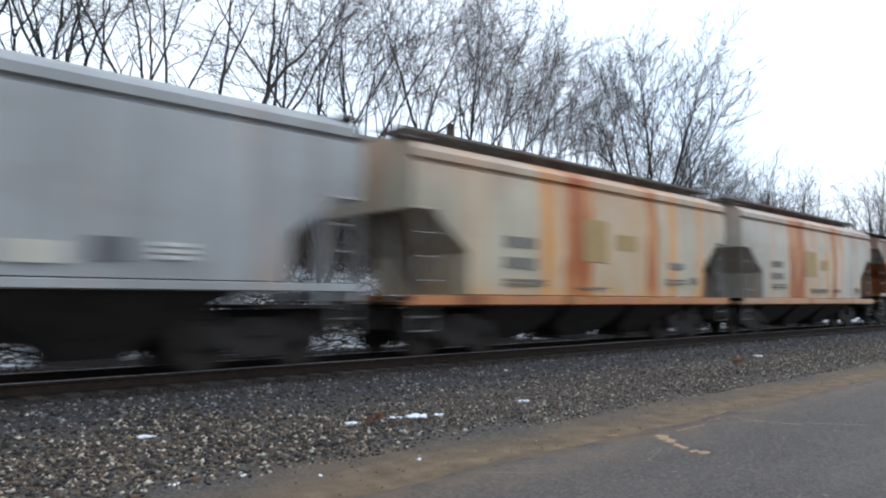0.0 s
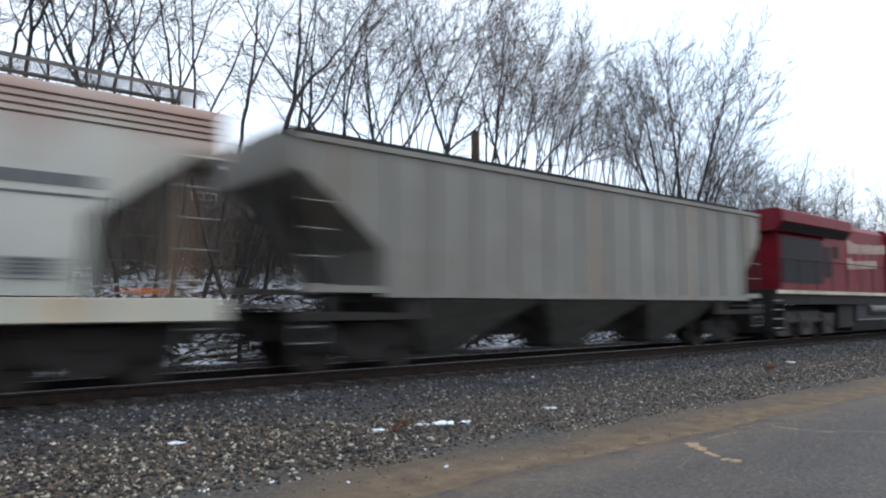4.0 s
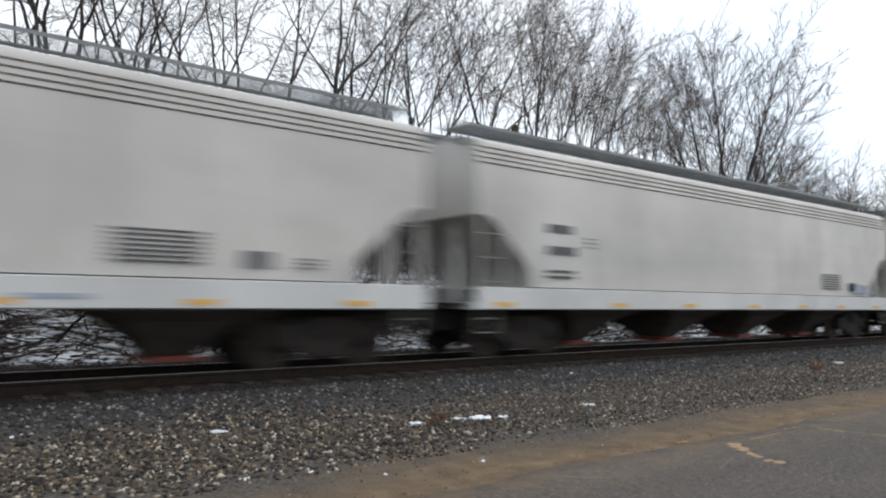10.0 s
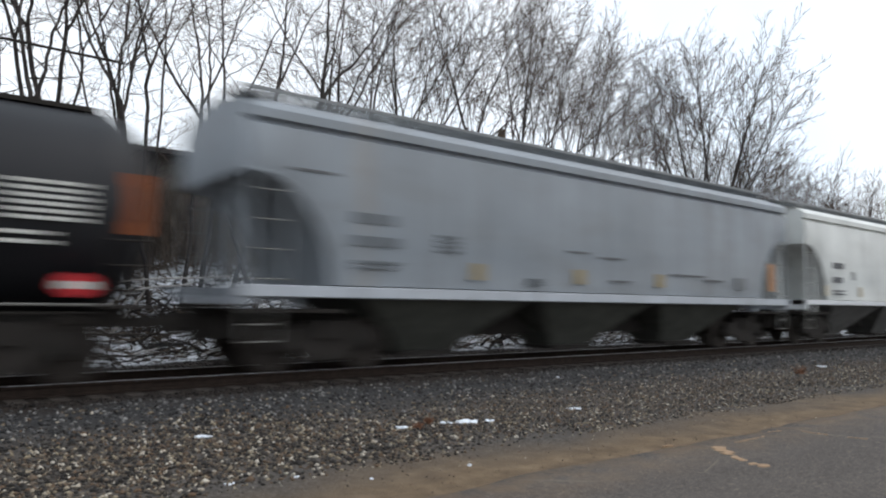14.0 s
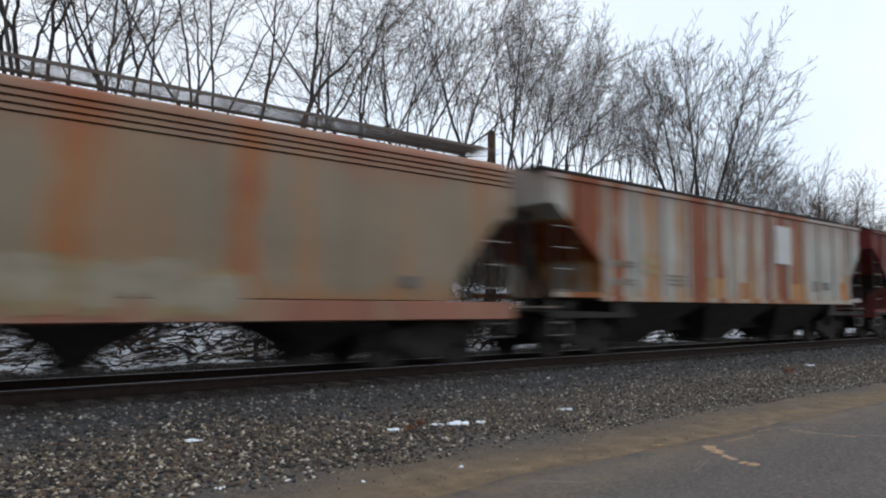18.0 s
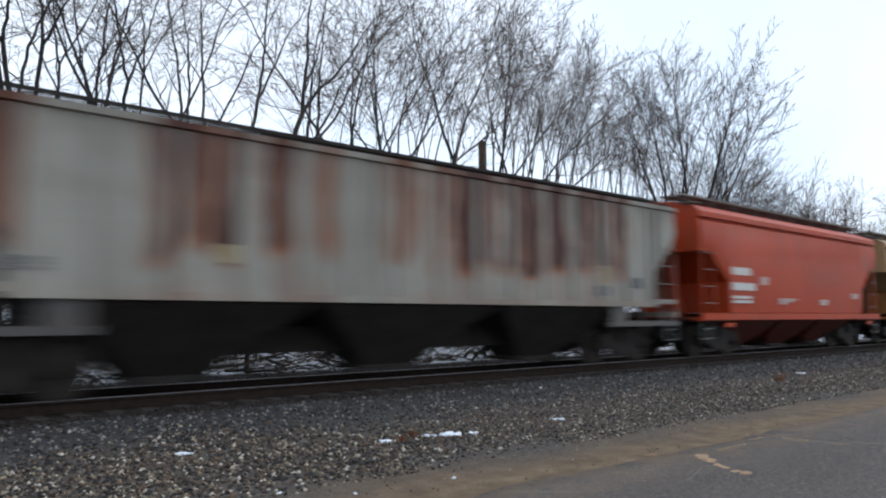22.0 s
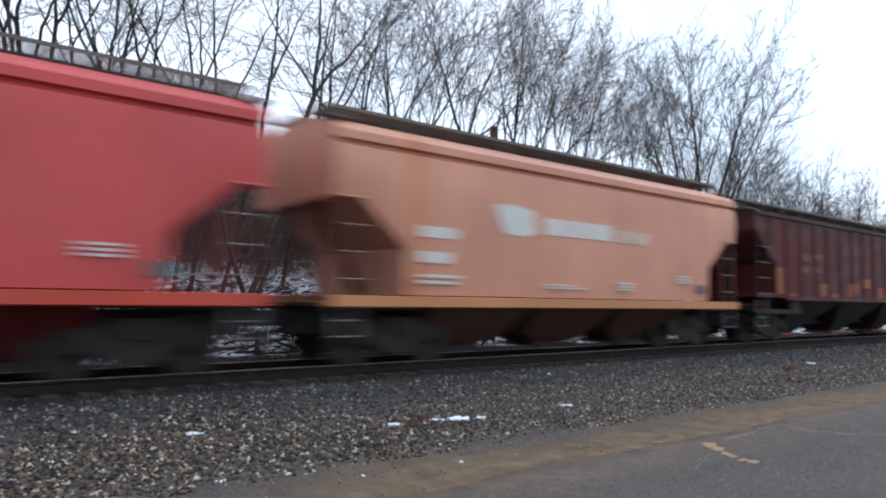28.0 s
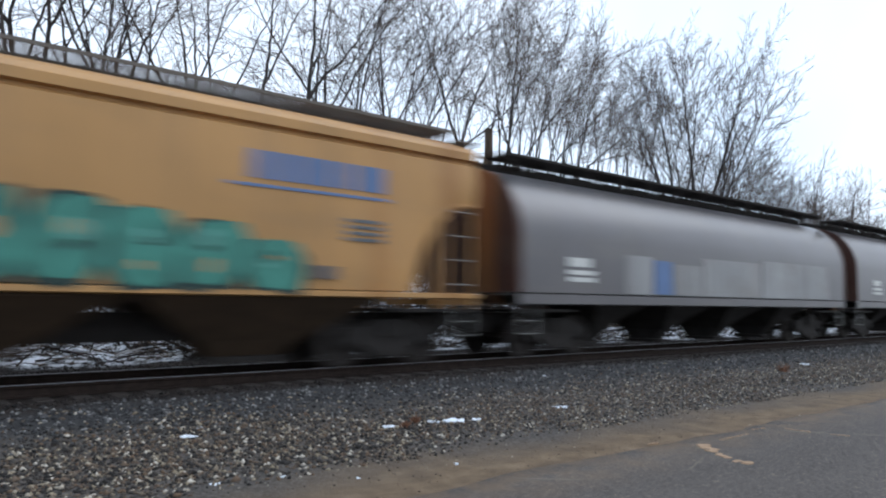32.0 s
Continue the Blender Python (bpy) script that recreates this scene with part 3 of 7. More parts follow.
def make_tree(seed, stems, style="crooked", wind=0.0, label="", thin=0.005, top=None):
    """stems: (offset along x, lean along x, lean along y, radius, length)."""
    t = Tree(seed, style, wind)
    for off, lx, ly, r, length in stems:
        t.stem(Vector((off, 0, -0.3)), Vector((lx, ly, 1)).normalized(), r, length)
    if top:
        k = top / max(q.z for key in t.lines for pts, _ in t.lines[key] for q in pts)
        for key in t.lines:
            t.lines[key] = [([Vector((q.x * (0.5 + 0.5 * k), q.y, q.z * k)) for q in pts], rad) for pts, rad in t.lines[key]]
    ob = thing("tree", label or "bare leafless tree with dark grey-brown bark on the bank", "tree", "trees on the bank")
    ms = t.meshes(thin)
    for key in ("trunk", "crown"):
        if key in ms:
            part(key, ms[key], None, ob)
    return ob


def ground_z(x, y):
    return float(height(np.array([x]), np.array([y]))[0])


def plant(slope, y, seed, stems, **kw):
    """slope: x over y of the line of sight from the roadside to the foot of the tree."""
    x = slope * y
    ob = make_tree(seed, stems, **kw)
    ob.location = (x, y, ground_z(x, y))
    return ob


# (slope at mid height, depth, lean, radius, length)
NEAR_TREES = [
    (0.124, 18.6, -0.15, 0.065, 10.5), (0.141, 19.0, -0.15, 0.055, 10.5), (0.144, 18.4, 0.02, 0.070, 11.0), (0.159, 19.2, -0.16, 0.065, 10.5),
    (0.159, 20.0, 0.10, 0.060, 10.5), (0.177, 20.5, 0.11, 0.040, 9.5), (0.214, 21.0, -0.25, 0.035, 8.0), (0.236, 18.8, 0.04, 0.050, 10.5),
    (0.249, 19.6, -0.07, 0.065, 11.0), (0.271, 18.4, -0.19, 0.060, 11.0), (0.273, 19.0, 0.07, 0.055, 10.5), (0.294, 21.0, 0.09, 0.040, 10.0),
    (0.347, 18.6, 0.11, 0.055, 10.5), (0.367, 18.4, 0.14, 0.065, 11.0), (0.394, 18.8, -0.36, 0.070, 10.0), (0.424, 19.0, 0.17, 0.060, 11.0),
]
FAR_TREES = [
    (0.484, 18.4, 0.34, 0.085, 11.5), (0.504, 19.0, 0.37, 0.075, 11.5), (0.534, 19.5, 0.30, 0.060, 11.0), (0.618, 20.0, -0.30, 0.045, 8.0),
    (0.640, 18.8, -0.07, 0.075, 12.5), (0.652, 20.0, 0.19, 0.065, 12.0), (0.690, 18.8, 0.30, 0.080, 12.5), (0.702, 18.4, 0.50, 0.090, 12.5),
    (0.791, 19.4, -0.45, 0.075, 9.5), (0.873, 20.0, 0.08, 0.085, 13.0), (0.962, 19.0, 0.28, 0.085, 13.0), (1.025, 20.0, 0.42, 0.095, 13.0),
    (1.092, 20.0, 0.75, 0.090, 12.5),
]
for i, (slope, y, lean, r, tall) in enumerate(NEAR_TREES + FAR_TREES):
    x = slope * y - lean * 2.6
    style = "crooked" if slope < 0.6 else "sweeping"
    plant(x / y, y, 100 + i, [(0, lean, 0.02, r * 1.08, tall + 1.5)], style=style, wind=0.1 if slope < 0.6 else 0.35, top=tall + 1.5 - 3.0 * max(0, lean - 0.2), thin=0.0058 if slope < 0.6 else 0.0070)
# the broad tree that stands alone at the end of the row
plant(1.655, 20.5, 301, [(-0.1, -0.07, 0.10, 0.19, 12.4), (0.0, 0.02, -0.03, 0.10, 12.4), (0.6, 0.07, -0.09, 0.19, 13.0), (0.8, 0.11, -0.16, 0.13, 12.8), (1.0, 0.14, -0.21, 0.12, 11.6), (1.1, 0.18, -0.29, 0.10, 9.6)],
      style="spreading", wind=0.12, thin=0.0095, top=14.7, label="broad many-stemmed bare tree standing apart from the row")
# thicket of straight saplings behind the row, and the lower growth further along
stock = [make_tree(500 + i, [(0, 0.04 * i, 0.0, 0.06, 15.0 + 0.8 * i)], style="upright", wind=0.3, thin=0.0085, top=15.5 + 0.8 * i) for i in range(4)]
for ob in stock:
    tagged(ob, "slender straight bare tree in the thicket behind the row", "tree", "trees in the thicket")
low = [make_tree(600 + i, [(-0.2, -0.25, 0.1, 0.06, 7.5 + i * 0.5), (0.1, 0.1, -0.1, 0.06, 8.4 + i * 0.5), (0.3, 0.45, 0.1, 0.06, 7.8)], style="bush", wind=0.4, thin=0.0085, top=8.6 + 0.5 * i) for i in range(3)]
for ob in low:
    tagged(ob, "low bushy bare tree beyond the tall row", "tree", "low trees along the line")
g = random.Random(31)
spots = [(0.98 + 0.55 * (k + g.random()) / 40, g.uniform(22.5, 30)) for k in range(40)] + [(g.uniform(0.72, 0.98), g.uniform(24, 30)) for k in range(8)]
for i, (slope, y) in enumerate(spots):
    x = slope * y
    tall = 0.80 + 0.22 * (y - 22) / 8 - 0.02 * max(0, slope - 1.0) / 0.1 + g.uniform(-0.08, 0.06)
    m = pose(x, y, ground_z(x, y), 0, 0, g.uniform(-25, 25)) @ Matrix.Diagonal((tall, tall, tall, 1))
    if i < len(stock):
        stock[i].matrix_basis = m
    else:
        copy_thing(stock[i % len(stock)], m)
spots = [(1.60 + 1.55 * (k + g.random()) / 26, g.uniform(22.5, 31)) for k in range(26)]
for i, (slope, y) in enumerate(spots):
    x = slope * y
    k = (y * float(np.interp(slope, [1.6, 1.96, 2.2, 2.45, 3.1], [0.44, 0.46, 0.44, 0.41, 0.34])) - 2.0) / 9.1 * g.uniform(0.88, 1.04)
    m = pose(x, y, ground_z(x, y), 0, 0, g.uniform(-60, 60)) @ Matrix.Diagonal((k, k, k, 1))
    if i < len(low):
        low[i].matrix_basis = m
    else:
        copy_thing(low[i % len(low)], m)

# ---- the train: shared running gear ----
def bogie_meshes():
    ms = {}
    bm = bmesh.new()
    # cast side frame, seen from the side
    out = [(-1.02, 0.62), (-0.98, 0.70), (-0.62, 0.72), (-0.40, 0.86), (0.40, 0.86), (0.62, 0.72), (0.98, 0.70), (1.02, 0.62), (0.98, 0.50), (0.72, 0.46), (0.48, 0.30), (0.34, 0.20), (-0.34, 0.20), (-0.48, 0.30), (-0.72, 0.46), (-0.98, 0.50)]
    slab(bm, out, 1, -0.06, 0.06)
    for sx in (-0.9, 0.9):
        rod(bm, (sx, -0.09, 0.457), (sx, 0.09, 0.457), 0.12, 12)
    ms["frame"] = mesh_of("side_frame", bm, M_UNDER)
    bm = bmesh.new()
    for sx in (-0.2, 0, 0.2):
        rod(bm, (sx, 0, 0.27), (sx, 0, 0.56), 0.07, 10)
    ms["spring"] = mesh_of("spring_nest", bm, M_WHEEL)
    ms["bolster"] = mesh_of("bolster", boxes((-0.2, 0.2, -1.15, 1.15, 0.56, 0.84)), M_UNDER)
    bm = bmesh.new()
    turned(bm, (0, 0), [(-0.98, 0.07), (0.98, 0.07)], 10)
    ms["axle"] = mesh_of("axle", bm, M_WHEEL, True)
    bm = bmesh.new()
    turned(bm, (0, 0), [(0.60, 0.10), (0.69, 0.12), (0.69, 0.485), (0.715, 0.485), (0.72, 0.457), (0.815, 0.452), (0.815, 0.385), (0.765, 0.36), (0.765, 0.17), (0.82, 0.14), (0.82, 0.08)], 28)
    ms["wheel"] = mesh_of("wheel", bm, M_WHEEL, True)
    bm = bmesh.new()
    box(bm, -0.5, 0.12, -0.075, 0.075, -0.07, 0.07)
    box(bm, 0.10, 0.36, -0.13, 0.10, -0.14, 0.14)
    box(bm, 0.30, 0.42, -0.13, -0.02, -0.14, 0.14)
    ms["coupler"] = mesh_of("coupler", bm, M_UNDER)
    bm = bmesh.new()
    pts = [Vector((0, 0, 0)), Vector((0.1, 0, -0.18)), Vector((0.28, 0, -0.28)), Vector((0.5, 0, -0.24))]
    for a, b in zip(pts, pts[1:]):
        rod(bm, a, b, 0.03, 6)
    ms["hose"] = mesh_of("brake_hose", bm, M_HOSE)
    return ms


GEAR = bogie_meshes()


def bogie(car, x):
    b = part("bogie", GEAR["bolster"], None, car, "grimy cast-steel two-axle bogie")
    b.location = (x, 0, 0)
    for sy in (-1.0, 1.0):
        f = part("side_frame", GEAR["frame"], None, b)
        f.location.y = sy
        s = part("spring_nest", GEAR["spring"], None, b)
        s.location.y = sy
    for sx in (-0.9, 0.9):
        a = part("axle", GEAR["axle"], None, b)
        a.location = (sx, 0, 0.457)
        for turn in (0, 180):
            w = part("wheel", GEAR["wheel"], None, b)
            w.matrix_basis = pose(sx, 0, 0.457, 0, 0, turn)
    return b


def ends(car, L):
    for sg in (-1, 1):
        c = part("coupler", GEAR["coupler"], None, car)
        c.matrix_basis = pose(sg * (L / 2 - 0.36), 0, 0.83, 0, 0, 0 if sg > 0 else 180)
        h = part("brake_hose", GEAR["hose"], None, car)
        h.matrix_basis = pose(sg * (L / 2 - 0.5), -0.35 * sg, 0.72, 0, 0, 0 if sg > 0 else 180)


FACES = {}  # where markings lie on cars whose sheets stand back between posts
DATUM = -0.35  # markings are set out from a point this far from the car's middle


def bars(car, x, z, rows, mat, name="lettering", y=None, gap=0.35, label=""):
    """Rows of unreadable writing as plain bars. rows: (length, height) from the top; each row broken into short runs."""
    bm = bmesh.new()
    g = random.Random(int(x * 100 + z * 10))
    x += DATUM
    big = rows[0][1] > 0.2
    yy = FACES.get(car.name, -(SIDE + 0.012)) if y is None else y
    for length, h in rows:
        q = x
        while q < x + length:
            w = min(g.uniform(0.5, 1.6) * h * 1.4, x + length - q)
            if w > 0.02 and big:
                part(name, boxes((q, q + w, yy - 0.006, yy + 0.02, z - h, z)), mat, car, label)
            elif w > 0.02:
                box(bm, q, q + w, yy - 0.006, yy + 0.02, z - h, z)
            q += w + 0.22 * h
        z -= h * (1 + gap)
    if not big:
        tagged(part(name, bm, mat, car, label), label, kind="stuff")


def plaque(car, x, z, w, h, mat, name="panel", y=None, label=""):
    yy = FACES.get(car.name, -(SIDE + 0.010)) if y is None else y
    x += DATUM
    return part(name, boxes((x, x + w, yy - 0.006, yy + 0.02, z, z + h)), mat, car, label)


def blobs(car, x0, x1, z0, z1, mats, seed, n=9, name="sprayed_letter", label="", y=None):
    """Sprayed letters: overlapping rounded, slanted shapes in several colours, each a few millimetres deep."""
    g = random.Random(seed)
    yy = FACES.get(car.name, -(SIDE + 0.012)) if y is None else y
    x0, x1 = x0 + DATUM, x1 + DATUM
    step = (x1 - x0) / n
    for li, mat in enumerate(mats):
        for i in range(n):
            if li and g.random() < 0.25:
                continue
            k = (1.0, 0.84, 0.45)[min(li, 2)]
            cx = x0 + (i + 0.5) * step + g.uniform(-0.1, 0.1) * step
            cz = (z0 + z1) / 2 + g.uniform(-0.12, 0.12) * (z1 - z0)
            w, h = step * 0.62 * k * g.uniform(0.8, 1.25), (z1 - z0) * 0.5 * k * g.uniform(0.75, 1.05)
            m = g.randint(7, 10)
            sl = g.uniform(-0.25, 0.35)
            pts = []
            for j in range(m):
                a = 2 * math.pi * j / m
                rr = g.uniform(0.72, 1.12)
                zz = max(-h, min(h, h * rr * 1.15 * math.sin(a)))
                pts.append((cx + w * rr * math.cos(a) + sl * zz, max(z0, min(z1, cz + zz))))
            bm = bmesh.new()
            slab(bm, pts, 1, yy - 0.004 * (li + 1) - 0.0004 * i, yy + 0.025)
            part(name, bm, mat, car, label)


def mural(car, x0, x1, z0, z1, fill, edge, seed, n=5, accent=(), label="", y=None, top=None):
    """Fat sprayed letters side by side: a dark outline, the fill a little smaller, small accents on top. top: height at the far end."""
    g = random.Random(seed)
    yy = FACES.get(car.name, -(SIDE + 0.012)) if y is None else y
    x0, x1 = x0 + DATUM, x1 + DATUM
    step = (x1 - x0) / n

    def shape(cx, cz, w, h, slant, rough):
        pts = []
        for j in range(14):
            a = 2 * math.pi * j / 14
            c, q = math.cos(a), math.sin(a)
            rr = g.uniform(1 - rough, 1.05) / max(abs(c), abs(q)) ** 0.8
            pts.append((cx + w * rr * c + slant * h * q, min(z1 + 0.15, max(z0, cz + h * rr * q))))
        return pts

    for i in range(n):
        hi = z1 if top is None else z1 + (top - z1) * max(0, (i + 0.5) / n - 0.4) / 0.6
        h = (hi - z0) / 2 * g.uniform(0.86, 1.0)
        cx, cz = x0 + (i + 0.5) * step, z0 + h
        w, sl = step * 0.56, g.uniform(-0.18, 0.18)
        for li, (mat, k) in enumerate(((edge, 1.0), (fill, 0.90))):
            bm = bmesh.new()
            slab(bm, shape(cx, cz + 0.02 * li, w * k, h * k, sl, 0.16), 1, yy - 0.004 * (li + 1) - 0.0003 * i, yy + 0.025)
            part("sprayed_letter", bm, mat, car, label)
        for mat in accent:
            bm = bmesh.new()
            slab(bm, shape(cx + g.uniform(-0.3, 0.3) * w, cz + g.uniform(-0.5, 0.5) * h, w * g.uniform(0.12, 0.3), h * g.uniform(0.08, 0.26), sl, 0.3), 1, yy - 0.013 - 0.0004 * i, yy + 0.02)
            part("spray_accent", bm, mat, car)


def outline(kind, zb, g0):
    """Half of the car's cross-section from the lower edge to the middle of the roof: (half width, height)."""
    if kind == "pellet":
        pts = [(1.54, 0), (1.562, 0.22), (SIDE, 0.45), (SIDE, 0.62), (1.558, 0.82)]
        hi = [(1.545, g0)]
        # four rolled ridges under the eave
        for k in range(4):
            q = g0 + 0.105 * k
            hi += [(1.485 - 0.012 * k, q + 0.005), (1.485 - 0.012 * k, q + 0.030), (1.555 - 0.012 * k, q + 0.036), (1.550 - 0.012 * k, q + 0.100)]
        hi += [(1.47, g0 + 0.48), (1.30, g0 + 0.55), (0.6, g0 + 0.60), (0, g0 + 0.62)]
    elif kind == "smooth":
        pts = [(1.52, 0), (1.555, 0.22), (SIDE, 0.45), (SIDE, 0.65), (1.56, 0.85)]
        hi = [(1.54, g0 - 0.06), (1.49, g0 - 0.02), (1.46, g0), (1.46, g0 + 0.03), (SIDE, g0 + 0.05), (SIDE, g0 + 0.20), (1.45, g0 + 0.30), (1.05, g0 + 0.48), (0.6, g0 + 0.56), (0, g0 + 0.58)]
    elif kind == "round":
        zc, rr = 2.62, 1.6
        return [(rr, 1.42), (rr, 2.0)] + [(rr * math.sin(a), zc - rr * math.cos(a)) for a in [radians(q) for q in (90, 96, 102, 114, 126, 138, 150, 160, 170, 180)]]
    else:
        pts = [(SIDE - 0.04, 0), (SIDE - 0.04, 0.5), (SIDE - 0.04, 0.8)]
        hi = [(SIDE - 0.04, g0 - 0.10), (SIDE + 0.02, g0 - 0.08), (SIDE + 0.02, g0 + 0.02), (1.48, g0 + 0.05), (0.8, g0 + 0.20), (0, g0 + 0.24)]
    z_hi = hi[0][1]
    return [(w, zb + f * (z_hi - zb)) for w, f in pts] + hi


# the lower corner of the side sheet over each bogie: distance from the end, share of the height
CUTS = {
    "arch": [(0, 1.0), (0.40, 0.98), (0.68, 0.90), (0.95, 0.77), (1.20, 0.59), (1.40, 0.38), (1.50, 0.17), (1.53, 0.0)],
    "sloped": [(0, 1.0), (0.22, 0.985), (0.43, 0.92), (0.65, 0.77), (0.88, 0.63), (1.10, 0.49), (1.28, 0.38), (1.40, 0.28), (1.47, 0.12), (1.48, 0.0)],
    "slant": [(0, 1.0), (0.50, 1.0), (0.55, 0.97), (1.0, 0.76), (1.45, 0.54), (1.50, 0.51), (1.52, 0.0)],
    "steep": [(0, 1.0), (0.10, 1.0), (0.38, 0.90), (0.78, 0.76), (1.25, 0.58), (1.72, 0.40), (1.76, 0.36), (1.78, 0.0)],
    "short": [(0, 1.0), (0.04, 0.95), (0.36, 0.79), (0.80, 0.62), (1.16, 0.49), (1.19, 0.45), (1.21, 0.0)],
    "upright": [(0, 1.0), (0.04, 0.92), (0.22, 0.80), (0.48, 0.66), (0.74, 0.53), (0.98, 0.42), (1.01, 0.38), (1.03, 0.0)],
    "wedge": [(0, 1.0), (0.48, 1.0), (0.57, 0.985), (1.16, 0.785), (1.84, 0.545), (1.92, 0.50), (1.95, 0.0)],
    "notch": [(0, 1.0), (0.85, 1.0), (0.95, 0.95), (1.25, 0.55), (1.55, 0.12), (1.58, 0.0)],
    "none": [(0, 0.0), (0.5, 0.0)],
}


def hopper(L, label, kind="smooth", body=None, sill=None, bay=None, cut="arch", bays=3, eave=3.91, board=None, floor=1.27, cut_z=2.95, ribs=0, roof=None, deck=None, gate=None, tape=None, low=None, group="freight cars of the train", end_mat=None, rung=None, under=None, rear=0.0, corner=False):
    car = thing("covered_hopper_car", label, "freight car", group)
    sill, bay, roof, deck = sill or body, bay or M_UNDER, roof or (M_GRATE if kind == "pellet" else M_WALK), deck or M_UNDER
    end_mat = end_mat or body
    if kind == "ribbed":
        FACES[car.name] = -(SIDE - 0.028)
    crown = {"pellet": 0.60, "smooth": 0.57, "ribbed": 0.23, "round": 0.0}[kind]
    top = board or eave + {"pellet": 0.94, "smooth": 0.77, "ribbed": 0.50, "round": 0.62}[kind]
    Lb = L - 1.24
    x1 = Lb / 2
    # shell: cross-sections set along the car, the lower edge lifted over the bogies
    stations = []
    for d, f in CUTS[cut]:
        stations.append((d, floor + f * (cut_z - floor)))
    half = [(x1 - d, z) for d, z in stations]
    # the brake-free end of the ribbed cars is cut more steeply
    lead = [(x1 - d, floor + f * (cut_z - floor)) for d, f in CUTS["upright"]] if kind == "ribbed" else half
    xs_ = [(rear - x, z) for x, z in half] + [(x, z) for x, z in lead[::-1]]
    rings = []
    for i, (x, zb) in enumerate(xs_):
        prof = outline(kind, zb, eave)
        if kind == "round":
            prof = outline(kind, zb, eave)
            prof = [(w, max(z, zb)) for w, z in prof]
        rings.append([(x, -w, z) for w, z in prof] + [(x, w, z) for w, z in prof[::-1][1:]])
    bm = bmesh.new()
    loft(bm, rings)
    part("body", bm, body, car, "", True)
    # rolled lip where the slope sheet meets the side
    for sg in (-1, 1):
        for sy in (-1, 1):
            bm = bmesh.new()
            tube(bm, [(sg * x + (rear if sg < 0 else 0), sy * (SIDE - 0.03), z) for x, z in (half if sg < 0 else lead)], 0.025, 5)
            part("edge_lip", bm, body, car)
    if ribs:
        me = mesh_of("side_post", boxes((-0.06, 0.06, -0.035, 0.045, floor, eave - 0.11)), body)
        for sy in (-1, 1):
            for i in range(ribs):
                x = -x1 + 1.95 + (Lb - 3.15) * i / (ribs - 1)
                p = part("side_post", me, None, car)
                p.location = (x, sy * (SIDE - 0.03), 0)
            for sx in (-1, 1):
                bm = bmesh.new()
                xx = sx * (x1 - 0.85)
                zz = floor + (cut_z - floor) * (0.76 if sx < 0 else 0.50)
                box(bm, xx - 0.06, xx + 0.06, sy * (SIDE - 0.03) - 0.04, sy * (SIDE - 0.03) + 0.04, zz, eave - 0.11)
                part("side_post", bm, body, car)
    # side sills
    xe = L / 2 - 0.56
    low_z = floor - 0.23 if low is None else low
    for sy in (-1, 1):
        if kind in ("pellet", "smooth", "round"):
            bm = bmesh.new()
            s0 = floor - 0.02
            pr = [(sy * (SIDE - 0.02), s0), (sy * (SIDE + 0.02), s0 - 0.015), (sy * (SIDE + 0.02), low_z + 0.02), (sy * (SIDE - 0.02), low_z), (sy * (SIDE - 0.14), low_z), (sy * (SIDE - 0.14), low_z + 0.04), (sy * (SIDE - 0.05), low_z + 0.05), (sy * (SIDE - 0.05), s0)]
            slab(bm, pr, 0, -xe, xe)
            part("side_sill", bm, sill, car)
        else:
            part("side_sill", boxes((-x1 + 1.75, x1 - 1.0, sy * (SIDE - 0.02) - 0.05, sy * (SIDE - 0.02) + 0.05, floor - 0.10, floor + 0.02)), sill, car)
            for sx in (-1, 1):
                yb = sy * (SIDE - 0.07)
                part("end_side_beam", boxes((*sorted((sx * (x1 - 0.1), sx * (x1 - (1.8 if sx < 0 else 1.05)))), yb - 0.05, yb + 0.05, floor - 0.02, floor + 0.10)), sill, car)
                part("end_step_beam", boxes((*sorted((sx * xe, sx * (x1 - 2.9))), yb - 0.05, yb + 0.05, 0.92, 1.04)), end_mat, car)
                part("bolster_plate", boxes((*sorted((sx * (x1 - 2.2), sx * (x1 - 2.8))), yb - 0.03, yb + 0.03, 1.04, floor - 0.1)), end_mat, car)
    # hopper bays with outlet gates; the open kinds have no sill between the bays
    under = under or ("dome" if bays > 3 else "flat" if L > 15.5 else "peak")
    span = Lb - 4.3
    bl = span / bays
    if under in ("dome", "open"):
        for sx in (-1, 1):
            part("stub_sill", boxes((*sorted((sx * (L / 2 - 0.75), sx * (span / 2 - 0.2))), -0.22, 0.22, 0.62, 0.98)), M_UNDER, car)
    else:
        part("centre_sill", boxes((-L / 2 + 0.75, L / 2 - 0.75, -0.22, 0.22, 0.52, 0.98)), M_UNDER, car)
    zt = floor - 0.02
    # inset of the bay's side from the middle of the gap, at falling heights
    insets = {"dome": ((zt, 0.02), (low_z - 0.03, 0.62), (0.80, 1.05), (0.52, 1.36), (0.25, 1.55)),
              "open": ((zt, 0.02), (low_z - 0.03, 0.95), (0.55, 1.5), (0.25, 1.8)),
              "flat": ((zt, 0.02), (zt - 0.15, 0.10), (0.52, 1.22), (0.25, 1.48)),
              "peak": ((zt, 0.02), (zt - 0.15, 0.06), (0.50, 0.36), (0.25, 0.90))}[under]
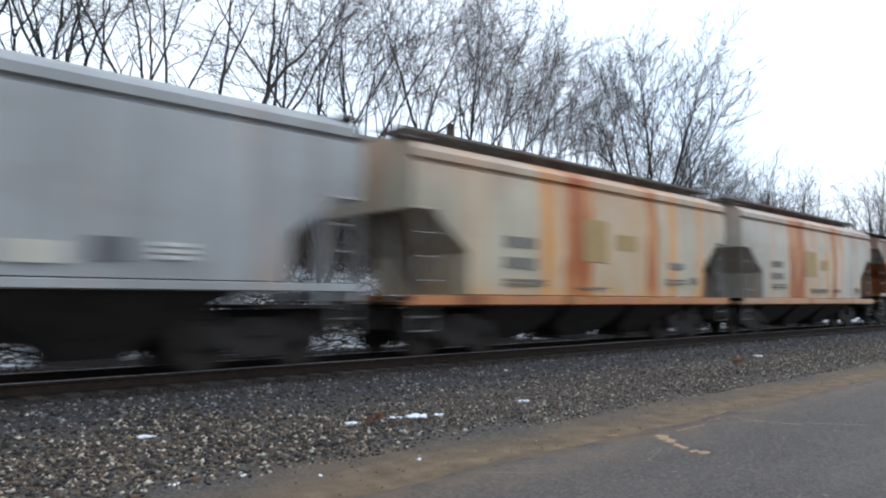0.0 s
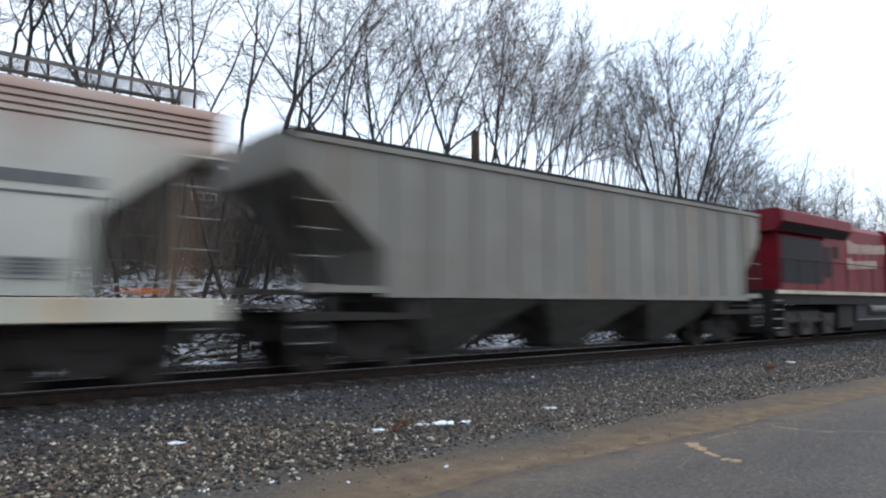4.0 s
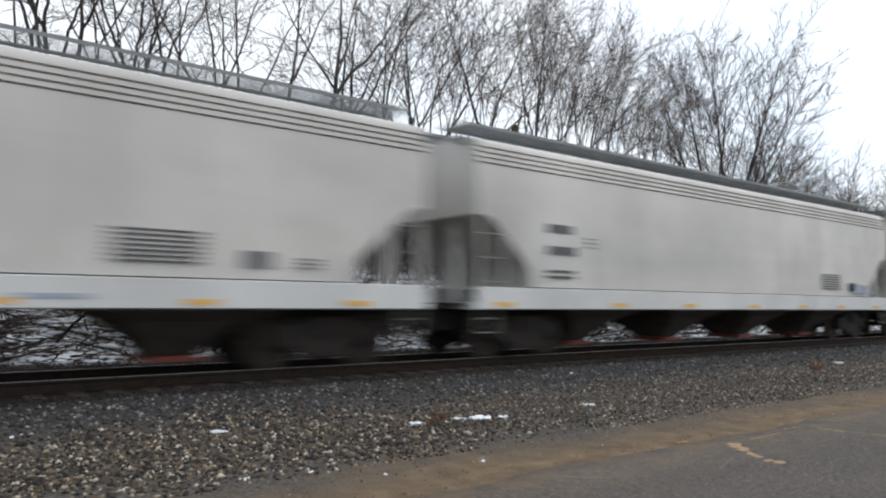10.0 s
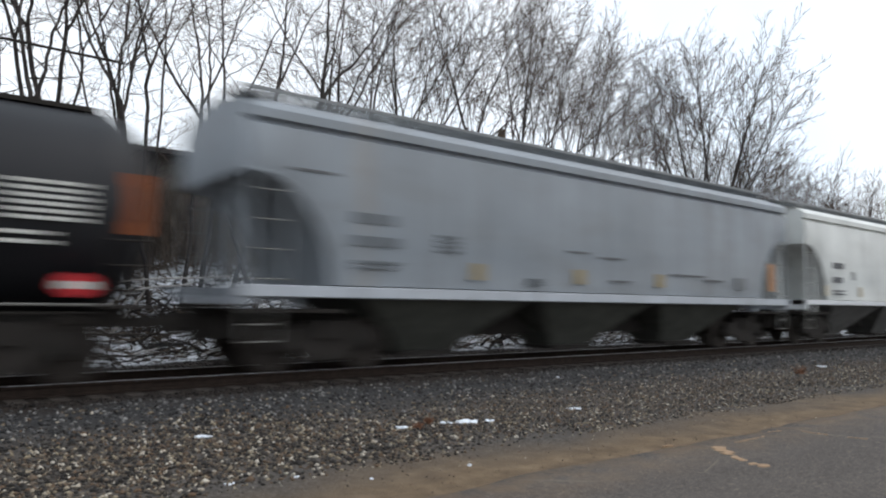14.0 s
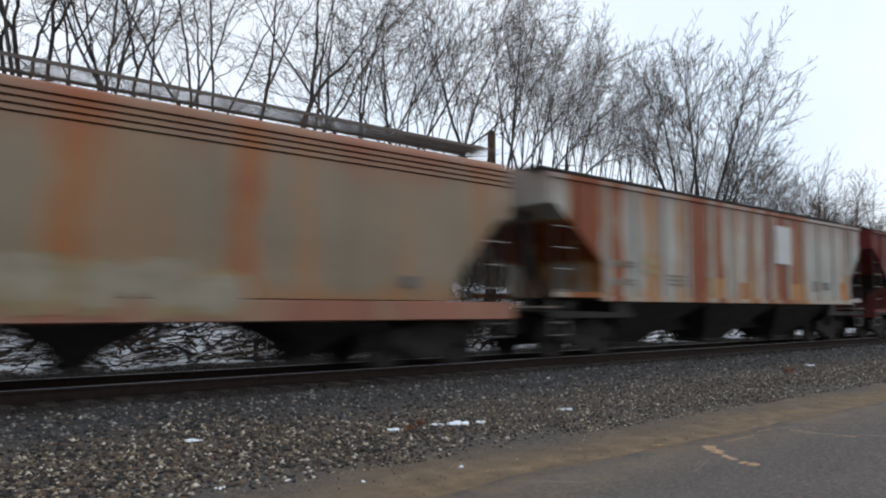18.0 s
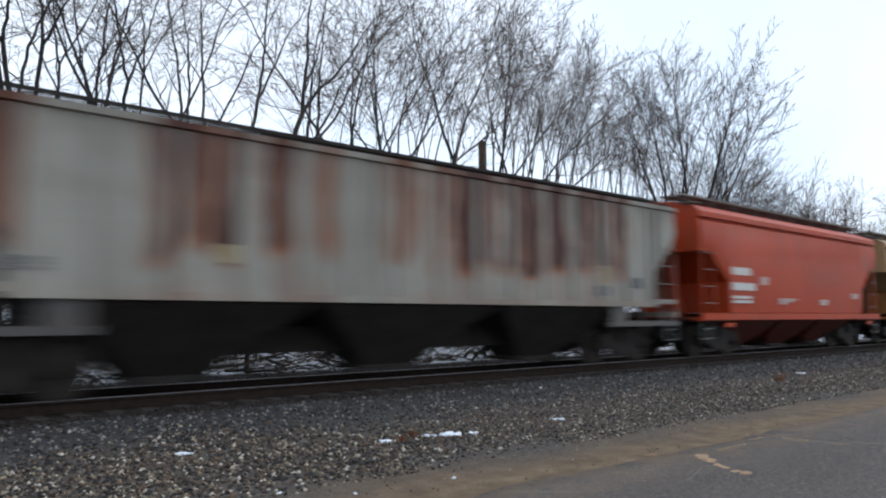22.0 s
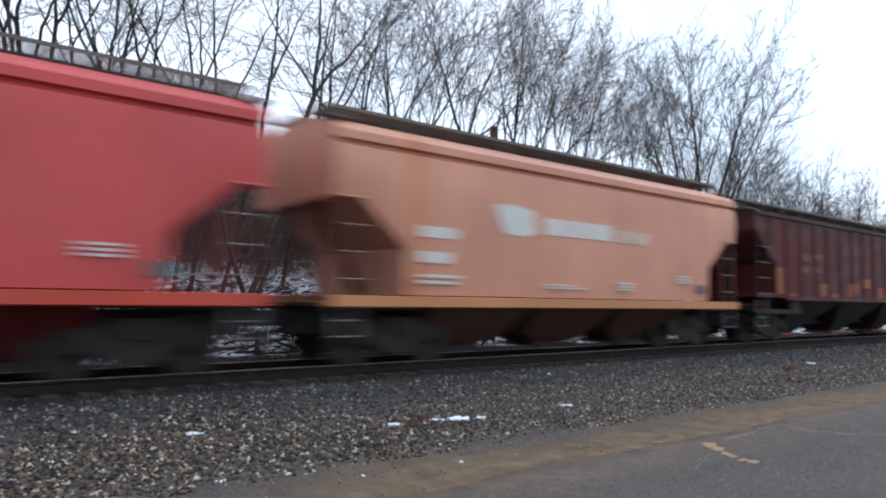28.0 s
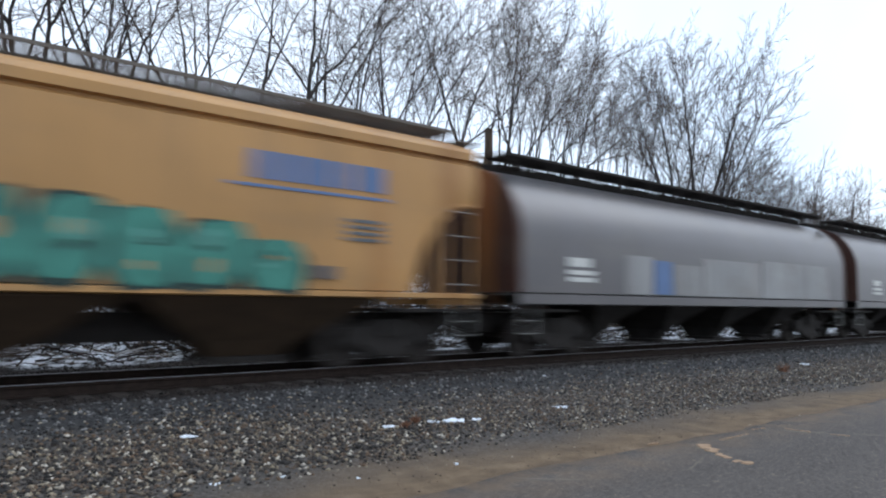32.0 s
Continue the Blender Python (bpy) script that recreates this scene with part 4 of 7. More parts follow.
    for i in range(bays):
        c = -span / 2 + bl * (i + 0.5)
        bm = bmesh.new()
        rings = []
        for z, q in insets:
            hw = max(0.22, bl / 2 - q)
            hy = 1.42 if z > low_z - 0.05 else 0.42 + 0.9 * (z - 0.25) / max(0.1, low_z - 0.28)
            rings.append([(c - hw, -hy, z), (c + hw, -hy, z), (c + hw, hy, z), (c - hw, hy, z)])
        loft(bm, rings)
        # bay colours given per car run darker than the body, under-car shade included
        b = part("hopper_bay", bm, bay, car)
        hb = max(0.22, bl / 2 - insets[-1][1])
        part("outlet_gate", boxes((c - hb - 0.06, c + hb + 0.06, -0.55, 0.55, 0.16, 0.248)), gate or M_UNDER, b)
    # ends: platform, corner posts, ladders, steps
    for sg in (-1, 1):
        xa, xb = sorted((sg * (L / 2 - 0.66), sg * (x1 - 1.9)))
        part("end_platform", boxes((xa, xb, -1.42, 1.42, 1.0, 1.06)), deck, car)
        part("end_sill", boxes((*sorted((sg * (L / 2 - 0.62), sg * (L / 2 - 0.78))), -SIDE + 0.02, SIDE - 0.02, low_z + 0.01, 1.14)), sill, car)
        part("draft_box", boxes((*sorted((sg * (L / 2 - 0.40), sg * (L / 2 - 0.95))), -0.34, 0.34, 0.56, 1.04)), M_UNDER, car)
        bm = bmesh.new()
        tube(bm, [(sg * (L / 2 - 0.52), -1.40, 0.62), (sg * (L / 2 - 0.50), -1.0, 0.94), (sg * (L / 2 - 0.46), -0.3, 0.98)], 0.016, 5)
        part("uncoupling_lever", bm, M_UNDER, car)
        part("end_crossover", boxes((*sorted((sg * (L / 2 - 0.30), sg * (L / 2 - 0.62))), -1.25, 1.25, 1.08, 1.12)), M_UNDER, car)
        for py in (-0.55, 0.55):
            xp = sg * (x1 - 0.25)
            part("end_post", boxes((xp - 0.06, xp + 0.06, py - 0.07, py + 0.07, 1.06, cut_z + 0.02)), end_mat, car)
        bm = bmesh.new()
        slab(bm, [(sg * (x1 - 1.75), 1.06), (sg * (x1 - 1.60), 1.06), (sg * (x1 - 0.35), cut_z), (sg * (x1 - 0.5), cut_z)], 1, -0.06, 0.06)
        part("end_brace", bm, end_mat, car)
        for sy in (-1, 1):
            lad = bmesh.new()
            yl = sy * (SIDE - 0.06)
            off = rear if sg < 0 else 0.0
            xo, xi = sg * (x1 - 0.10) + off, sg * (x1 - 0.72) + off
            if corner:
                xc = sg * (x1 - 0.12) + off
                part("corner_post", boxes((xc - 0.12, xc + 0.12, yl - 0.07, yl + 0.03, 1.06, cut_z + 0.03)), body, car)
                xo -= sg * 0.2
            for q in (xo, xi):
                box(lad, q - 0.02, q + 0.02, yl - 0.02, yl + 0.02, 1.06, cut_z + 0.08)
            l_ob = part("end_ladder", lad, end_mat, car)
            bm = bmesh.new()
            rod(bm, (min(xo, xi), 0, 0), (max(xo, xi), 0, 0), 0.011, 5)
            me = mesh_of("rung", bm, rung or M_RUNG)
            for k in range(4):
                z = 1.53 + k * 0.47
                if z < cut_z + 0.05:
                    part("rung", me, None, l_ob).location = (0, yl + sy * 0.04, z)
            st = bmesh.new()
            xo2, xi2 = sg * (xe - 0.08), sg * (xe - 0.62)
            for q in (xo2, xi2):
                box(st, q - 0.012, q + 0.012, yl - 0.012, yl + 0.012, 0.54, low_z + 0.12)
            for z in (0.55, 0.82):
                rod(st, (xo2, yl, z), (xi2, yl, z), 0.011, 5)
            part("sill_step", st, rung or M_RUNG, car)
    # roof: hatches in a long trough, running boards both sides, brackets
    rz = eave + crown - 0.03
    xr = x1 - 0.35
    n_h = int((2 * xr) // 1.25)
    for sy in (-1, 1):
        yb, hw = sy * 0.63, 0.37
        zt_ = top - 0.03
        # frame bars along both edges, open grating of thin cross slats between them
        wb = part("running_board", boxes((-xr - 0.3, xr + 0.3, yb + sy * hw - 0.010, yb + sy * hw + 0.010, zt_ - 0.03, zt_ + 0.03)), roof, car)
        part("edge_bar", boxes((-xr - 0.3, xr + 0.3, yb - sy * hw - 0.010, yb - sy * hw + 0.010, zt_ - 0.03, zt_ + 0.03)), roof, wb)
        me = mesh_of("bracket", boxes((-0.03, 0.03, -hw, hw, zt_ - 0.09, zt_ - 0.05), (-0.03, 0.03, -hw, -hw + 0.05, rz - 0.06, zt_ - 0.09), (-0.03, 0.03, hw - 0.05, hw, rz - 0.06, zt_ - 0.09)), roof)
        for k in range(n_h + 1):
            part("bracket", me, None, wb).location = (-xr + 2 * xr * k / n_h, yb, 0)
        a = np.arange(-xr - 0.28, xr + 0.28, 0.055)
        q = np.array([[x, yb + e, zt_ + z] for x in (0, 0.016 if kind == "pellet" or roof is M_GRATE else 0.027) for e in (-hw, hw) for z in (-0.004, 0.012)])
        V = (q[None] + np.stack([a, a * 0, a * 0], 1)[:, None]).reshape(-1, 3)
        f = np.array([(0, 1, 3, 2), (4, 6, 7, 5), (0, 4, 5, 1), (2, 3, 7, 6), (0, 2, 6, 4), (1, 5, 7, 3)])
        F = (f[None] + 8 * np.arange(len(a))[:, None, None]).reshape(-1, 4)
        part("grating", sheet("grating", V, F, roof), None, wb)
    for k in range(n_h):
        xx = -xr + 2 * xr * (k + 0.5) / n_h
        bm = bmesh.new()
        box(bm, xx - 0.5, xx + 0.5, -0.26, 0.26, rz - 0.04, top - 0.10)
        part("roof_hatch", bm, roof, car)
    for sx in (-1, 1):
        # cross platforms at the ends of the roof
        part("roof_end_walk", boxes((*sorted((sx * (xr + 0.02), sx * (xr + 0.45))), -1.40, -0.90, rz - 0.10, rz - 0.06)), roof, car)
    if tape:
        for k in range(6):
            xx = -xe + 1.5 + (2 * xe - 3.0) * k / 5
            plaque(car, xx - 0.22, low_z + 0.05, 0.44, 0.09, tape, "reflector", -(SIDE + 0.026))
    bogie(car, -(L / 2 - 2.35))
    bogie(car, L / 2 - 2.35)
    ends(car, L)
    return car


def tank_car(L, label, paint_m):
    car = thing("tank_car", label, "freight car", "freight cars of the train")
    x1 = L / 2 - 0.45
    r, zc = 1.535, 2.50
    rings = []
    n = 40
    for x, k in [(-x1, 0.02), (-x1 + 0.05, 0.35), (-x1 + 0.16, 0.64), (-x1 + 0.34, 0.86), (-x1 + 0.6, 0.975), (-x1 + 0.85, 1.0), (0, 1.0), (x1 - 0.85, 1.0), (x1 - 0.6, 0.975), (x1 - 0.34, 0.86), (x1 - 0.16, 0.64), (x1 - 0.05, 0.35), (x1, 0.02)]:
        rings.append([(x, r * k * math.cos(2 * math.pi * i / n), zc + r * k * math.sin(2 * math.pi * i / n)) for i in range(n)])
    bm = bmesh.new()
    loft(bm, rings)
    part("tank", bm, paint_m, car, "", True)
    for x in (-x1 + 0.85, -3.2, 3.2, x1 - 0.85):
        bm = bmesh.new()
        rr = [[(x + d, (r + 0.012) * math.cos(2 * math.pi * i / n), zc + (r + 0.012) * math.sin(2 * math.pi * i / n)) for i in range(n)] for d in (-0.03, 0.03)]
        loft(bm, rr)
        part("weld_band", bm, paint_m, car)
    bm = bmesh.new()
    rod(bm, (0.3, 0, zc + r - 0.1), (0.3, 0, zc + r + 0.55), 0.44, 20)
    rod(bm, (0.3, 0, zc + r + 0.55), (0.3, 0, zc + r + 0.62), 0.47, 20)
    part("fill_dome", bm, M_UNDER, car, "grimy black fill dome")
    bm = bmesh.new()
    box(bm, -1.9, 1.9, -0.55, -0.2, zc + r + 0.02, zc + r + 0.06)
    box(bm, -1.9, 1.9, 0.2, 0.55, zc + r + 0.02, zc + r + 0.06)
    for xx in (-1.8, -0.9, 0.9, 1.8):
        box(bm, xx - 0.03, xx + 0.03, -0.55, 0.55, zc + r - 0.1, zc + r + 0.02)
    part("top_platform", bm, M_UNDER, car)
    for xx, rr, hh in ((-0.75, 0.12, 0.30), (0.75, 0.16, 0.26), (1.15, 0.10, 0.34)):
        bm = bmesh.new()
        rod(bm, (xx, 0, zc + r - 0.08), (xx, 0, zc + r + hh), rr, 14)
        part("valve_housing", bm, M_UNDER, car)
    # side handrail high along the tank
    bm = bmesh.new()
    rod(bm, (-x1 + 0.5, -0.95, 4.66), (x1 - 0.5, -0.95, 4.66), 0.02, 6)
    part("handrail", bm, M_UNDER, car)
    for k in range(7):
        xx = -x1 + 0.6 + (2 * x1 - 1.2) * k / 6
        if abs(xx) < 9:
            bm = bmesh.new()
            rod(bm, (xx, -0.95, zc + 1.12), (xx, -0.95, 4.66), 0.012, 5)
            part("handrail_stanchion", bm, M_UNDER, car)
    bm = bmesh.new()
    box(bm, -x1 + 0.8, x1 - 0.8, -0.62, -0.40, zc + r - 0.10, zc + r - 0.03)
    part("running_board", bm, M_UNDER, car)
    for sg in (-1, 1):
        bm = bmesh.new()
        slab(bm, [(sg * (L / 2 - 0.65), 0.78), (sg * (L / 2 - 0.65), 1.10), (sg * (L / 2 - 1.2), 1.12), (sg * (L / 2 - 1.4), 1.9), (sg * (L / 2 - 3.4), 1.5), (sg * (L / 2 - 4.2), 1.12), (sg * (L / 2 - 4.2), 0.78)], 1, -0.35, 0.35)
        part("stub_sill", bm, M_UNDER, car)
        bm = bmesh.new()
        for q in (2.3, 2.9):
            slab(bm, [(-1.25, 1.6), (-0.4, 1.05), (0.4, 1.05), (1.25, 1.6)], 0, sg * (L / 2 - q) - 0.05, sg * (L / 2 - q) + 0.05)
        part("saddle", bm, M_UNDER, car)
        part("end_platform", boxes((*sorted((sg * (L / 2 - 0.66), sg * (L / 2 - 1.3))), -1.5, 1.5, 1.05, 1.10)), M_UNDER, car)
        for sy in (-1, 1):
            bm = bmesh.new()
            for q in (0.75, 1.25):
                box(bm, sg * (L / 2 - q) - 0.02, sg * (L / 2 - q) + 0.02, sy * 1.46 - 0.02, sy * 1.46 + 0.02, 0.38, 2.3)
            for z in (0.4, 0.7, 1.3, 1.65, 2.0, 2.28):
                rod(bm, (sg * (L / 2 - 0.75), sy * 1.46, z), (sg * (L / 2 - 1.25), sy * 1.46, z), 0.017, 6)
            part("end_ladder", bm, M_UNDER, car)
        bogie(car, sg * (L / 2 - 2.5))
    part("underside_pipe", (lambda b: (rod(b, (-x1 + 2.5, -0.75, 0.98), (x1 - 2.5, -0.75, 0.92), 0.03, 8), b)[1])(bmesh.new()), M_UNDER, car)
    part("bottom_outlet", (lambda b: (rod(b, (0, 0, 0.75), (0, 0, 1.12), 0.16, 12), b)[1])(bmesh.new()), M_UNDER, car)
    ends(car, L)
    return car


def locomotive(L, label):
    """Six-axle diesel with its cab at the +x end."""
    car = thing("diesel_locomotive", label, "locomotive")
    RED = paint("locomotive_red", lin(122, 24, 38), 0.0, 0.25, 3, 0.5, spec=0.15)
    GREY = plain("brown_grey_lower_panels", lin(72, 58, 54), 0.7, 0, 0.2, spec=0.2)
    NOSE_BROWN = plain("nose_panel_brown", lin(78, 46, 46), 0.7, 0, 0.3, spec=0.2)
    DARK = plain("dark_radiator_mesh", lin(30, 22, 26), 0.7, 0.2, 0.3)
    CREAM = paint("cream_sill_stripe", lin(200, 184, 160), 0.12, 0.6, 9, rust_c=lin(96, 66, 48), halo=lin(166, 130, 98))
    GLASS = plain("dark_cab_glass", lin(38, 48, 62), 0.08, 0, 0.1, spec=0.8)
    # pane tones paint in the sky reflected and seen through; the cab is solid
    REFLECT_GLASS = plain("grey_reflection_pane", lin(58, 64, 72), 0.12, 0, 0.3, spec=0.7)
    SKY_GLASS = plain("sky_toned_pane", lin(112, 122, 130), 0.1, 0, 0.2, spec=0.7)
    x1 = L / 2 - 0.42
    ca, cb = 6.15, 8.75
    deck = 1.70
    part("underframe", boxes((-x1, x1, -1.5, 1.5, 1.22, deck - 0.16)), M_UNDER, car)
    part("walkway", boxes((-x1, x1, -SIDE, SIDE, deck - 0.15, deck)), M_UNDER, car)
    for sy in (-1, 1):
        part("sill_stripe", boxes((-x1, x1, sy * (SIDE + 0.004) - 0.012, sy * (SIDE + 0.004) + 0.012, deck - 0.135, deck - 0.015)), CREAM, car, "cream stripe along the frame edge")
    # long hood, with chamfered roof
    def hood(xa, xb, w, z0, z1, ch=0.22):
        bm = bmesh.new()
        pr = [(-w, z0), (w, z0), (w, z1 - ch), (w - ch * 1.1, z1), (-w + ch * 1.1, z1), (-w, z1 - ch)]
        slab(bm, pr, 0, xa, xb)
        return bm
    part("engine_hood", hood(-x1 + 4.6, x1 - 5.2, 1.28, deck, 4.36), RED, car)
    part("equipment_cab", hood(0.7, ca, 1.44, deck, 4.38), RED, car)
    bm = hood(-x1 + 0.9, -x1 + 4.6, 1.30, deck, 3.75)
    part("radiator_cab", bm, RED, car)
    bm = bmesh.new()
    slab(bm, [(-1.30, 3.70), (1.30, 3.70), (1.58, 4.00), (1.58, 4.36), (1.42, 4.44), (-1.42, 4.44), (-1.58, 4.36), (-1.58, 4.00)], 0, -x1 + 0.6, -3.8)
    part("radiator_wing", bm, RED, car, "overhanging winged radiator housing")
    for sy in (-1, 1):
        bm = bmesh.new()
        slab(bm, [(sy * 1.33, 3.72), (sy * 1.56, 3.98), (sy * 1.60, 3.97), (sy * 1.37, 3.70)], 0, -x1 + 0.8, -4.0)
        part("radiator_grille", bm, DARK, car)
        part("side_grille", boxes((-5.9, -5.2, sy * 1.305 - 0.012, sy * 1.305 + 0.012, 2.2, 3.35)), DARK, car)
        part("small_grille", boxes((-4.9, -4.5, sy * 1.305 - 0.012, sy * 1.305 + 0.012, 2.95, 3.4)), DARK, car)
        part("intake_grille", boxes((1.32, 2.2, sy * 1.452 - 0.012, sy * 1.452 + 0.012, 3.72, 4.15)), DARK, car)
        for xx in (3.06, 3.94):
            part("vent_grille", boxes((xx, xx + 0.62, sy * 1.452 - 0.012, sy * 1.452 + 0.012, 3.72, 4.22)), DARK, car)
    # doors along the hood
    k = 0
    xx = -x1 + 6.8
    while xx < -0.2:
        for sy in (-1, 1):
            part("hood_door", boxes((xx, xx + 0.78, sy * 1.288 - 0.010, sy * 1.288 + 0.010, 1.95, 3.35)), RED, car)
        xx += 0.86
    # cab
    bm = bmesh.new()
    slab(bm, [(ca, deck), (cb, deck), (cb, 3.62), (cb - 0.12, 4.30), (cb - 0.3, 4.40), (ca + 0.05, 4.40), (ca, 4.34)], 1, -1.54, 1.54)
    part("cab", bm, RED, car)
    # paler red on roof and gutter paints in the light along the roof edge
    part("cab_roof", boxes((ca - 0.05, cb - 0.12, -1.40, 1.40, 4.405, 4.46)), plain("lit_cab_roof", lin(170, 110, 112), 0.6, 0, 0.2), car)
    for sy in (-1, 1):
        w = part("cab_window", boxes((ca + 1.16, ca + 1.64, sy * 1.545 - 0.012, sy * 1.545 + 0.012, 3.60, 4.14)), GLASS, car, "dark side window of the cab")
        part("window_frame", boxes((ca + 0.66, cb - 0.05, sy * 1.543 - 0.010, sy * 1.543 + 0.010, 3.54, 4.20)), M_UNDER, w)
        part("sliding_pane", boxes((ca + 0.72, ca + 1.12, sy * 1.545 - 0.012, sy * 1.545 + 0.012, 3.60, 4.14)), REFLECT_GLASS, w, "sliding pane with a grey reflection painted in")
        part("sliding_pane", boxes((ca + 1.68, ca + 2.06, sy * 1.545 - 0.012, sy * 1.545 + 0.012, 3.60, 4.14)), REFLECT_GLASS, w, "sliding pane with a grey reflection painted in")
        part("quarter_pane", boxes((ca + 2.10, cb - 0.11, sy * 1.545 - 0.012, sy * 1.545 + 0.012, 3.60, 4.10)), SKY_GLASS, w, "corner pane painted pale for the sky seen through it")
        part("rain_gutter", boxes((ca + 0.1, cb - 0.14, sy * 1.55 - 0.02, sy * 1.55 + 0.02, 4.30, 4.36)), bpy.data.materials["lit_cab_roof"], car)
        part("door_seam", boxes((ca + 0.0, ca + 0.05, sy * 1.545 - 0.008, sy * 1.545 + 0.008, 2.4, 4.25)), M_UNDER, car)
        part("belt_seam", boxes((ca + 0.1, cb, sy * 1.545 - 0.008, sy * 1.545 + 0.008, 2.42, 2.45)), M_UNDER, car)
        part("arm_rest", boxes((ca + 1.0, ca + 1.5, sy * 1.56 - 0.03, sy * 1.56 + 0.03, 3.44, 3.56)), M_WHITE, car)
    for yy in (-0.72, 0.72):
        bm = bmesh.new()
        slab(bm, [(cb - 0.005, 3.70), (cb + 0.02, 3.70), (cb - 0.075, 4.25), (cb - 0.10, 4.25)], 1, yy - 0.58, yy + 0.58)
        part("windscreen", bm, GLASS, car)
    # nose
    bm = bmesh.new()
    slab(bm, [(cb, deck), (x1 - 0.05, deck), (x1 - 0.05, 2.75), (x1 - 0.25, 3.05), (cb, 3.60)], 1, -1.05, 1.05)
    part("nose", bm, RED, car)
    for y0, y1 in ((-1.5, -0.9), (0.9, 1.5)):
        bm = bmesh.new()
        slab(bm, [(x1 - 0.05, 1.05), (x1 + 0.02, 1.05), (x1 + 0.02, 2.9), (x1 - 0.05, 2.9)], 1, y0, y1)
        part("end_rail_panel", bm, RED, car)
    for yy in (-0.2, 0.2):
        bm = bmesh.new()
        rod(bm, (x1 - 0.08, yy, 2.6), (x1 + 0.02, yy, 2.6), 0.12, 14)
        part("headlight", bm, M_RIM, car)
    # grey lower panels of the equipment cab and nose side
    for sy in (-1, 1):
        part("lower_panel", boxes((3.0, ca - 0.02, sy * 1.462 - 0.012, sy * 1.462 + 0.012, deck + 0.02, 2.34)), GREY, car, "brown-grey side panel")
        part("lower_panel", boxes((ca, cb, sy * 1.556 - 0.012, sy * 1.556 + 0.012, deck + 0.02, 2.36)), GREY, car, "brown-grey cab side panel")
        bm = bmesh.new()
        slab(bm, [(cb + 0.01, deck + 0.02), (x1 + 0.02, deck + 0.02), (x1 + 0.02, 2.75), (x1 - 0.2, 3.05), (cb + 0.01, 3.55)], 1, sy * 1.40 - 0.03, sy * 1.40 + 0.03)
        part("nose_side", bm, RED, car)
        part("lower_panel", boxes((cb + 0.01, x1 - 0.02, sy * 1.44 - 0.012, sy * 1.44 + 0.012, deck + 0.02, 2.28)), NOSE_BROWN, car, "dark red-brown nose panel")
        for xv in (4.6, 5.75):
            v = bmesh.new()
            for q in range(5):
                box(v, xv, xv + 0.6, sy * 1.476 - 0.012, sy * 1.476 + 0.012, 1.86 + q * 0.08, 1.90 + q * 0.08)
            part("louvre", v, DARK, car)
        v = bmesh.new()
        for q in range(7):
            box(v, ca + 0.2, cb - 0.9, sy * 1.572 - 0.012, sy * 1.572 + 0.012, 1.74 + q * 0.075, 1.775 + q * 0.075)
        part("louvre", v, DARK, car)
    # stair wells, handrails
    for sx in (-1, 1):
        for sy in (-1, 1):
            bm = bmesh.new()
            for k in range(4):
                box(bm, *sorted((sx * (x1 - 0.45), sx * (x1 + 0.2))), *sorted((sy * 1.15, sy * 1.53)), 0.42 + 0.30 * k, 0.46 + 0.30 * k)
            part("steps", bm, M_RUNG, car)
            bm = bmesh.new()
            box(bm, *sorted((sx * (x1 + 0.20), sx * (x1 + 0.24))), *sorted((sy * 1.12, sy * 1.55)), 0.35, 1.7)
            box(bm, *sorted((sx * (x1 - 0.50), sx * (x1 - 0.46))), *sorted((sy * 1.12, sy * 1.55)), 0.35, 1.5)
            part("step_side", bm, M_UNDER, car)
        part("pilot", boxes((*sorted((sx * (x1 + 0.10), sx * (x1 + 0.18))), -1.45, 1.45, 0.28, 1.25)), M_UNDER, car)
    for sy in (-1, 1):
        bm = bmesh.new()
        rod(bm, (-x1 + 0.3, sy * 1.52, 2.75), (2.7, sy * 1.52, 2.75), 0.022, 6)
        h = part("handrail", bm, M_UNDER, car)
        for k in range(10):
            xx = -x1 + 0.4 + k * (x1 + 2.2) / 9
            bm = bmesh.new()
            rod(bm, (xx, sy * 1.52, deck), (xx, sy * 1.52, 2.75), 0.016, 6)
            part("stanchion", bm, M_UNDER, h)
    # fuel tank and air reservoirs
    bm = bmesh.new()
    slab(bm, [(-1.42, 1.2), (1.42, 1.2), (1.42, 0.62), (1.2, 0.18), (-1.2, 0.18), (-1.42, 0.62)], 0, -3.3, 4.5)
    part("fuel_tank", bm, plain("dusty_fuel_tank", lin(46, 43, 42), 0.75, 0, 0.3), car)
    for sy in (-1, 1):
        for xa in (-2.1, 0.35):
            bm = bmesh.new()
            rod(bm, (xa, sy * 1.33, 1.0), (xa + 2.0, sy * 1.33, 1.0), 0.24, 28)
            part("air_reservoir", bm, plain("reservoir_grey", lin(62, 59, 60), 0.5, 0, 0.2) if xa < -2 and sy < 0 else bpy.data.materials["reservoir_grey"], car)
        bb = part("battery_box", boxes((2.6, 4.4, *sorted((sy * 1.1, sy * 1.5)), 0.7, 1.3)), M_UNDER, car)
        # light grey lid and lip stand in for the highlight on the top edge
        part("box_lid", boxes((2.56, 4.44, *sorted((sy * 1.08, sy * 1.53)), 1.302, 1.33)), M_RUNG, bb, "grey lid with the edge highlight in its colour")
        part("tank_lip", boxes((-3.3, 2.55, *sorted((sy * 1.424, sy * 1.45)), 0.60, 0.64)), M_RUNG, car, "lip along the fuel tank, light grey for its highlight")
        part("reflector", boxes((2.64, 2.98, *sorted((sy * 1.502, sy * 1.51)), 1.12, 1.27)), M_ORANGE, bb)
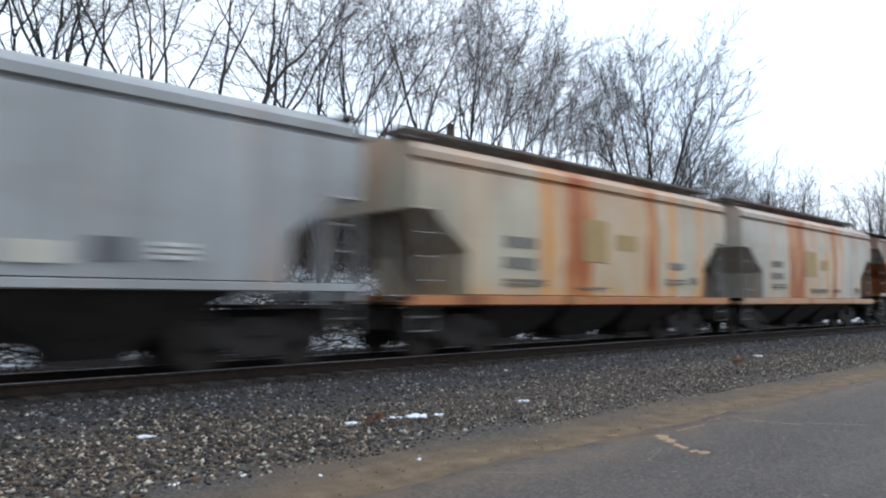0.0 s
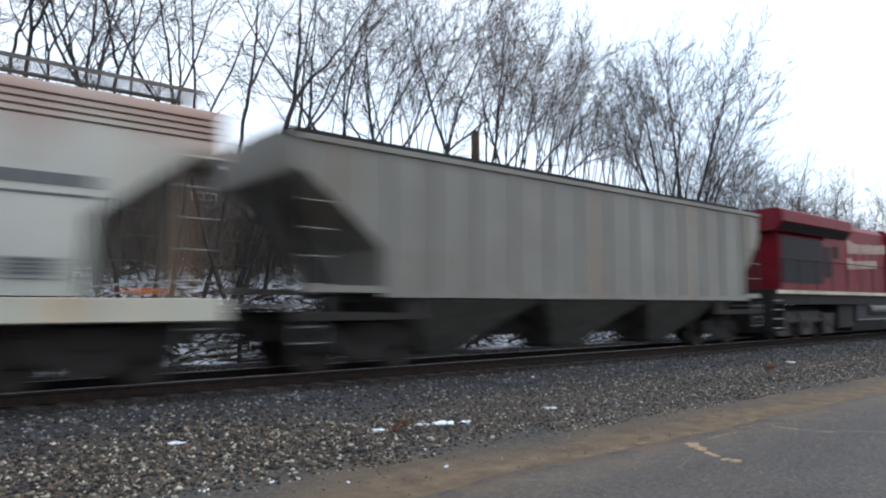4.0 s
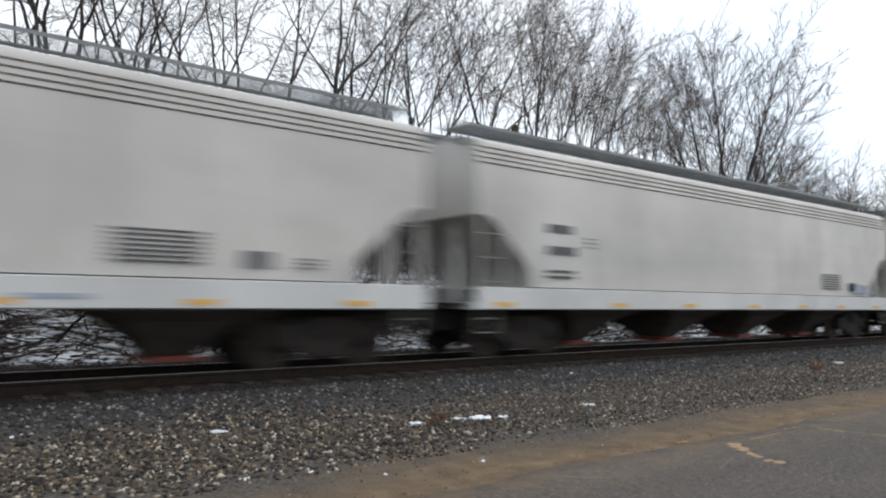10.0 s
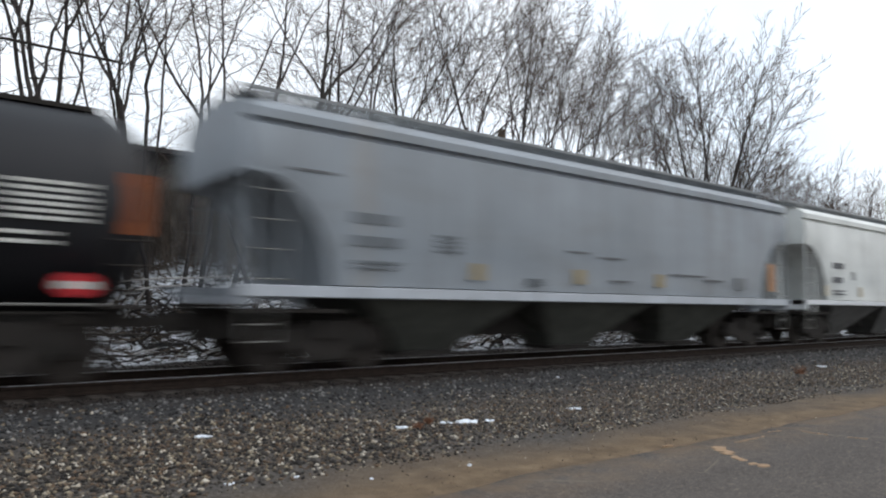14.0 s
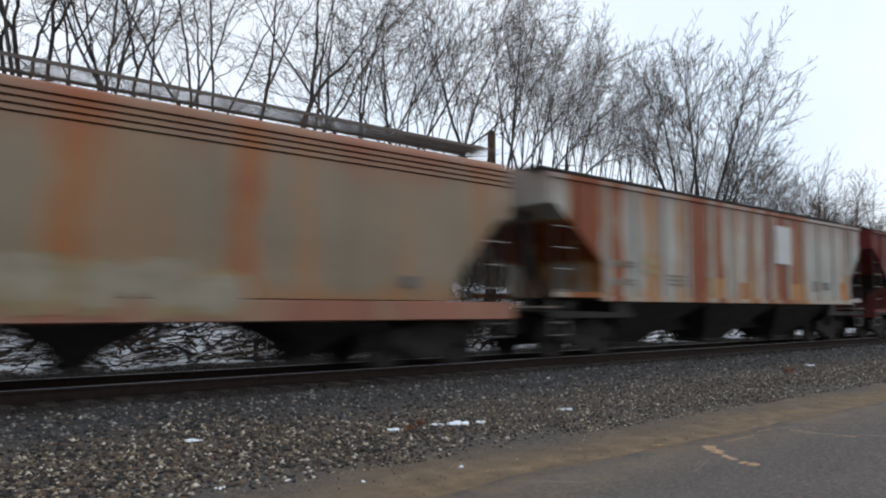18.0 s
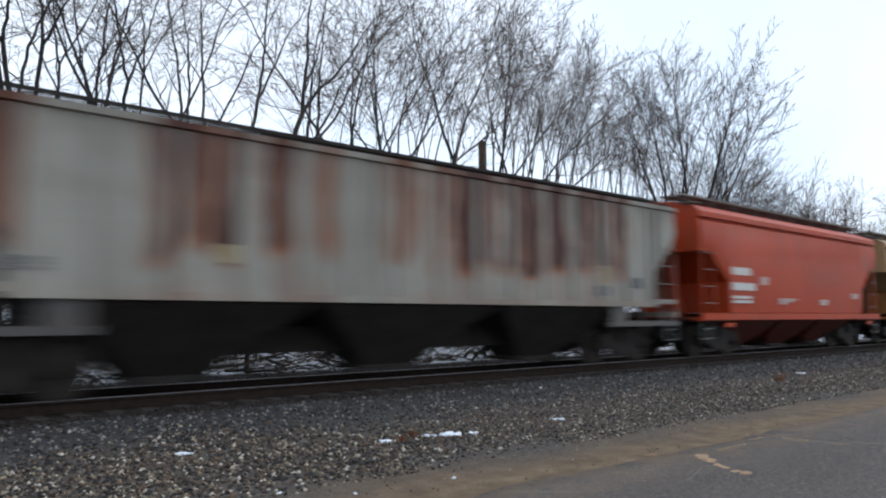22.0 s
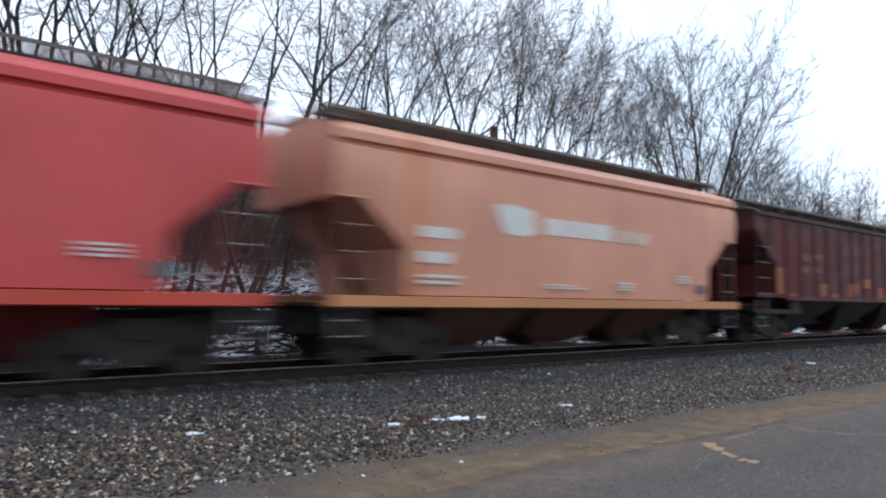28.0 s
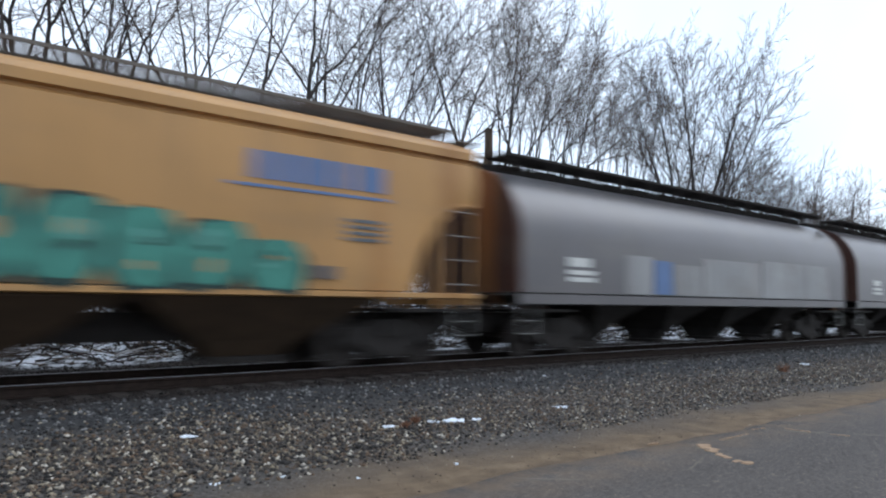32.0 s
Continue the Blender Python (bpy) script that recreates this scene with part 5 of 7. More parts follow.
    # three-axle bogies
    for sx in (-1, 1):
        xc = sx * (L / 2 - 3.4)
        b = part("bogie", boxes((xc - 2.7, xc + 2.7, -0.62, 0.62, 0.66, 1.15)), M_UNDER, car, "grimy three-axle powered bogie")
        for sy in (-1, 1):
            bm = bmesh.new()
            slab(bm, [(xc - 2.5, 0.55), (xc - 2.45, 0.85), (xc - 1.2, 0.98), (xc + 1.2, 0.98), (xc + 2.45, 0.85), (xc + 2.5, 0.62), (xc + 1.4, 0.60), (xc - 1.4, 0.60)], 1, sy * 1.08 - 0.08, sy * 1.08 + 0.08)
            part("side_frame", bm, plain("bogie_frame_grey", lin(66, 60, 56), 0.85, 0, 0.4) if sx < 0 and sy < 0 else bpy.data.materials["bogie_frame_grey"], b)
            for k in (-1, 0, 1):
                bm = bmesh.new()
                xk = xc + k * 1.95
                slab(bm, [(xk - 0.62, 0.90), (xk - 0.42, 0.55), (xk - 0.36, 0.16), (xk + 0.36, 0.16), (xk + 0.42, 0.55), (xk + 0.62, 0.90)], 1, sy * 1.12 - 0.1, sy * 1.12 + 0.1)
                rod(bm, (xk, sy * 1.1, 0.55), (xk, sy * 1.3, 0.55), 0.16, 14)
                part("axle_box", bm, bpy.data.materials["bogie_frame_grey"], b)
        for k in (-1, 0, 1):
            xm = xc + k * 1.95 - sx * 0.75
            part("traction_motor", boxes((xm - 0.72, xm + 0.72, -0.58, 0.58, 0.10, 0.70)), M_UNDER, b)
        for sy in (-1, 1):
            for k in (-0.5, 0.5):
                part("brake_rigging", boxes((xc + k * 1.95 - 0.5, xc + k * 1.95 + 0.5, *sorted((sy * 0.84, sy * 0.98)), 0.14, 0.66)), M_UNDER, b)
            part("equipment_box", boxes((*sorted((xc - sx * 2.6, 4.4 if sx > 0 else -3.4)), *sorted((sy * 0.7, sy * 1.35)), 0.35, 1.2)), M_UNDER, car)
        for k in (-1, 0, 1):
            part("axle", GEAR["axle"], None, b).location = (xc + k * 1.95, 0, 0.457)
            for turn in (0, 180):
                part("wheel", GEAR["wheel"], None, b).matrix_basis = pose(xc + k * 1.95, 0, 0.457, 0, 0, turn)
    # markings
    yh = -1.30
    for k in range(8):
        plaque(car, -3.15 + 0.53 * k, 3.20 + 0.02 * k, 0.22 + 0.05 * (k % 2), 0.52 if k == 0 else 0.36 + 0.04 * (k % 3 == 1), CREAM, "name_letter", yh - 0.012, "cream painted letter of the company name")
    for k in range(7):
        plaque(car, -3.25 + 0.46 * k, 2.58 + 0.02 * k, 0.24, 0.44 if k == 0 else 0.32, CREAM, "name_letter", yh - 0.012, "cream painted letter of the company name")
    PLATE = plain("faded_notice_plate", lin(150, 118, 116), 0.6, 0, 0.15)
    for xx, zz, w, h in ((1.70, 3.27, 0.4, 0.11), (2.67, 3.24, 0.4, 0.13), (5.03, 3.66, 0.34, 0.17)):
        plaque(car, xx, zz, w, h, PLATE, "notice_plate", -1.456)
    for sy in (-1, 1):
        bm = bmesh.new()
        rod(bm, (3.03, sy * 1.48, 3.41), (6.4, sy * 1.48, 3.41), 0.018, 6)
        part("grab_rail", bm, M_UNDER, car)
        part("radiator_screen", boxes((-x1 + 1.0, -6.05, sy * 1.312 - 0.012, sy * 1.312 + 0.012, 1.95, 3.55)), DARK, car, "dark wire-mesh radiator screen")
    for k in range(9):
        if k != 3:
            plaque(car, ca + 0.92 + 0.155 * k, 3.20 + 0.01 * (k % 2), 0.11, 0.17, PLATE, "name_letter", -1.556, "faded painted letter of the company name")
    plaque(car, 3.22, 2.49, 0.14, 0.08, M_GLOW, "marker_light", -1.50, "lit amber marker light")
    plaque(car, cb + 0.55, 1.85, 0.34, 0.24, CREAM, "notice_plate", -1.572)
    bars(car, 1.4, 3.42, [(0.55, 0.15)], CREAM, "lettering", yh - 0.012)
    ends(car, L)
    return car


n_ = Nodes("amber_lamp_glow", 0.4)
n_.color(lin(255, 170, 70))
n_.b.inputs["Emission Color"].default_value = lin(255, 160, 60)
n_.b.inputs["Emission Strength"].default_value = 3.0
M_GLOW = n_.m

# ---- the train, from its head to its tail; each car's two coupling points along the track at mid-clip ----
SCALE = 1.03
COUPLINGS = [-264.0, -246.73, -232.94, -219.09, -202.29, -185.75, -168.67, -147.56, -127.22, -107.7, -87.3, -67.53, -48.05, -28.26, -10.16, 7.86, 25.4,
             41.75, 59.35, 76.46, 93.04, 110.85, 124.69, 138.28, 152.03, 166.21, 179.6, 192.96, 206.97, 223.96, 241.8, 259.55, 276.77, 294.0]


def travelled(t):
    q = (t - 16.0) / 16.0
    return SCALE * 16.0 * (15.7638 * q - 0.1305 * q * q)


TRAIN = []
FACE = -(SIDE + 0.012)


def span(i):
    return (COUPLINGS[i + 1] - COUPLINGS[i]) * SCALE


def couple(i, car):
    TRAIN.append((car, (COUPLINGS[i] + COUPLINGS[i + 1]) / 2 * SCALE - DATUM))
    return car


# 0: long grey grain hopper
P = paint("faded_grey_paint", lin(168, 169, 168), 0.03, 0.4, 1)
c = couple(0, hopper(span(0), "faded grey covered hopper with grime streaks", "smooth", P, cut="slant", eave=4.02, board=4.42, floor=1.45, low=1.28))
bars(c, 4.95, 1.98, [(0.55, 0.06)] * 3, M_WHITE, gap=0.6)
plaque(c, 4.1, 1.68, 0.45, 0.34, M_INK)
plaque(c, 3.0, 1.62, 0.75, 0.30, paint("pale_stencil_panel", lin(196, 190, 176), 0, 0.2, 3))

# 1: rust-streaked cream hopper
P = paint("rust_streaked_cream_paint", lin(181, 171, 150), 0.12, 0.35, 12, rust_c=lin(156, 82, 36), halo=lin(204, 150, 92),
          bands=[(-5.3, -4.3, 0.18), (-2.7, -2.05, 0.62), (-1.76, -0.65, 1.0), (-0.6, 1.7, 0.27), (1.78, 2.4, 0.95), (2.95, 3.4, 0.7), (4.65, 5.0, 0.5)], low_rust=0.45, top_rust=0.3)
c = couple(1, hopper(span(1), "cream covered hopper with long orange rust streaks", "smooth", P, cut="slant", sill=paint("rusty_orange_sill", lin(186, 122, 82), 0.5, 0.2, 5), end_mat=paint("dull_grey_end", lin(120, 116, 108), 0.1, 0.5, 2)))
FADED_INK = plain("faded_black_stencil", lin(118, 113, 104), 0.7, 0, 0.3)
TAN_PANEL = plain("olive_tan_panel", lin(158, 132, 84), 0.6, 0, 0.15)
plaque(c, -0.7, 2.1, 1.0, 1.05, TAN_PANEL, "painted_out_panel")
plaque(c, 0.75, 2.45, 0.9, 0.4, TAN_PANEL, "painted_out_panel")
bars(c, -3.55, 2.55, [(1.05, 0.24), (1.05, 0.24)], FADED_INK, gap=0.9)
bars(c, -3.55, 1.62, [(1.4, 0.05), (1.4, 0.05)], FADED_INK, gap=0.8)
bars(c, 3.35, 2.22, [(0.8, 0.18)], FADED_INK)
bars(c, 3.2, 1.75, [(1.0, 0.05), (1.0, 0.05)], FADED_INK, gap=1.0)
plaque(c, 4.55, 1.62, 0.36, 0.2, FADED_INK)
bars(c, -0.9, 1.48, [(1.2, 0.05)], FADED_INK)

# 2: white hopper with a few rust runs
P = paint("rust_run_white_paint", lin(180, 174, 160), 0.08, 0.35, 22, rust_c=lin(146, 74, 32), halo=lin(196, 142, 84),
          bands=[(-4.4, -3.9, 0.28), (-3.3, -3.0, 0.25), (-2.7, -1.15, 1.0), (-1.05, 0.35, 0.3), (0.9, 1.3, 0.6), (1.6, 2.2, 0.9), (2.5, 2.8, 0.5)], top_rust=0.35)
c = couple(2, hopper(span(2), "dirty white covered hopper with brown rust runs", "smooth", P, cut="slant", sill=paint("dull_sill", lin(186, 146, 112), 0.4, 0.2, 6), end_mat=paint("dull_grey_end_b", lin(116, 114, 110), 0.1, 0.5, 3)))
plaque(c, -0.95, 2.1, 1.2, 0.95, TAN_PANEL, "painted_out_panel")
plaque(c, 0.7, 2.35, 0.8, 0.4, TAN_PANEL, "painted_out_panel")
bars(c, -3.95, 2.56, [(0.95, 0.22), (0.95, 0.22)], FADED_INK, gap=0.9)
bars(c, -3.95, 1.75, [(1.2, 0.05), (1.2, 0.05)], FADED_INK, gap=0.9)
bars(c, -0.3, 1.62, [(1.6, 0.06), (1.6, 0.06)], FADED_INK)
bars(c, 2.0, 1.62, [(0.8, 0.05), (0.8, 0.05)], FADED_INK)
plaque(c, 4.7, 1.5, 0.36, 0.2, FADED_INK)

# 3: ribbed, badly rusted
P = paint("rusted_tan_paint", lin(166, 160, 148), 0.14, 0.4, 33, rust_c=lin(132, 64, 30), halo=lin(170, 116, 64), top_rust=0.6, spec=0.25,
          bands=[(-7.1, -6.1, 0.95), (-3.9, -3.6, 0.3), (-2.95, -2.05, 0.85), (-1.4, -0.95, 0.55), (0.32, 0.6, 0.5), (1.5, 1.75, 0.6), (2.25, 4.45, 1.1), (4.45, 5.15, 0.55), (5.15, 5.85, 0.9), (6.3, 8.2, 0.3)], low_rust=0.75)
c = couple(3, hopper(span(3), roof=M_UNDER, label="ribbed tan covered hopper heavily rusted in bands", kind="ribbed", body=P, cut="steep", ribs=13, cut_z=3.60, floor=1.42, eave=4.06, board=4.45, end_mat=M_UNDER))
GHOST = plain("worn_white_lettering", lin(168, 164, 158), 0.7, 0, 0.3)
bars(c, -5.6, 2.85, [(0.75, 0.07)], GHOST)
bars(c, -5.6, 2.55, [(0.7, 0.24), (0.7, 0.2)], GHOST, gap=0.4)
bars(c, -5.0, 3.0, [(0.65, 0.42), (0.65, 0.24), (0.65, 0.22)], GHOST, gap=0.3)
bars(c, -4.1, 2.15, [(0.5, 0.04)] * 4, GHOST, gap=0.7)
for xx, zz, w, h in ((-6.35, 2.0, 0.65, 0.2), (-3.97, 1.51, 0.67, 0.13), (-1.5, 1.56, 0.6, 0.13), (1.2, 1.46, 0.65, 0.12), (3.9, 1.45, 0.55, 0.11), (6.88, 1.98, 0.5, 0.2)):
    plaque(c, xx, zz, w, h, M_ORANGE, "reflector")

# 4: white with a red emblem
P = paint("cream_white_paint", lin(180, 177, 166), 0.07, 0.35, 41, rust_c=lin(150, 78, 46), halo=lin(184, 150, 106),
          bands=[(-7.6, -7.2, 0.3), (-5.9, -5.5, 0.5), (-1.6, -1.2, 0.2)], top_rust=0.5)
GREY_STENCIL = plain("worn_grey_stencil", lin(122, 118, 108), 0.7, 0, 0.3)
RED_MARK = plain("red_marking_paint", lin(196, 40, 46), 0.5, 0, 0.12)
c = couple(4, hopper(span(4), "cream-white covered hopper with a bold red emblem", "pellet", P, roof=M_WALK, cut="wedge", bays=4, eave=3.65, floor=1.30, low=0.93, cut_z=3.4, end_mat=paint("grimy_end", lin(120, 112, 100), 0.2, 0.5, 4), sill=paint("stained_sill", lin(188, 182, 164), 0.25, 0.3, 44)))
for x0, x1, z0, z1 in ((0.35, 1.55, 2.38, 2.62), (0.72, 1.25, 2.03, 2.98), (1.36, 1.86, 2.06, 2.98), (2.02, 2.86, 2.03, 2.96), (3.06, 3.8, 2.03, 2.96)):
    part("emblem_block", boxes((x0 + DATUM, x1 + DATUM, FACE - 0.006, FACE + 0.02, z0, z1)), RED_MARK, c, "bold red painted emblem block")
bars(c, 4.2, 2.92, [(2.2, 0.16)], M_INK)
bars(c, -5.3, 2.30, [(0.8, 0.18), (0.8, 0.14)], GREY_STENCIL, gap=1.2)
bars(c, -5.2, 1.55, [(0.8, 0.06), (0.8, 0.06)], GREY_STENCIL, gap=0.9)
plaque(c, 4.2, 2.62, 2.3, 0.03, M_INK, "underline")
bars(c, -5.4, 2.15, [(0.9, 0.03), (2.4, 0.03)], M_INK, gap=2.5)
for xx in (-3.05, -1.2, 2.05, 3.95, 6.9):
    plaque(c, xx, 1.33, 0.38, 0.09, M_ORANGE, "reflector", FACE)
plaque(c, 5.25, 1.52, 0.75, 0.28, paint("grey_stencil_panel", lin(140, 140, 134), 0, 0.2, 3))
bars(c, 5.3, 1.78, [(0.65, 0.03)] * 4, M_INK, y=FACE - 0.012, gap=0.9)

# 5: plain grey ribbed
P = paint("weathered_grey_paint", lin(136, 131, 122), 0.22, 0.5, 52, rust_c=lin(108, 78, 58), halo=lin(144, 124, 102))
c = couple(5, hopper(span(5), roof=M_UNDER, label="weathered grey ribbed covered hopper", kind="ribbed", body=P, cut="steep", ribs=13, cut_z=3.45, floor=1.42, eave=4.04, board=4.30, end_mat=M_UNDER, bay=plain("dull_grey_bay", lin(84, 80, 74), 0.85, 0, 0.3)))

# 6: locomotive
c = couple(6, locomotive(span(6), "dark red diesel locomotive with a cream stripe and lettering"))

# 7: clean white with blue scrawl
SPRAY_BLUE = plain("blue_grey_spray", lin(152, 160, 174), 0.6, 0, 0.3)
SPRAY_DARK = plain("dark_blue_spray", lin(122, 128, 142), 0.6, 0, 0.3)
SPRAY_PALE = plain("pale_teal_spray", lin(176, 190, 188), 0.6, 0, 0.2)
P = paint("clean_white_paint", lin(196, 196, 188), 0.0, 0.25, 61)
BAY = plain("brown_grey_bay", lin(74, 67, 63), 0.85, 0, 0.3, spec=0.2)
c = couple(7, hopper(span(7), "pale white covered hopper with blue spray-painted scrawl", "smooth", P, roof=M_GRATE, cut="notch", bays=4, eave=4.06, board=4.80, floor=1.52, low=1.13, bay=BAY, cut_z=2.8, rear=0.45, corner=True))
mural(c, -4.1, -0.9, 1.58, 2.40, SPRAY_BLUE, SPRAY_DARK, 71, 5, (M_INK, P, SPRAY_PALE), "blue-grey spray-painted scrawl")
mural(c, 0.0, 2.7, 1.58, 2.34, SPRAY_BLUE, SPRAY_DARK, 72, 5, (M_INK, M_WHITE), "blue-grey spray-painted scrawl")
blobs(c, -7.6, -5.0, 1.6, 2.3, (SPRAY_PALE,), 73, 4, label="pale teal spray-painted haze")
blobs(c, 7.2, 9.0, 1.56, 2.4, (plain("light_blue_spray", lin(162, 186, 196), 0.6, 0, 0.2),), 74, 3, label="light blue sprayed tag")
bars(c, -7.1, 2.92, [(0.9, 0.19), (0.75, 0.19)], M_INK, gap=1.3)
bars(c, -7.0, 2.05, [(0.8, 0.04)] * 4, M_INK, gap=0.9)
bars(c, -5.5, 2.6, [(0.5, 0.04)] * 3, M_INK, gap=1.2)
bars(c, 4.1, 2.15, [(0.55, 0.05)] * 5, M_INK, gap=0.9)
plaque(c, 6.4, 1.75, 0.4, 0.22, M_INK)
for xx in (-8.0, -5.1, -2.2, 0.6, 3.5, 6.2, 8.9):
    plaque(c, xx, 1.16, 0.42, 0.09, M_YELLOW, "reflector", -(SIDE + 0.026))

# 8: blue-grey with pink and blue graffiti
P = paint("blue_grey_paint", lin(160, 168, 178), 0.0, 0.22, 64)
PINK = plain("magenta_spray", lin(176, 62, 136), 0.6, 0, 0.2)
YEL = plain("pale_yellow_spray", lin(190, 198, 116), 0.6, 0, 0.2)
PURP = plain("dark_purple_spray", lin(66, 58, 92), 0.6, 0, 0.3)
c = couple(8, hopper(span(8), "blue-grey covered hopper with pink and blue graffiti", "pellet", P, cut="sloped", bays=4, eave=3.78, floor=1.58, low=1.10, cut_z=2.7, bay=BAY, gate=M_REDOX, sill=paint("pale_sill", lin(184, 190, 198), 0, 0.2, 4)))
blobs(c, -5.8, -3.3, 1.62, 2.3, (SPRAY_DARK, PURP, YEL), 81, 6, label="dark purple sprayed letters with yellow flecks")
blobs(c, -2.9, -0.95, 1.62, 2.25, (SPRAY_BLUE, plain("pale_grey_spray", lin(160, 168, 172), 0.6, 0, 0.2)), 82, 4, label="grey-blue sprayed letters")
blobs(c, -0.85, 1.1, 1.34, 2.12, (PINK, PINK), 83, 3, label="magenta sprayed letter")
blobs(c, 1.3, 4.0, 1.55, 2.2, (PINK, SPRAY_DARK, YEL), 84, 4, label="magenta letters with dark and yellow flecks")
bars(c, -6.9, 2.95, [(0.7, 0.22)], M_INK)
bars(c, -7.0, 2.4, [(1.1, 0.24), (1.1, 0.05), (1.1, 0.05)], SPRAY_BLUE, gap=0.5)
bars(c, -5.5, 2.6, [(0.45, 0.03)] * 3, M_INK, gap=1.5)
bars(c, 6.4, 2.3, [(0.9, 0.04)] * 5, SPRAY_BLUE, gap=1.0)
for xx in (-5.15, -2.45, 0.45, 3.35, 6.2, 8.6):
    plaque(c, xx, 1.2, 0.42, 0.09, M_YELLOW, "reflector", -(SIDE + 0.026))

# 9, 10, 11: white pellet cars
for i in (9, 10, 11):
    P = paint("light_grey_paint_%s" % "abc"[i - 9], lin(200, 196, 191), 0.0, 0.16 + 0.05 * (i == 11), 90 + i)
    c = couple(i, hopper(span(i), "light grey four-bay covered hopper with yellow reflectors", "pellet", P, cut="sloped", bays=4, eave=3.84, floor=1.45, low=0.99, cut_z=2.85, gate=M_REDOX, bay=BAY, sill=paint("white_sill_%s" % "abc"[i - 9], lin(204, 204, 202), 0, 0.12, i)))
    bars(c, -7.3, 2.78, [(0.75, 0.18), (0.85, 0.18)], M_INK, gap=1.55)
    bars(c, -7.35, 1.82, [(0.85, 0.05), (0.85, 0.05)], M_INK, gap=1.4)
    bars(c, -6.1, 2.55, [(0.26, 0.03)] * 3, M_INK, gap=2.2)
    bars(c, 4.95, 2.12, [(1.25, 0.03)] * 7, M_INK, gap=1.45)
    plaque(c, 6.85, 1.62, 0.4, 0.26, M_INK)
    bars(c, 7.75, 1.8, [(0.35, 0.025)] * 3, M_INK, gap=1.8)
    for xx in (-8.75, -5.2, -2.45, 0.6, 3.4, 6.0, 8.6):
        plaque(c, xx, 1.05, 0.42, 0.09, M_YELLOW, "reflector", -(SIDE + 0.026))
    if i == 9:
        bars(c, 3.85, 1.2, [(0.85, 0.07)], SPRAY_BLUE, y=-(SIDE + 0.026))
    if i == 11:
        blobs(c, 1.0, 3.2, 1.5, 2.0, (plain("sky_blue_spray", lin(100, 160, 206), 0.6, 0, 0.2),), 88, 4, label="light blue spray-painted tag")
    if i == 10:
        blobs(c, 6.9, 8.3, 1.5, 1.9, (SPRAY_BLUE,), 89, 3, label="faint blue spray-painted tag")

# 12: tank car
P = paint("black_tank_paint", lin(30, 30, 34), 0.0, 0.06, 101, rough=0.5, spec=0.3)
c = couple(12, tank_car(span(12), "long black tank car with white stencilled lettering", P))
yt = -1.548
DIM_ORANGE = plain("dulled_orange_reflector", lin(112, 58, 24), 0.7, 0, 0.3)
bars(c, -6.95, 2.42, [(2.1, 0.22)], M_WHITE, y=yt)
bars(c, -6.9, 1.96, [(1.75, 0.07), (1.75, 0.07)], M_WHITE, y=yt, gap=0.9)
bars(c, -4.72, 2.34, [(0.4, 0.10), (0.4, 0.08)], M_WHITE, y=yt)
bars(c, -0.82, 3.02, [(0.5, 0.05), (0.5, 0.05)], M_WHITE, y=-1.46)
for xx, zz, w, h in ((-8.7, 2.0, 0.35, 0.85), (-4.55, 2.08, 0.4, 0.32), (-1.53, 2.1, 0.35, 0.36), (0.8, 2.02, 0.42, 0.36)):
    plaque(c, xx, zz, w, h, DIM_ORANGE, "reflector", yt)
plaque(c, 5.24, 1.55, 0.6, 0.26, DIM_ORANGE, "reflector", -1.375)
bars(c, 7.0, 2.5, [(0.5, 0.2), (0.4, 0.2)], M_WHITE, y=yt, gap=0.5)
bars(c, 7.95, 2.72, [(1.0, 0.05)] * 6, M_WHITE, y=yt, gap=0.9)
bars(c, 7.8, 2.05, [(0.7, 0.05)] * 2, M_WHITE, y=yt, gap=1.4)
plaque(c, 9.46, 2.08, 0.26, 0.86, plain("orange_end_panel", lin(140, 72, 28), 0.7, 0, 0.2), "end_panel", -1.47, "dull orange panel at the tank end")
bm = bmesh.new()
slab(bm, [(8.86 + DATUM + 0.2 * math.cos(q * math.pi / 8), 1.36 + 0.17 * math.sin(q * math.pi / 8)) for q in range(16)], 1, -1.52, -1.44)
part("placard", bm, RED_MARK, c, "round red hazard placard")
plaque(c, 8.70, 1.31, 0.32, 0.10, M_WHITE, "placard_stripe", -1.518)
for z, y, r, m in ((1.10, -1.44, 0.02, M_RUNG), (0.98, -1.1, 0.02, M_UNDER), (0.78, -0.3, 0.03, M_UNDER)):
    bm = bmesh.new()
    rod(bm, (-span(12) / 2 + 1.3, y, z), (span(12) / 2 - 1.3, y, z), r, 6)
    part("side_rail", bm, m, c)

# 13: slate-grey grain hopper with grimy bays
P = paint("slate_grey_paint", lin(150, 156, 162), 0.0, 0.4, 111, halo=lin(170, 140, 96), bands=[(-6.75, -6.35, 0.18)])
OCHRE_SMUDGE = plain("ochre_reflector", lin(152, 134, 98), 0.6, 0, 0.2)
SMUDGE = plain("thin_dark_spray", lin(104, 108, 112), 0.7, 0, 0.3)
c = couple(13, hopper(span(13), "slate-grey covered hopper with faint dark scrawl", "smooth", P, roof=M_GRATE, cut="arch", bays=3, eave=4.04, board=4.75, floor=1.46, low=1.24, cut_z=3.25, sill=paint("bright_sill", lin(178, 182, 188), 0, 0.3, 7), bay=plain("grey_green_bay", lin(78, 78, 72), 0.85, 0, 0.3)))
bars(c, -6.45, 2.72, [(0.85, 0.18), (0.95, 0.18)], SMUDGE, gap=1.2)
bars(c, -6.4, 1.9, [(0.9, 0.05), (0.8, 0.05)], SMUDGE, gap=0.9)
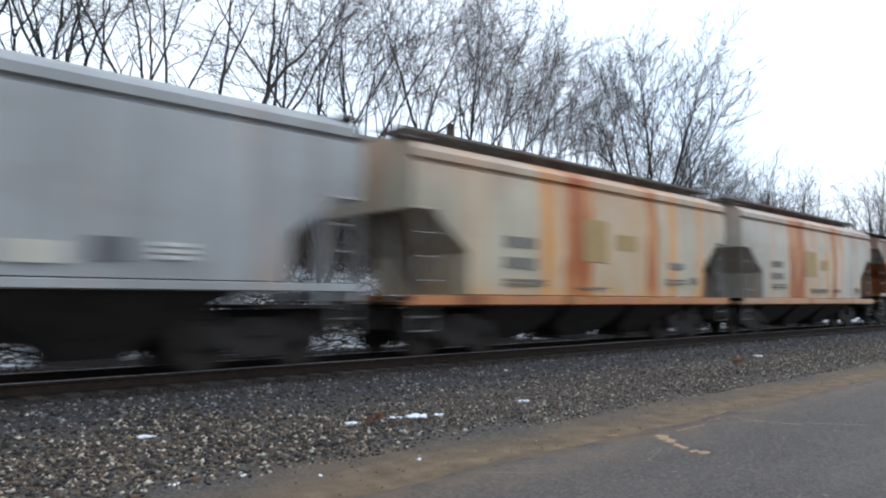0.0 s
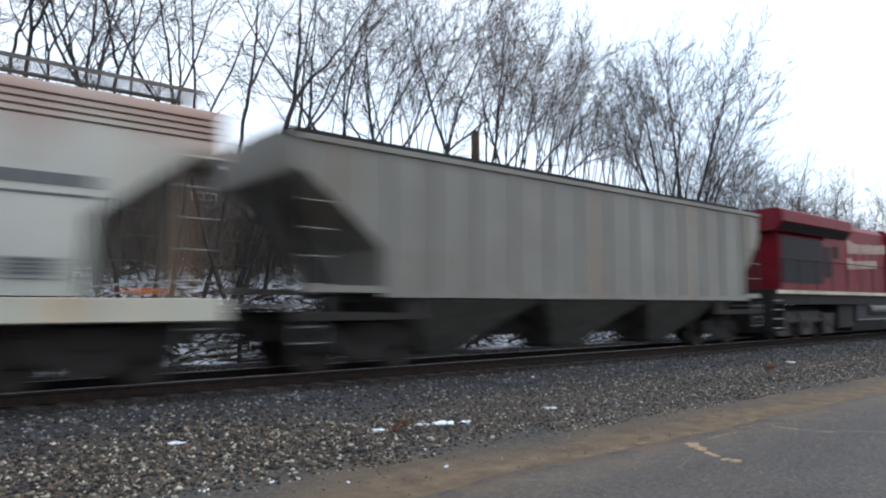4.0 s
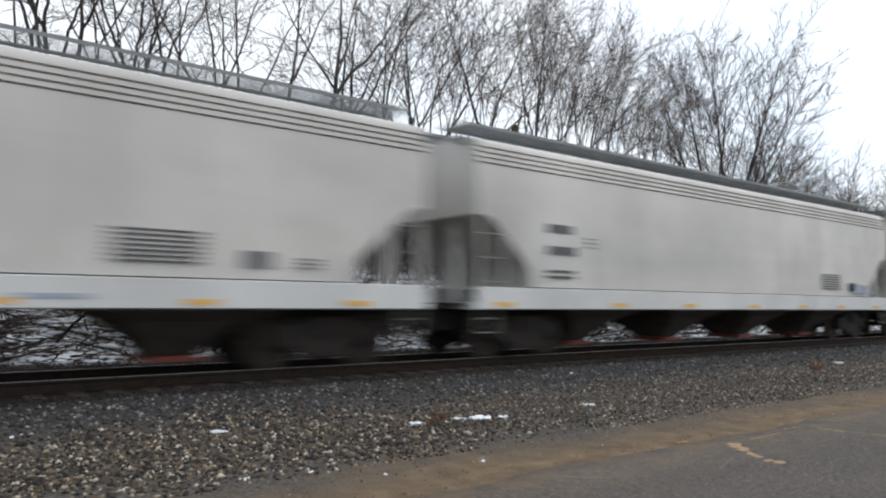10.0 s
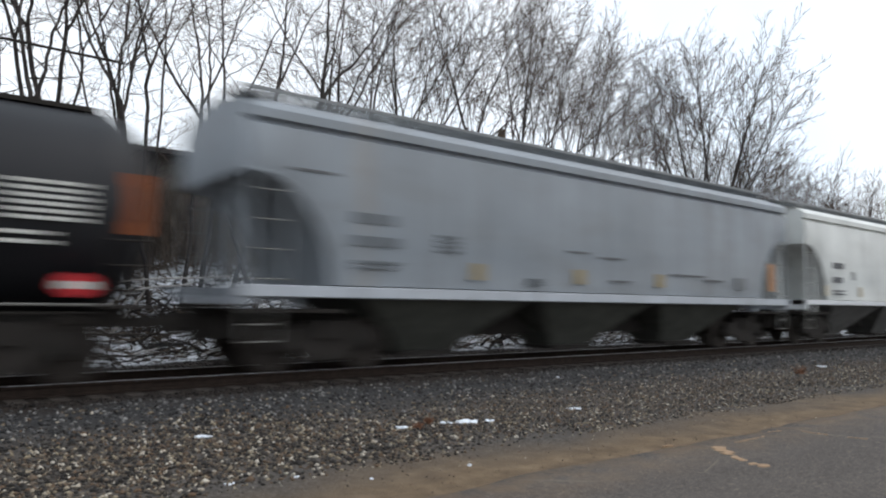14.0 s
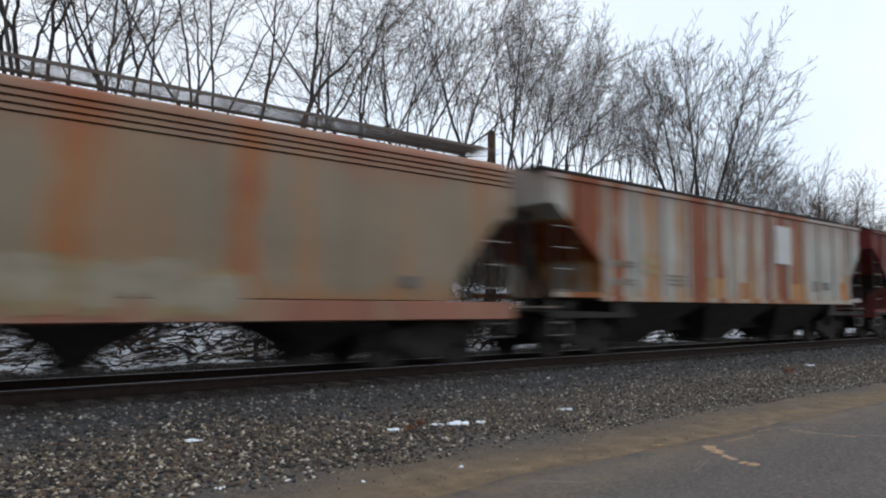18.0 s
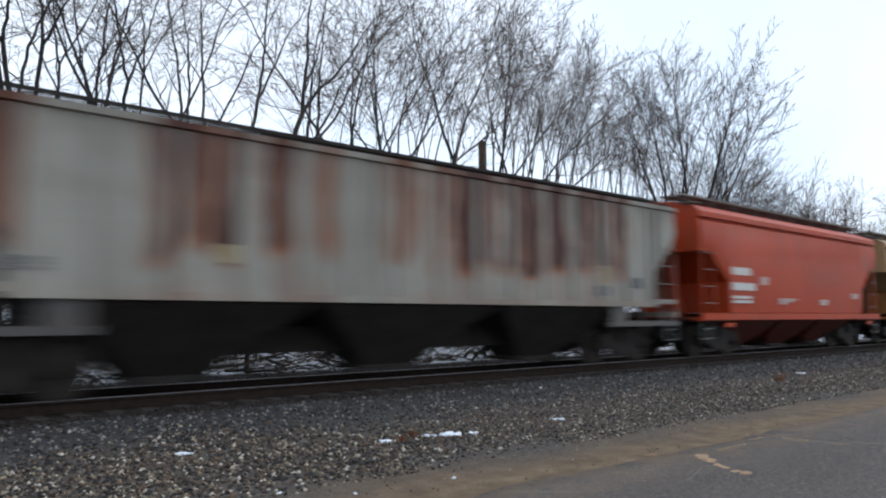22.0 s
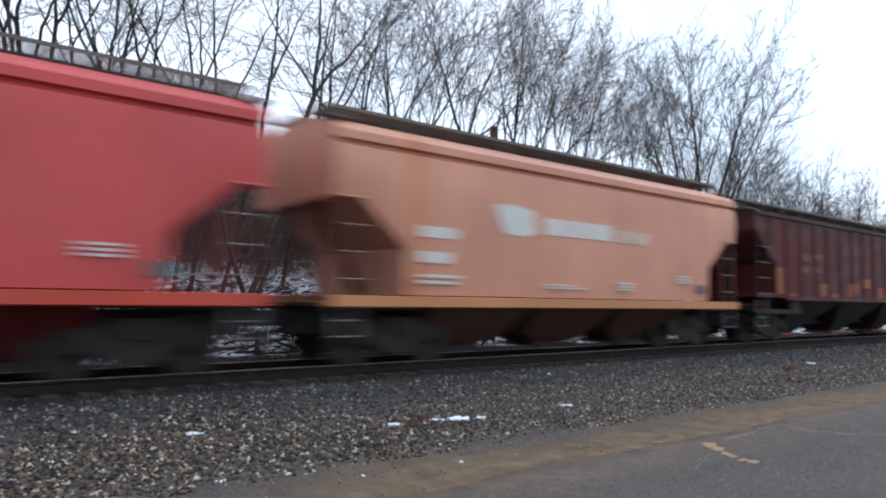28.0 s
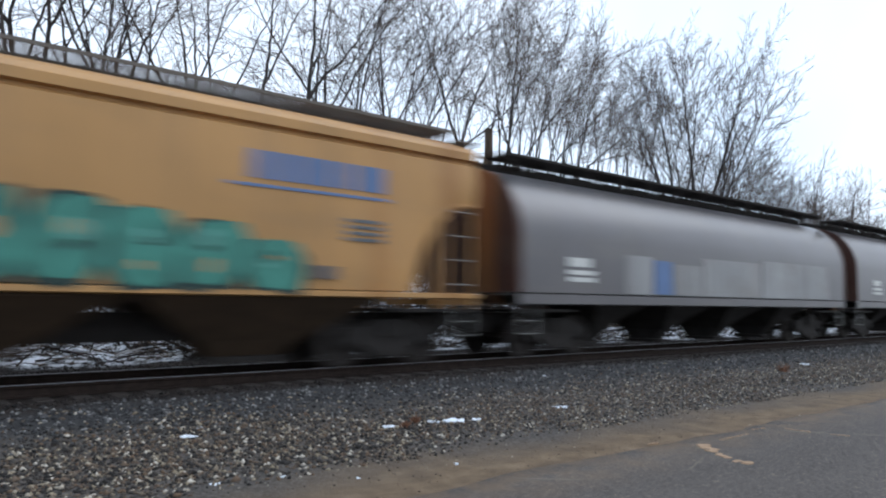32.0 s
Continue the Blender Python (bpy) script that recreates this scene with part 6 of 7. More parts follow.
bars(c, -4.6, 2.45, [(0.5, 0.05)] * 4, SMUDGE, gap=0.8)
for xx in (-3.75, -0.75, 2.25):
    plaque(c, xx, 1.64, 0.28, 0.32, OCHRE_SMUDGE, "reflector")
plaque(c, 7.86, 1.66, 0.3, 0.82, plain("faded_orange_panel", lin(176, 126, 82), 0.6, 0, 0.2), "panel", label="faded orange panel by the end ladder")
plaque(c, 6.05, 1.66, 0.5, 0.34, plain("weathered_grey_panel", lin(116, 118, 120), 0.6, 0, 0.2))
for x0, z0, w in ((-1.0, 2.32, 0.7), (0.1, 2.24, 0.8), (0.5, 1.72, 0.7), (2.9, 1.95, 1.5), (4.4, 1.85, 0.9), (-7.6, 3.3, 0.8)):
    plaque(c, x0, z0, w, 0.045, M_INK, "spray_line")
bars(c, -2.2, 1.72, [(0.45, 0.04)] * 3, SMUDGE)

# 14, 15: silver white
for i in (14, 15):
    P = paint("silver_white_paint_%s" % "ab"[i - 14], lin(216, 217, 213), 0.0, 0.24, 120 + i)
    c = couple(i, hopper(span(i), "silvery white covered hopper with a bright sill", "smooth", P, roof=M_GRATE, cut="arch", bays=3, eave=4.03, board=4.72, floor=1.47, low=1.29, cut_z=3.25, bay=plain("shaded_grey_bay_%s" % "ab"[i - 14], lin(100, 98, 95), 0.85, 0, 0.3), sill=paint("silver_sill_%s" % "ab"[i - 14], lin(216, 217, 218), 0, 0.15, 8 + i)))
    bars(c, -6.35, 2.72, [(0.9, 0.20), (0.7, 0.20)], M_INK, gap=1.4)
    bars(c, -6.35, 1.80, [(0.9, 0.05), (0.9, 0.05)], M_INK, gap=1.2)
    bars(c, -4.9, 2.44, [(0.32, 0.03)] * 4, M_INK, gap=1.4)
    for xx in (-7.0, -4.3, -1.35, 1.8, 4.7):
        plaque(c, xx, 1.6, 0.26, 0.34, paint("faded_reflector_%s" % "abcdefghij"[int(xx + 7) // 3 + 5 * (i - 14)], lin(196, 186, 166), 0, 0.2, 3), "reflector")
    bars(c, 0.1, 1.95, [(0.35, 0.12)], M_INK)
    bars(c, 2.2, 1.95, [(1.4, 0.03)], M_INK)
    bars(c, 6.6, 1.9, [(0.6, 0.03)] * 3, M_INK)

# 16: tan rusted
P = paint("rusted_grey_tan_paint", lin(138, 123, 102), 0.16, 0.4, 131, rust_c=lin(140, 68, 36), halo=lin(160, 108, 62),
          bands=[(-8.2, -6.6, 0.75), (-5.9, -5.3, 0.35), (-3.25, -2.85, 0.95), (-2.35, -1.95, 0.8), (-0.65, -0.2, 0.8), (-0.1, 1.1, 0.2), (1.85, 2.2, 1.0), (2.9, 3.25, 0.4), (4.9, 5.3, 0.3)], low_rust=0.6, top_rust=0.75)
c = couple(16, hopper(span(16), "tan covered hopper with rust bands and pale graffiti", "pellet", P, cut="sloped", bays=3, under="open", roof=plain("grimy_brown_walk", lin(98, 90, 84), 0.8, 0, 0.3), eave=3.60, floor=1.27, low=0.9, cut_z=3.0, sill=paint("salmon_stained_sill", lin(150, 98, 78), 0.3, 0.3, 17, halo=lin(164, 146, 120)), end_mat=M_UNDER))
plaque(c, -6.2, 2.05, 1.3, 0.72, paint("pale_placard", lin(162, 154, 142), 0, 0.3, 9), "placard")
bars(c, -6.15, 2.70, [(0.8, 0.06), (0.8, 0.14), (1.0, 0.05), (0.9, 0.05)], M_INK, y=FACE - 0.010, gap=0.9)
blobs(c, -4.2, 2.4, 0.96, 1.85, (plain("beige_spray", lin(140, 122, 90), 0.7, 0, 0.3), plain("pale_white_spray", lin(142, 132, 114), 0.7, 0, 0.25)), 138, 8, label="pale beige sprayed letters", y=-(SIDE + 0.03))
for x0, z0, w in ((-3.7, 1.86, 0.5), (-2.9, 1.84, 0.5), (-1.4, 1.7, 0.3), (-2.6, 1.2, 0.4)):
    plaque(c, x0, z0, w, 0.04, M_INK, "spray_line", -(SIDE + 0.045))
plaque(c, 5.4, 1.5, 0.3, 0.2, M_INK)

# 17: white and rust ribbed
P = paint("white_and_rust_paint", lin(170, 168, 160), 0.16, 0.3, 142, spec=0.25, rust_c=lin(128, 62, 30), halo=lin(164, 116, 68),
          bands=[(-7.9, -6.72, 1.2), (-6.34, -5.94, 1.5), (-5.0, -4.4, 0.5), (-3.5, -3.25, 0.7), (-3.0, -2.14, 1.4), (-1.68, -1.24, 1.3), (-0.72, -0.32, 0.45), (0.15, 0.7, 0.95), (1.14, 1.72, 1.6), (1.95, 2.86, 1.4), (2.9, 3.42, 1.5), (3.46, 3.95, 0.8), (6.8, 7.1, 0.35)], low_rust=0.35, top_rust=0.4)
c = couple(17, hopper(span(17), roof=M_UNDER, label="white ribbed covered hopper with wide rust bands", kind="ribbed", body=P, cut="steep", ribs=13, cut_z=3.45, floor=1.40, eave=4.10, board=4.38, end_mat=M_UNDER))
PRIMER = paint("ochre_primer_paint", lin(172, 120, 66), 0.1, 0.4, 145, rust_c=lin(140, 78, 38), halo=lin(160, 104, 54), spec=0.2)
for x0, w, h in ((-1.75, 0.9, 0.56), (0.1, 0.95, 0.46), (3.0, 1.4, 0.5)):
    plaque(c, x0, 1.42, w, h, PRIMER, "primer_patch", label="ochre primer patch low on the side")
plaque(c, 2.17, 2.53, 1.0, 1.19, plain("blank_white_panel", lin(180, 182, 180), 0.5, 0, 0.05), "painted_out_panel", -(SIDE + 0.008), label="clean white painted-out panel")
for x0, z0 in ((-6.05, 2.05), (-5.45, 2.05), (-6.05, 1.62), (-5.45, 1.62)):
    bars(c, x0, z0 + 0.22, [(0.46, 0.07), (0.46, 0.05)], GREY_STENCIL)
bars(c, -4.7, 2.38, [(0.5, 0.16), (0.5, 0.14)], OCHRE_SMUDGE, gap=0.6)
bars(c, -3.65, 2.0, [(0.9, 0.05)] * 3, GREY_STENCIL, gap=1.2)
plaque(c, 4.76, 1.70, 0.42, 0.36, paint("grey_stencil_panel_b", lin(116, 116, 112), 0, 0.2, 3))
bars(c, 5.5, 2.03, [(0.52, 0.08), (0.52, 0.05), (0.52, 0.08)], M_INK)
AMBER = plain("amber_reflector", lin(176, 112, 44), 0.6, 0, 0.3)
plaque(c, 5.22, 1.56, 0.24, 0.42, AMBER, "reflector")
plaque(c, 6.98, 1.46, 0.36, 0.6, AMBER, "reflector")
plaque(c, 7.42, 1.44, 0.36, 0.92, AMBER, "reflector")

# 18: dark red graffitied
P = paint("dark_red_brown_paint", lin(110, 37, 32), 0.0, 0.7, 151, spec=0.15, rough=0.6, top_rust=0.25, bands=[(-6.9, -6.5, 0.9), (-5.4, -5.1, 0.9), (-4.1, -3.55, 0.95), (-3.2, -2.55, 1.0), (-1.85, -1.5, 0.8), (1.6, 2.1, 0.9), (3.3, 3.5, 0.6), (5.75, 6.3, 0.7)], halo=lin(66, 46, 43), rust_c=lin(46, 38, 38))
OCH = plain("ochre_spray", lin(142, 106, 36), 0.7, 0, 0.5)
RSP = plain("bright_red_spray", lin(166, 48, 34), 0.7, 0, 0.3)
OLI = plain("olive_spray", lin(92, 96, 54), 0.7, 0, 0.4)
TAN = plain("tan_spray", lin(138, 102, 72), 0.7, 0, 0.3)
GRY = plain("grey_spray", lin(88, 78, 78), 0.7, 0, 0.3)
c = couple(18, hopper(span(18), roof=M_UNDER, label="dark red ribbed hopper covered in faded graffiti", kind="ribbed", body=P, cut="steep", ribs=13, cut_z=3.45, floor=1.04, eave=4.12, board=4.36, end_mat=M_UNDER))
YR = -(SIDE - 0.028)
YLW = plain("yellow_spray", lin(152, 130, 48), 0.7, 0, 0.4)
BRN = plain("brown_red_spray", lin(126, 48, 36), 0.7, 0, 0.3)
blobs(c, -6.05, -5.6, 1.3, 2.4, (OCH,), 150, 1, label="ochre sprayed stroke", y=YR)
blobs(c, -5.6, -4.0, 1.5, 2.45, (TAN, RSP, OCH), 152, 4, label="tan and red sprayed letters", y=YR)
blobs(c, -4.5, -2.9, 1.06, 1.7, (OCH, YLW), 162, 4, label="ochre and yellow sprayed letters", y=YR - 0.016)
blobs(c, -1.5, 2.2, 1.06, 2.3, (OCH, OLI, YLW), 153, 7, label="yellow and olive sprayed letters", y=YR)
blobs(c, 2.1, 4.2, 1.06, 2.05, (BRN, OCH, TAN), 157, 5, label="ochre and tan sprayed letters", y=YR)
blobs(c, -2.6, -1.5, 1.06, 1.9, (OLI, OCH), 159, 3, label="olive sprayed letters", y=YR)
blobs(c, 0.55, 1.05, 1.10, 2.45, (plain("pale_lime_spray", lin(150, 142, 74), 0.7, 0, 0.3),), 151, 1, label="pale lime sprayed stroke", y=YR - 0.014)
blobs(c, -0.6, 1.7, 1.10, 1.8, (BRN, OLI), 161, 5, label="brown and olive sprayed outline", y=YR - 0.012)
blobs(c, 0.25, 1.85, 2.7, 3.8, (TAN, BRN, TAN), 154, 3, label="tan sprayed letters", y=YR)
blobs(c, 4.1, 6.1, 2.65, 3.75, (BRN, RSP, RSP), 155, 5, label="bright red sprayed letters", y=YR)
blobs(c, 4.35, 4.65, 1.3, 1.9, (TAN,), 158, 1, label="orange sprayed mark", y=YR)
blobs(c, 6.6, 7.0, 1.2, 2.4, (RSP,), 160, 1, label="red sprayed mark", y=YR)
blobs(c, -2.0, -1.5, 1.9, 3.3, (GRY,), 156, 1, label="grey sprayed streak", y=YR - 0.02)
plaque(c, 6.35, 1.34, 0.4, 0.2, M_WHITE, "stencil_panel")

# 19: orange-brown with faded letters
P = paint("orange_brown_paint", lin(126, 62, 20), 0.25, 0.2, 161, spec=0.15, rough=0.6, rust_c=lin(92, 44, 28), halo=lin(150, 82, 32),
          bands=[(-7.8, -6.0, 0.95), (-3.4, -2.6, 0.9), (-1.3, -0.2, 0.5), (1.0, 1.6, 0.5), (3.0, 4.6, 0.9), (5.8, 6.6, 0.5)])
c = couple(19, hopper(span(19), roof=M_UNDER, label="orange-brown ribbed hopper with faded dark lettering", kind="ribbed", body=P, cut="steep", ribs=13, cut_z=3.55, floor=1.42, eave=4.08, board=4.32, end_mat=M_UNDER, bay=plain("shaded_orange_brown_bay", lin(74, 46, 32), 0.8, 0, 0.3)))
GLET = plain("faded_green_letter", lin(70, 60, 50), 0.7, 0, 0.3)
for x0 in (-5.75, -4.75, -3.75, -2.8, -1.85, -0.35, 0.6, 1.55, 2.5, 3.4, 4.3):
    plaque(c, x0 - 0.02, 2.86, 0.56, 0.86, GLET, "faded_letter", YR)
plaque(c, -5.95, 1.5, 1.0, 0.55, paint("grey_patch", lin(118, 114, 112), 0, 0.4, 5), "painted_patch", YR, "grey painted patch")
plaque(c, -5.65, 1.64, 0.5, 0.18, M_YELLOW, "reflector", YR - 0.012)
for xx in (-2.9, -0.25, 2.3, 5.2, 7.6):
    plaque(c, xx, 1.56, 0.5, 0.17, OCHRE_SMUDGE, "reflector")
for x0, z0 in ((-4.5, 2.42), (-3.6, 2.42), (-4.55, 1.86), (-3.55, 1.86)):
    plaque(c, x0, z0, 0.5, 0.15, OCHRE_SMUDGE, "number_bar", YR)
plaque(c, 6.85, 3.0, 0.85, 0.75, plain("cream_panel", lin(176, 168, 142), 0.6, 0, 0.15), "painted_out_panel", YR)

# 20: grey white ribbed, rust in places
P = paint("grey_white_rust_paint", lin(158, 154, 143), 0.08, 0.6, 172, rust_c=lin(70, 40, 33), halo=lin(140, 88, 60), spec=0.25, fall=2.2,
          bands=[(-7.5, -6.6, 0.9), (-4.9, -4.15, 1.1), (-4.05, -3.65, 1.6), (-3.2, -2.75, 1.2), (-2.2, -1.9, 0.6), (-0.8, -0.2, 0.8), (0.25, 0.6, 1.2),
                 (0.8, 1.8, 1.3), (2.2, 2.62, 1.5), (2.7, 3.15, 1.6), (3.5, 4.1, 1.6), (4.5, 4.85, 1.5), (5.15, 5.7, 1.6), (6.0, 6.45, 1.2)], low_rust=0.3, top_rust=0.3)
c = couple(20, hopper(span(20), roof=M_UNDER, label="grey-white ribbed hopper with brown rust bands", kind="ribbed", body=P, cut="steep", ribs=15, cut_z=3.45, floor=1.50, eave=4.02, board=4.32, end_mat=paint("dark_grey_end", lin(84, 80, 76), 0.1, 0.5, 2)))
plaque(c, -3.65, 1.98, 0.4, 0.28, OCHRE_SMUDGE, "reflector")
plaque(c, 5.58, 1.92, 0.4, 0.44, OCHRE_SMUDGE, "reflector")
plaque(c, 5.5, 1.64, 0.48, 0.24, M_INK, "stencil_panel")
bars(c, -6.6, 1.95, [(0.6, 0.05)] * 3, M_INK)
plaque(c, 6.9, 1.85, 0.4, 0.26, M_INK)

# 21: clean orange-red
P = paint("orange_red_paint", lin(180, 62, 22), 0.0, 0.3, 181, spec=0.22)
c = couple(21, hopper(span(21), "clean orange-red covered hopper with white stencils", "smooth", P, cut="slant", bays=3, cut_z=3.0, bay=paint("shaded_orange_red_bay", lin(92, 38, 26), 0, 0.3, 3), end_mat=P))
bars(c, -4.5, 2.60, [(1.1, 0.22), (1.35, 0.22)], M_WHITE, gap=1.05)
bars(c, -4.5, 1.76, [(1.1, 0.08), (1.1, 0.08)], M_WHITE, gap=0.6)
bars(c, -2.75, 2.36, [(0.42, 0.035)] * 4, M_WHITE, gap=0.8)
bars(c, -1.55, 1.72, [(1.2, 0.035), (0.9, 0.035), (0.5, 0.035)], M_WHITE, gap=0.9)
bars(c, 1.45, 1.72, [(0.7, 0.035), (0.6, 0.035), (0.6, 0.035)], M_WHITE, gap=0.9)
bars(c, 4.25, 1.98, [(0.6, 0.035), (0.6, 0.035), (0.6, 0.035)], M_WHITE, gap=0.9)
for xx in (-5.0, 5.6):
    plaque(c, xx, 0.86, 0.5, 0.12, P, "stencil_tab")

# 22: tan with white scrawl
P = paint("tan_paint", lin(170, 144, 104), 0.06, 0.4, 191, top_rust=0.35, rust_c=lin(140, 84, 48), halo=lin(168, 116, 66),
          bands=[(-5.0, -4.5, 0.7), (-3.9, -3.6, 0.4), (-2.3, -1.6, 0.55), (-1.3, -1.1, 0.45), (1.6, 2.0, 0.6), (3.3, 3.7, 0.4)])
c = couple(22, hopper(span(22), "tan covered hopper with a white sprayed tag", "smooth", P, cut="slant", bays=3, sill=paint("orange_sill", lin(178, 118, 66), 0.2, 0.2, 6), end_mat=M_UNDER))
GRN = plain("green_grey_marking", lin(88, 90, 72), 0.6, 0, 0.2)
bars(c, -3.5, 2.55, [(0.9, 0.22), (1.0, 0.20)], GRN, gap=0.5)
bars(c, -3.5, 1.66, [(1.6, 0.04), (1.4, 0.04)], GRN, gap=1.6)
bars(c, -0.85, 1.53, [(1.7, 0.03)], GRN)
WTAG = plain("white_spray", lin(214, 217, 222), 0.6, 0, 0.1)
mural(c, 1.2, 3.9, 1.02, 1.80, WTAG, WTAG, 195, 4, (SPRAY_DARK,), "white sprayed tag", -(SIDE + 0.024))
bars(c, 4.8, 1.75, [(0.45, 0.04)] * 3, M_WHITE)

# 23: light grey-blue
P = paint("pale_blue_grey_paint", lin(164, 167, 160), 0.0, 0.35, 201, halo=lin(186, 150, 96), bands=[(-4.85, -4.55, 0.12)])
c = couple(23, hopper(span(23), "pale blue-grey covered hopper with small dark stencils", "smooth", P, cut="slant", bays=3, end_mat=paint("grey_end", lin(132, 132, 130), 0, 0.4, 3)))
bars(c, -4.0, 2.55, [(0.75, 0.18), (1.0, 0.18)], M_INK, gap=1.45)
bars(c, -3.95, 1.68, [(1.7, 0.05), (2.1, 0.04)], M_INK, gap=1.4)
bars(c, -0.9, 1.56, [(1.2, 0.05)], M_INK)
bars(c, 1.35, 1.68, [(0.7, 0.04)] * 3, M_INK, gap=1.0)
bars(c, 3.75, 1.66, [(0.6, 0.04)] * 2, M_INK)
for xx in (-1.7, 0.5, 2.5):
    plaque(c, xx, 1.44, 0.26, 0.3, OCHRE_SMUDGE, "reflector")

# 24-27: faded red and salmon hoppers with a white emblem and name
SALMON = [lin(206, 122, 90), lin(204, 120, 106), lin(206, 80, 76), lin(212, 148, 120)]
for k, i in enumerate((24, 25, 26, 27)):
    P = paint("salmon_paint_%s" % "abcd"[k], SALMON[k], 0.0, 0.12, 210 + k, halo=lin(196, 116, 62), fade=0.12, bands=[(-5.0, -4.75, 0.45)] if k != 2 else ())
    # bay tones are the body reds darkened for the shade below the sill
    c = couple(i, hopper(span(i), ("faded salmon covered hopper with a white name and graffiti", "faded red covered hopper with a white name", "bright red covered hopper with a white name", "pale salmon covered hopper with a white name")[k], "smooth", P, cut="slant", bays=3, bay=paint("shaded_salmon_bay_%s" % "abcd"[k], (lin(84, 48, 38), lin(84, 44, 40), lin(96, 30, 30), lin(88, 56, 42))[k], 0, 0.4, 3), sill=paint("salmon_sill_%s" % "abcd"[k], (lin(196, 104, 66), lin(188, 96, 72), lin(196, 72, 52), lin(196, 132, 84))[k], 0, 0.15, 3), end_mat=paint("maroon_end_%s" % "abcd"[k], (lin(124, 52, 44), lin(120, 50, 46), lin(128, 36, 38), lin(112, 56, 44))[k], 0, 0.3, 4)))
    bars(c, -4.45, 2.56, [(0.9, 0.21), (0.75, 0.21)], M_WHITE, gap=1.25)
    bars(c, -4.45, 1.66, [(0.95, 0.06), (0.9, 0.06)], M_WHITE, gap=0.9)
    EM = bmesh.new()
    slab(EM, [(-2.55 + DATUM, 3.12), (-2.0 + DATUM, 3.18), (-1.45 + DATUM, 3.08), (-1.4 + DATUM, 2.62), (-1.75 + DATUM, 2.52), (-2.25 + DATUM, 2.56)], 1, FACE - 0.006, FACE + 0.02)
    part("emblem", EM, M_WHITE, c, "white leaf-like painted emblem")
    bars(c, -1.05, 2.98, [(2.3, 0.36)], M_WHITE, "company_name")
    bars(c, 1.35, 2.90, [(1.35, 0.30)], plain("faded_white_%s" % "abcd"[k], lin(196, 168, 152), 0.6, 0, 0.15), "company_name")
    bars(c, -1.05, 1.56, [(0.8, 0.03), (1.4, 0.03)], M_WHITE, gap=1.0)
    bars(c, 1.4, 1.66, [(0.6, 0.04)] * 3, M_WHITE, gap=0.8)
    bars(c, 3.95, 1.90, [(0.55, 0.04)] * 3, M_WHITE, gap=0.9)
    plaque(c, 4.85, 1.46, 0.4, 0.22, M_INK)
    if i == 24:
        CRM = plain("cream_spray", lin(192, 172, 116), 0.6, 0, 0.3)
        BRK = plain("brown_black_spray", lin(74, 58, 50), 0.7, 0, 0.3)
        mural(c, -3.15, 1.85, 1.15, 2.22, CRM, BRK, 221, 6, (BRK, plain("amber_spray", lin(186, 140, 80), 0.7, 0, 0.3)), "cream sprayed letters with dark edges", -(SIDE + 0.024))
        mural(c, 2.8, 3.95, 1.06, 2.0, plain("cyan_spray", lin(104, 158, 190), 0.6, 0, 0.2), SPRAY_DARK, 222, 1, (SPRAY_DARK,), "light blue sprayed tag", -(SIDE + 0.024))
        plaque(c, 4.1, 1.45, 0.42, 0.42, M_INK)
        plaque(c, -4.55, 1.40, 1.05, 0.34, M_INK)
    if i == 26:
        plaque(c, 0.62, 1.3, 0.6, 0.9, paint("dark_red_patch", lin(120, 30, 36), 0, 0.3, 3), "painted_patch", label="dark red painted patch")

# 28: dark maroon ribbed
P = paint("dark_maroon_paint", lin(84, 31, 34), 0.0, 0.75, 231, spec=0.15, rough=0.6, halo=lin(92, 34, 32), top_rust=0.85, rust_c=lin(56, 46, 47), bands=[(-7.2, -5.4, 0.5), (0.2, 0.9, 0.5), (2.4, 3.2, 0.4)])
DULL_OR = plain("dull_orange_paint", lin(132, 70, 32), 0.6, 0, 0.3)
c = couple(28, hopper(span(28), roof=M_WALK, label="dark maroon ribbed hopper with dull orange stencils", kind="ribbed", body=P, cut="short", ribs=14, cut_z=3.5, floor=1.44, eave=3.98, board=4.44, end_mat=M_UNDER, bay=M_UNDER, gate=M_REDOX))
for x0, z0, w in ((-4.76, 2.65, 0.48), (-3.9, 2.71, 0.5), (-4.76, 2.25, 0.48), (-3.9, 2.28, 0.5)):
    plaque(c, x0, z0, w * 0.42, 0.2, DULL_OR, "number_bar", YR)
    plaque(c, x0 + w * 0.54, z0, w * 0.40, 0.2, DULL_OR, "number_bar", YR)
for xx, z0, w, h in ((-6.53, 1.47, 0.38, 0.88), (-5.62, 1.46, 0.3, 0.12), (-3.43, 1.5, 0.46, 0.42), (-2.5, 1.46, 0.44, 0.14), (-1.17, 1.5, 0.46, 0.46), (-0.67, 1.62, 0.4, 0.36),
                     (1.6, 1.5, 0.5, 0.4), (4.29, 1.5, 0.42, 0.46), (5.4, 1.6, 0.38, 0.15), (7.3, 1.62, 0.12, 0.75)):
    plaque(c, xx, z0, w, h, DULL_OR, "reflector")
bars(c, 0.12, 2.16, [(0.66, 0.08)] * 3, plain("pale_orange_paint", lin(176, 112, 66), 0.6, 0, 0.2), y=YR)
bars(c, 6.88, 1.94, [(0.5, 0.04)] * 3, GHOST, gap=1.8)

